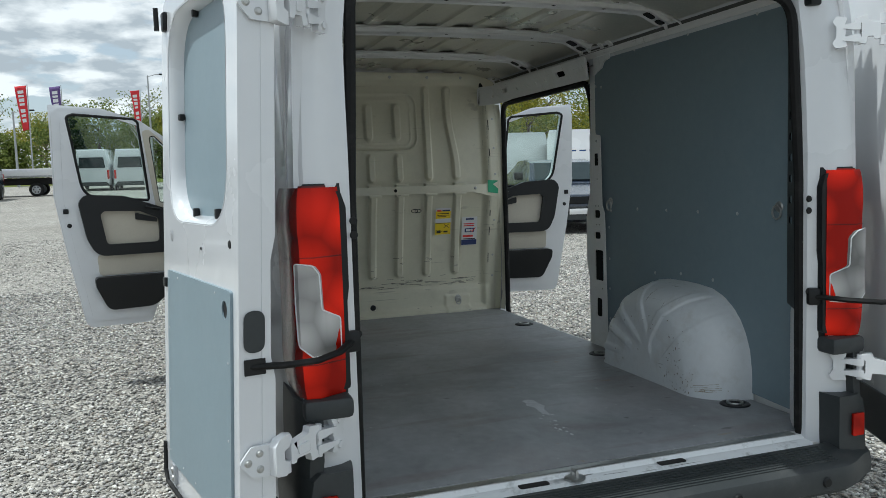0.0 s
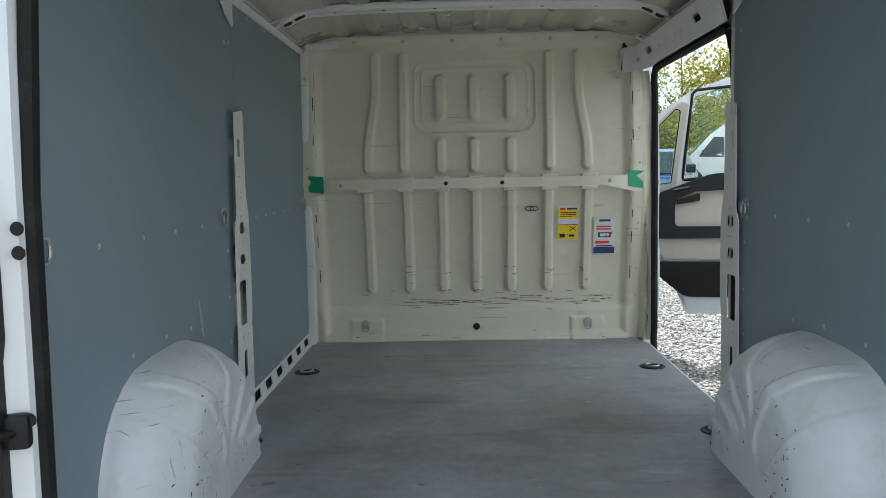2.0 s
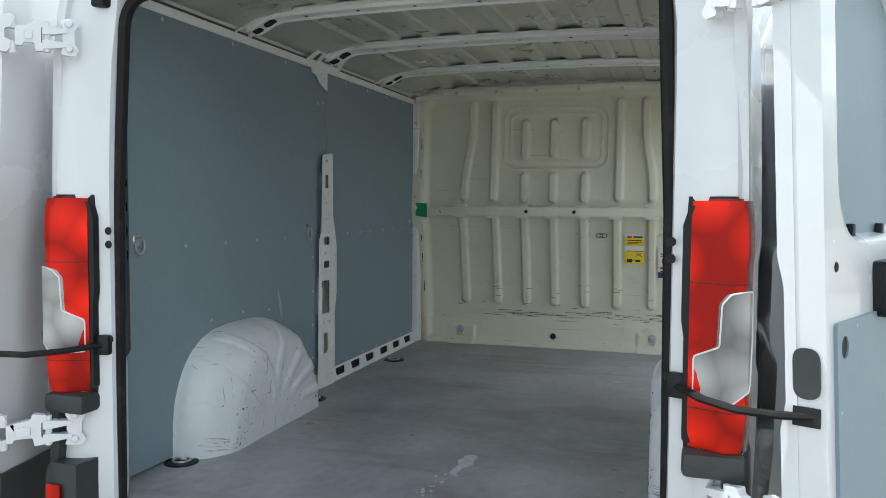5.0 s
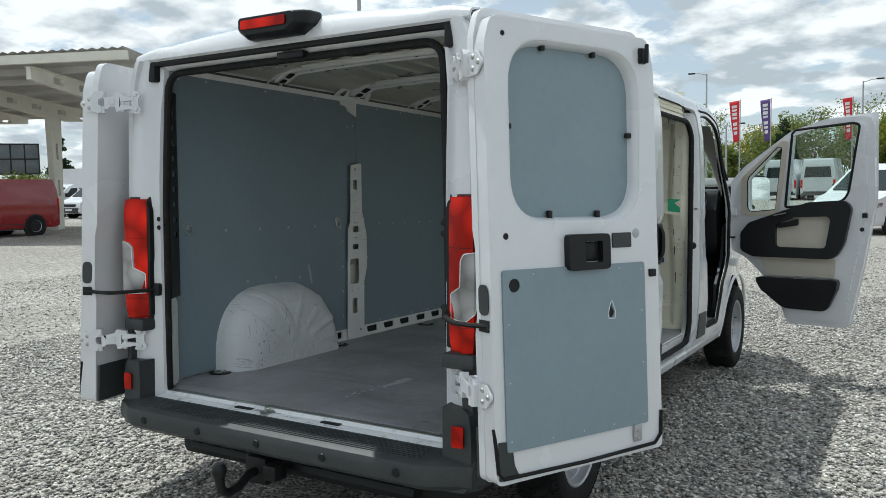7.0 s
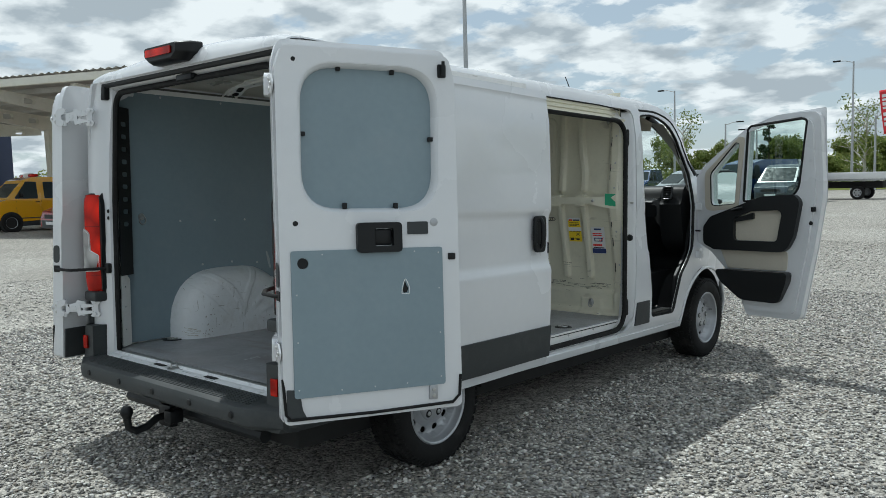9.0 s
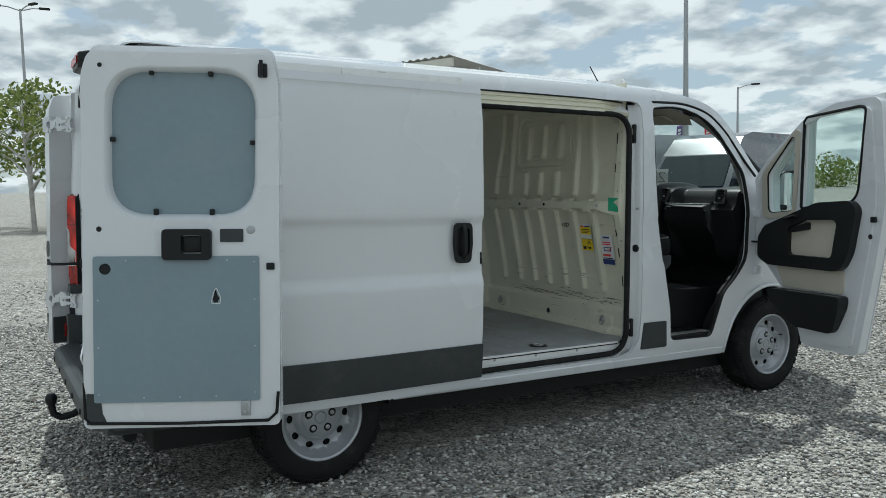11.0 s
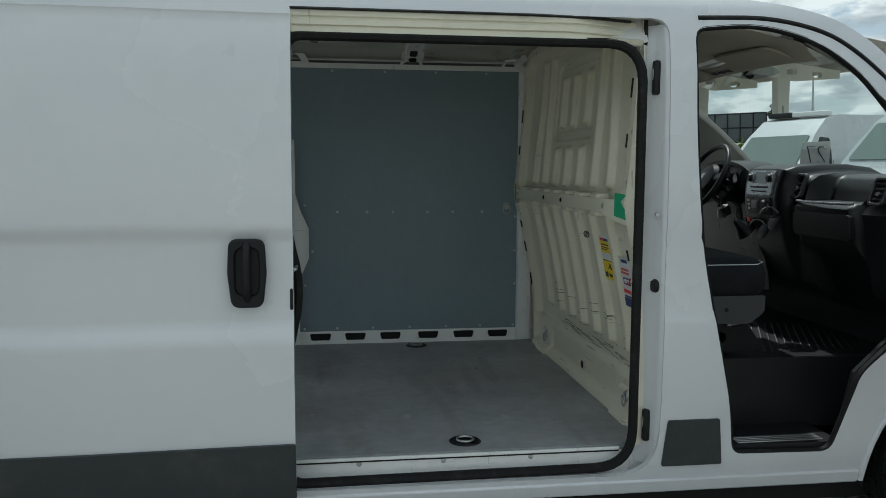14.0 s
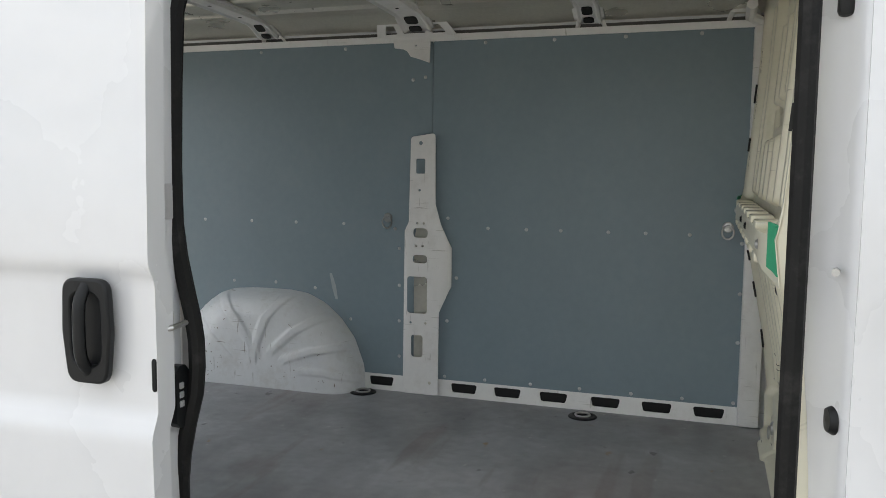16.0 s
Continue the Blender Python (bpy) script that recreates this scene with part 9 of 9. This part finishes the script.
# dark billboard on posts
bb_ = empty("billboard", pose(-82.3, 46.9, 0, 0, 0, 58), "dark framed billboard on posts", "billboard")
part("board", box(-3.4, 3.4, -0.1, 0.1, 3.2, 6.4, 0.03), surface("faded board", (0.10, 0.11, 0.12), 0.6, vary=0.5, scale=0.6), bb_)
for x in np.arange(-3.4, 3.5, 1.36):
    part("board_frame", box(x - 0.07, x + 0.07, -0.16, 0.14, 3.15, 6.45), DARK, bb_)
for z in (3.2, 4.8, 6.4):
    part("board_frame", box(-3.4, 3.4, -0.15, 0.13, z - 0.07, z + 0.07), DARK, bb_)
for x in (-2.6, 2.6):
    part("post", box(x - 0.12, x + 0.12, -0.1, 0.1, 0, 3.2), MAST, bb_)
# tall dark sign behind the canopy
sg = empty("sign_tower", pose(-46.0, 16.0, 0, 0, 0, 0), "tall navy sign tower", "sign")
part("panel", box(-0.4, 0.4, -0.5, 0.5, 0, 6.2, 0.03), surface("navy sign", (0.02, 0.03, 0.07), 0.4), sg)


def lamp_post(x, y, h, arms, label):
    p = empty("street_lamp", pose(x, y, 0), label, "street lamp", "yard lamps")
    part("mast", tube([(0, 0, 0), (0, 0, h * 0.5), (0, 0, h)], lambda f: 0.11 - 0.05 * f, 10), MAST, p)
    for a in arms:
        dx, dy = math.cos(a), math.sin(a)
        part("arm", tube([(0, 0, h - 0.1), (dx * 0.6, dy * 0.6, h + 0.08), (dx * 1.0, dy * 1.0, h + 0.1)], 0.035, 6), MAST, p)
        part("lamp_head", box(-0.28, 0.28, -0.12, 0.12, -0.05, 0.06, 0.03), DARK, p, m=pose(dx * 1.2, dy * 1.2, h + 0.10, 0, 0, math.degrees(a)))
    return p


for x, y, h, ar in ((-15.0, 20.7, 10.5, (2.6,)), (-2.3, 70.4, 8.9, (0.0,)), (-13.4, 65.6, 9.9, (math.pi,)), (-25.9, 61.2, 8.5, (math.pi,)), (-33.7, 45.9, 7.7, (0.4,)), (-45.2, 2.2, 11.5, (1.57, -1.57, 0.5)), (-22.2, 62.7, 5.6, (0.0,)), (-20.0, 63.6, 5.0, (0.0, math.pi)), (-12.0, 66.5, 5.7, (0.0,)), (18.5, 40.0, 9.0, (0.0,)), (-58.0, 41.0, 9.0, (0.5,))):
    lamp_post(x, y, h, ar, "slim grey yard lamp post")


def flag(x, y, mat, label, h=7.7, turn=0.0):
    """A tall printed banner on a leaning pole; its writing is kept as pale bars running up the cloth."""
    f = empty("flag", pose(x, y, 0, 0, 0, turn), label, "flag", "advertising flags")
    part("pole", tube([(0, 0, 0), (0.02, 0, h * 0.5), (0.05, 0, h)], lambda t: 0.06 - 0.03 * t, 8), MAST, f)
    hang = lambda u, t: Vector((-0.02 - 0.80 * u * (1 - 0.45 * t), 0.10 * math.sin(3 * u + 5 * t) * u, h - 0.06 - 3.3 * t - 0.10 * u))
    ob = part("cloth", grid(list(np.linspace(0, 1, 8)), list(np.linspace(0, 1, 18)), lambda u, t: hang(u, t)), mat, f, angle=80)
    md = ob.modifiers.new("thick", "SOLIDIFY"); md.thickness = 0.006
    for t0, t1 in ((0.10, 0.17), (0.20, 0.25), (0.28, 0.36), (0.39, 0.44), (0.52, 0.60), (0.64, 0.70), (0.74, 0.82)):
        for off in (-0.012, 0.012):
            part("print_bar", grid([0.28, 0.45, 0.62, 0.80], [t0, (t0 + t1) / 2, t1], lambda u, t: hang(u, t) + Vector((0, off, 0))), PAPER, ob)
    return f


for x, y, mt, lb, tn in ((-10.9, 66.2, FLAGRED, "red advertising flag with pale print", 4), (-8.6, 66.5, FLAGPURPLE, "purple advertising flag with pale print", -6), (-3.0, 70.0, FLAGRED, "red advertising flag with pale print", 30), (0.4, 68.0, FLAGPURPLE, "purple advertising flag with pale print", -3), (-45.1, 56.4, FLAGRED, "red advertising flag with pale print", 10), (-47.0, 54.7, FLAGPURPLE, "purple advertising flag with pale print", -8), (-51.0, 51.3, FLAGRED, "red advertising flag with pale print", 5), (-53.5, 49.7, FLAGPURPLE, "purple advertising flag with pale print", 2)):
    flag(x, y, mt, lb, h=6.3 if x < -40 else 7.7, turn=tn)

# ---- trees ----
def leaf_mesh(name, centres, radii, count, size, seed, mat, flat=1.0):
    """Many small bent leaves spread over ragged clumps."""
    rng = np.random.default_rng(seed)
    w = np.array(radii) ** 2
    pick = rng.choice(len(centres), count, p=w / w.sum())
    d = rng.normal(0, 1, (count, 3)); d /= np.linalg.norm(d, axis=1)[:, None]
    rad = np.array(radii)[pick] * rng.uniform(0.35, 1.08, count) ** 0.6
    c = np.array(centres)[pick] + d * rad[:, None] * np.array([1, 1, flat])
    u = rng.normal(0, 1, (count, 3)); u /= np.linalg.norm(u, axis=1)[:, None]
    v = np.cross(u, rng.normal(0, 1, (count, 3))); v /= np.linalg.norm(v, axis=1)[:, None]
    s = size * rng.uniform(0.6, 1.5, count)[:, None]
    n = np.cross(u, v)
    quad = np.stack([c - u * s, c + v * s * 0.55 + n * s * 0.15, c + u * s, c - v * s * 0.55 + n * s * 0.15], 1).reshape(-1, 3)
    f = np.arange(count * 4).reshape(-1, 4)
    me = bpy.data.meshes.new(name)
    me.vertices.add(len(quad)); me.vertices.foreach_set("co", quad.reshape(-1))
    me.loops.add(count * 4); me.loops.foreach_set("vertex_index", f.reshape(-1).astype(np.int32))
    me.polygons.add(count); me.polygons.foreach_set("loop_start", np.arange(0, count * 4, 4, dtype=np.int32))
    me.update(calc_edges=True)
    me.materials.append(mat)
    return me


def tree(x, y, h, spread, mat, label, seed, count=5000, leaf=0.16, bark=None, thin=False):
    rnd = random.Random(seed)
    t = empty("tree", pose(x, y, 0, 0, 0, rnd.uniform(0, 360)), label, "tree", "trees at the yard's edge")
    trunk = bmesh.new()
    top = Vector((rnd.uniform(-0.3, 0.3), rnd.uniform(-0.3, 0.3), h * 0.9))
    add_tube(trunk, [Vector((0, 0, -0.1)), Vector((0.05, 0.02, h * 0.3)), top * 0.65, top], lambda f: 0.03 * h * (1 - 0.88 * f) * 0.7, 8)
    cs, rs = [], []
    for i in range(11 if not thin else 14):
        a = rnd.uniform(0, math.tau)
        z0 = h * rnd.uniform(0.22, 0.75)
        tip = Vector((math.cos(a) * spread * rnd.uniform(0.45, 1.0), math.sin(a) * spread * rnd.uniform(0.45, 1.0), z0 + h * rnd.uniform(0.06, 0.26)))
        b0 = top * (z0 / (h * 0.9))
        add_tube(trunk, [b0, b0.lerp(tip, 0.5) + Vector((0, 0, 0.15)), tip], lambda f: 0.010 * h * (1 - 0.85 * f), 5)
        cs.append(tuple(tip)); rs.append(spread * rnd.uniform(0.28, 0.52))
        for k in range(2):
            q = tip + Vector((rnd.uniform(-1, 1), rnd.uniform(-1, 1), rnd.uniform(-0.4, 0.9))) * spread * 0.45
            add_tube(trunk, [b0.lerp(tip, 0.7), q], lambda f: 0.004 * h * (1 - 0.8 * f), 4)
            cs.append(tuple(q)); rs.append(spread * rnd.uniform(0.16, 0.34))
    cs.append((top.x, top.y, h * 0.86)); rs.append(spread * 0.4)
    part("trunk", trunk, bark or BARK, t)
    ob = new("crown", leaf_mesh("crown", cs, rs, count, leaf, seed, mat))
    ob.parent = t
    tagged(ob, kind="stuff")
    return t


def conifer(x, y, h, label, seed):
    rnd = random.Random(seed)
    t = empty("conifer", pose(x, y, 0), label, "tree", "trees at the yard's edge")
    part("trunk", tube([(0, 0, -0.1), (0, 0, h)], lambda f: 0.16 * (1 - 0.9 * f), 7), BARK, t)
    cs, rs = [], []
    for i in range(60):
        f = rnd.uniform(0.12, 1.0)
        r = (1 - f) * h * 0.26 + 0.15
        a = rnd.uniform(0, math.tau)
        cs.append((math.cos(a) * r * 0.8, math.sin(a) * r * 0.8, f * h)); rs.append(0.25 + 0.4 * (1 - f))
    ob = new("crown", leaf_mesh("crown", cs, rs, 3500, 0.13, seed, LEAF_D, 0.5))
    ob.parent = t
    tagged(ob, kind="stuff")


rr_ = random.Random(11)
# wood along the far side
row = 0
for i in range(40):
    az = radians(-24 + 62 * i / 39 + rr_.uniform(-0.6, 0.6))
    d = rr_.uniform(84, 98)
    hh = rr_.uniform(3.9, 5.2) if math.degrees(az) < -10.5 else (rr_.uniform(6.0, 7.6) if math.degrees(az) < -5 else rr_.uniform(5.2, 6.8))
    tree(2.0 + d * math.sin(az), -2 + d * math.cos(az), hh, hh * 0.42, LEAF if rr_.random() < 0.65 else LEAF_Y, "broad tree in fresh spring leaf", 100 + i, 6500, 0.115)
# nearer row on the right, yellow-green
for i, (x, y, h) in enumerate(((9.4, 33.0, 6.4), (13.2, 36, 5.0), (17.0, 37, 6.4), (21.0, 36, 6.8), (25.5, 34, 6.6), (29, 30, 6.0), (6.5, 42, 5.2), (19.5, 42, 7.0))):
    tree(x, y, h, h * 0.40, LEAF_Y if i % 2 == 0 else LEAF, "yellow-green tree behind the parked vans", 300 + i, 6000, 0.075)
for i in range(14):
    az = radians(-36 - 2.2 * i + rr_.uniform(-0.8, 0.8))
    d = rr_.uniform(95, 125)
    hh = rr_.uniform(2.4, 3.4)
    tree(2 + d * math.sin(az), d * math.cos(az), hh, hh * 0.45, LEAF, "distant tree beyond the yard", 400 + i, 2600, 0.2)
for i, (x, y, h) in enumerate(((-30.5, 1.4, 5.6), (-33.0, 3.0, 6.2), (-36, 0.0, 5.8), (-31.5, 75, 8.0), (-3.5, 84, 8.5), (-16, 80, 8.3))):
    tree(x, y, h, h * 0.28, LEAF, "thin birch with sparse young leaves", 500 + i, 1300, 0.11, BIRCH, True)
conifer(-9.5, 80, 7.0, "dark conifer in the wood", 61)
conifer(-24, 78, 6.5, "dark conifer in the wood", 62)
conifer(-62, 40, 6.0, "dark conifer behind the minibus", 63)
conifer(6, 82, 6.2, "dark conifer in the wood", 64)


def hedge():
    """Low scrub at the foot of the wood, one ragged band."""
    rng = np.random.default_rng(5)
    cs, rs = [], []
    for i in range(420):
        az = radians(-75 + 120 * rng.random())
        d = rng.uniform(86, 110)
        cs.append((2 + d * math.sin(az), d * math.cos(az), rng.uniform(0.3, 2.4))); rs.append(rng.uniform(0.8, 1.9))
    ob = new("scrub", leaf_mesh("scrub", cs, rs, 60000, 0.17, 9, LEAF))
    return tagged(ob, "green scrub at the foot of the wood", "scrub", kind="stuff")


hedge()
# mown verge between the yard and the wood
GRASS = surface("rough grass", (0.13, 0.15, 0.035), 0.9, vary=0.35, scale=0.8, spec=0.1, bump=0.4, bump_scale=30)
vg = bmesh.new()
vr_ = [[vg.verts.new((2 + d * math.sin(radians(a)), d * math.cos(radians(a)), 0.03)) for d in (68.5 + 0.8 * math.sin(a * 0.9), 78, 100)] for a in range(-30, 44, 2)]
for a_, b_ in zip(vr_, vr_[1:]):
    for i in range(2):
        vg.faces.new((a_[i], b_[i], b_[i + 1], a_[i + 1]))
tagged(finish("verge", vg, GRASS, angle=0), "rough green verge at the yard's far edge", "verge", kind="structure")
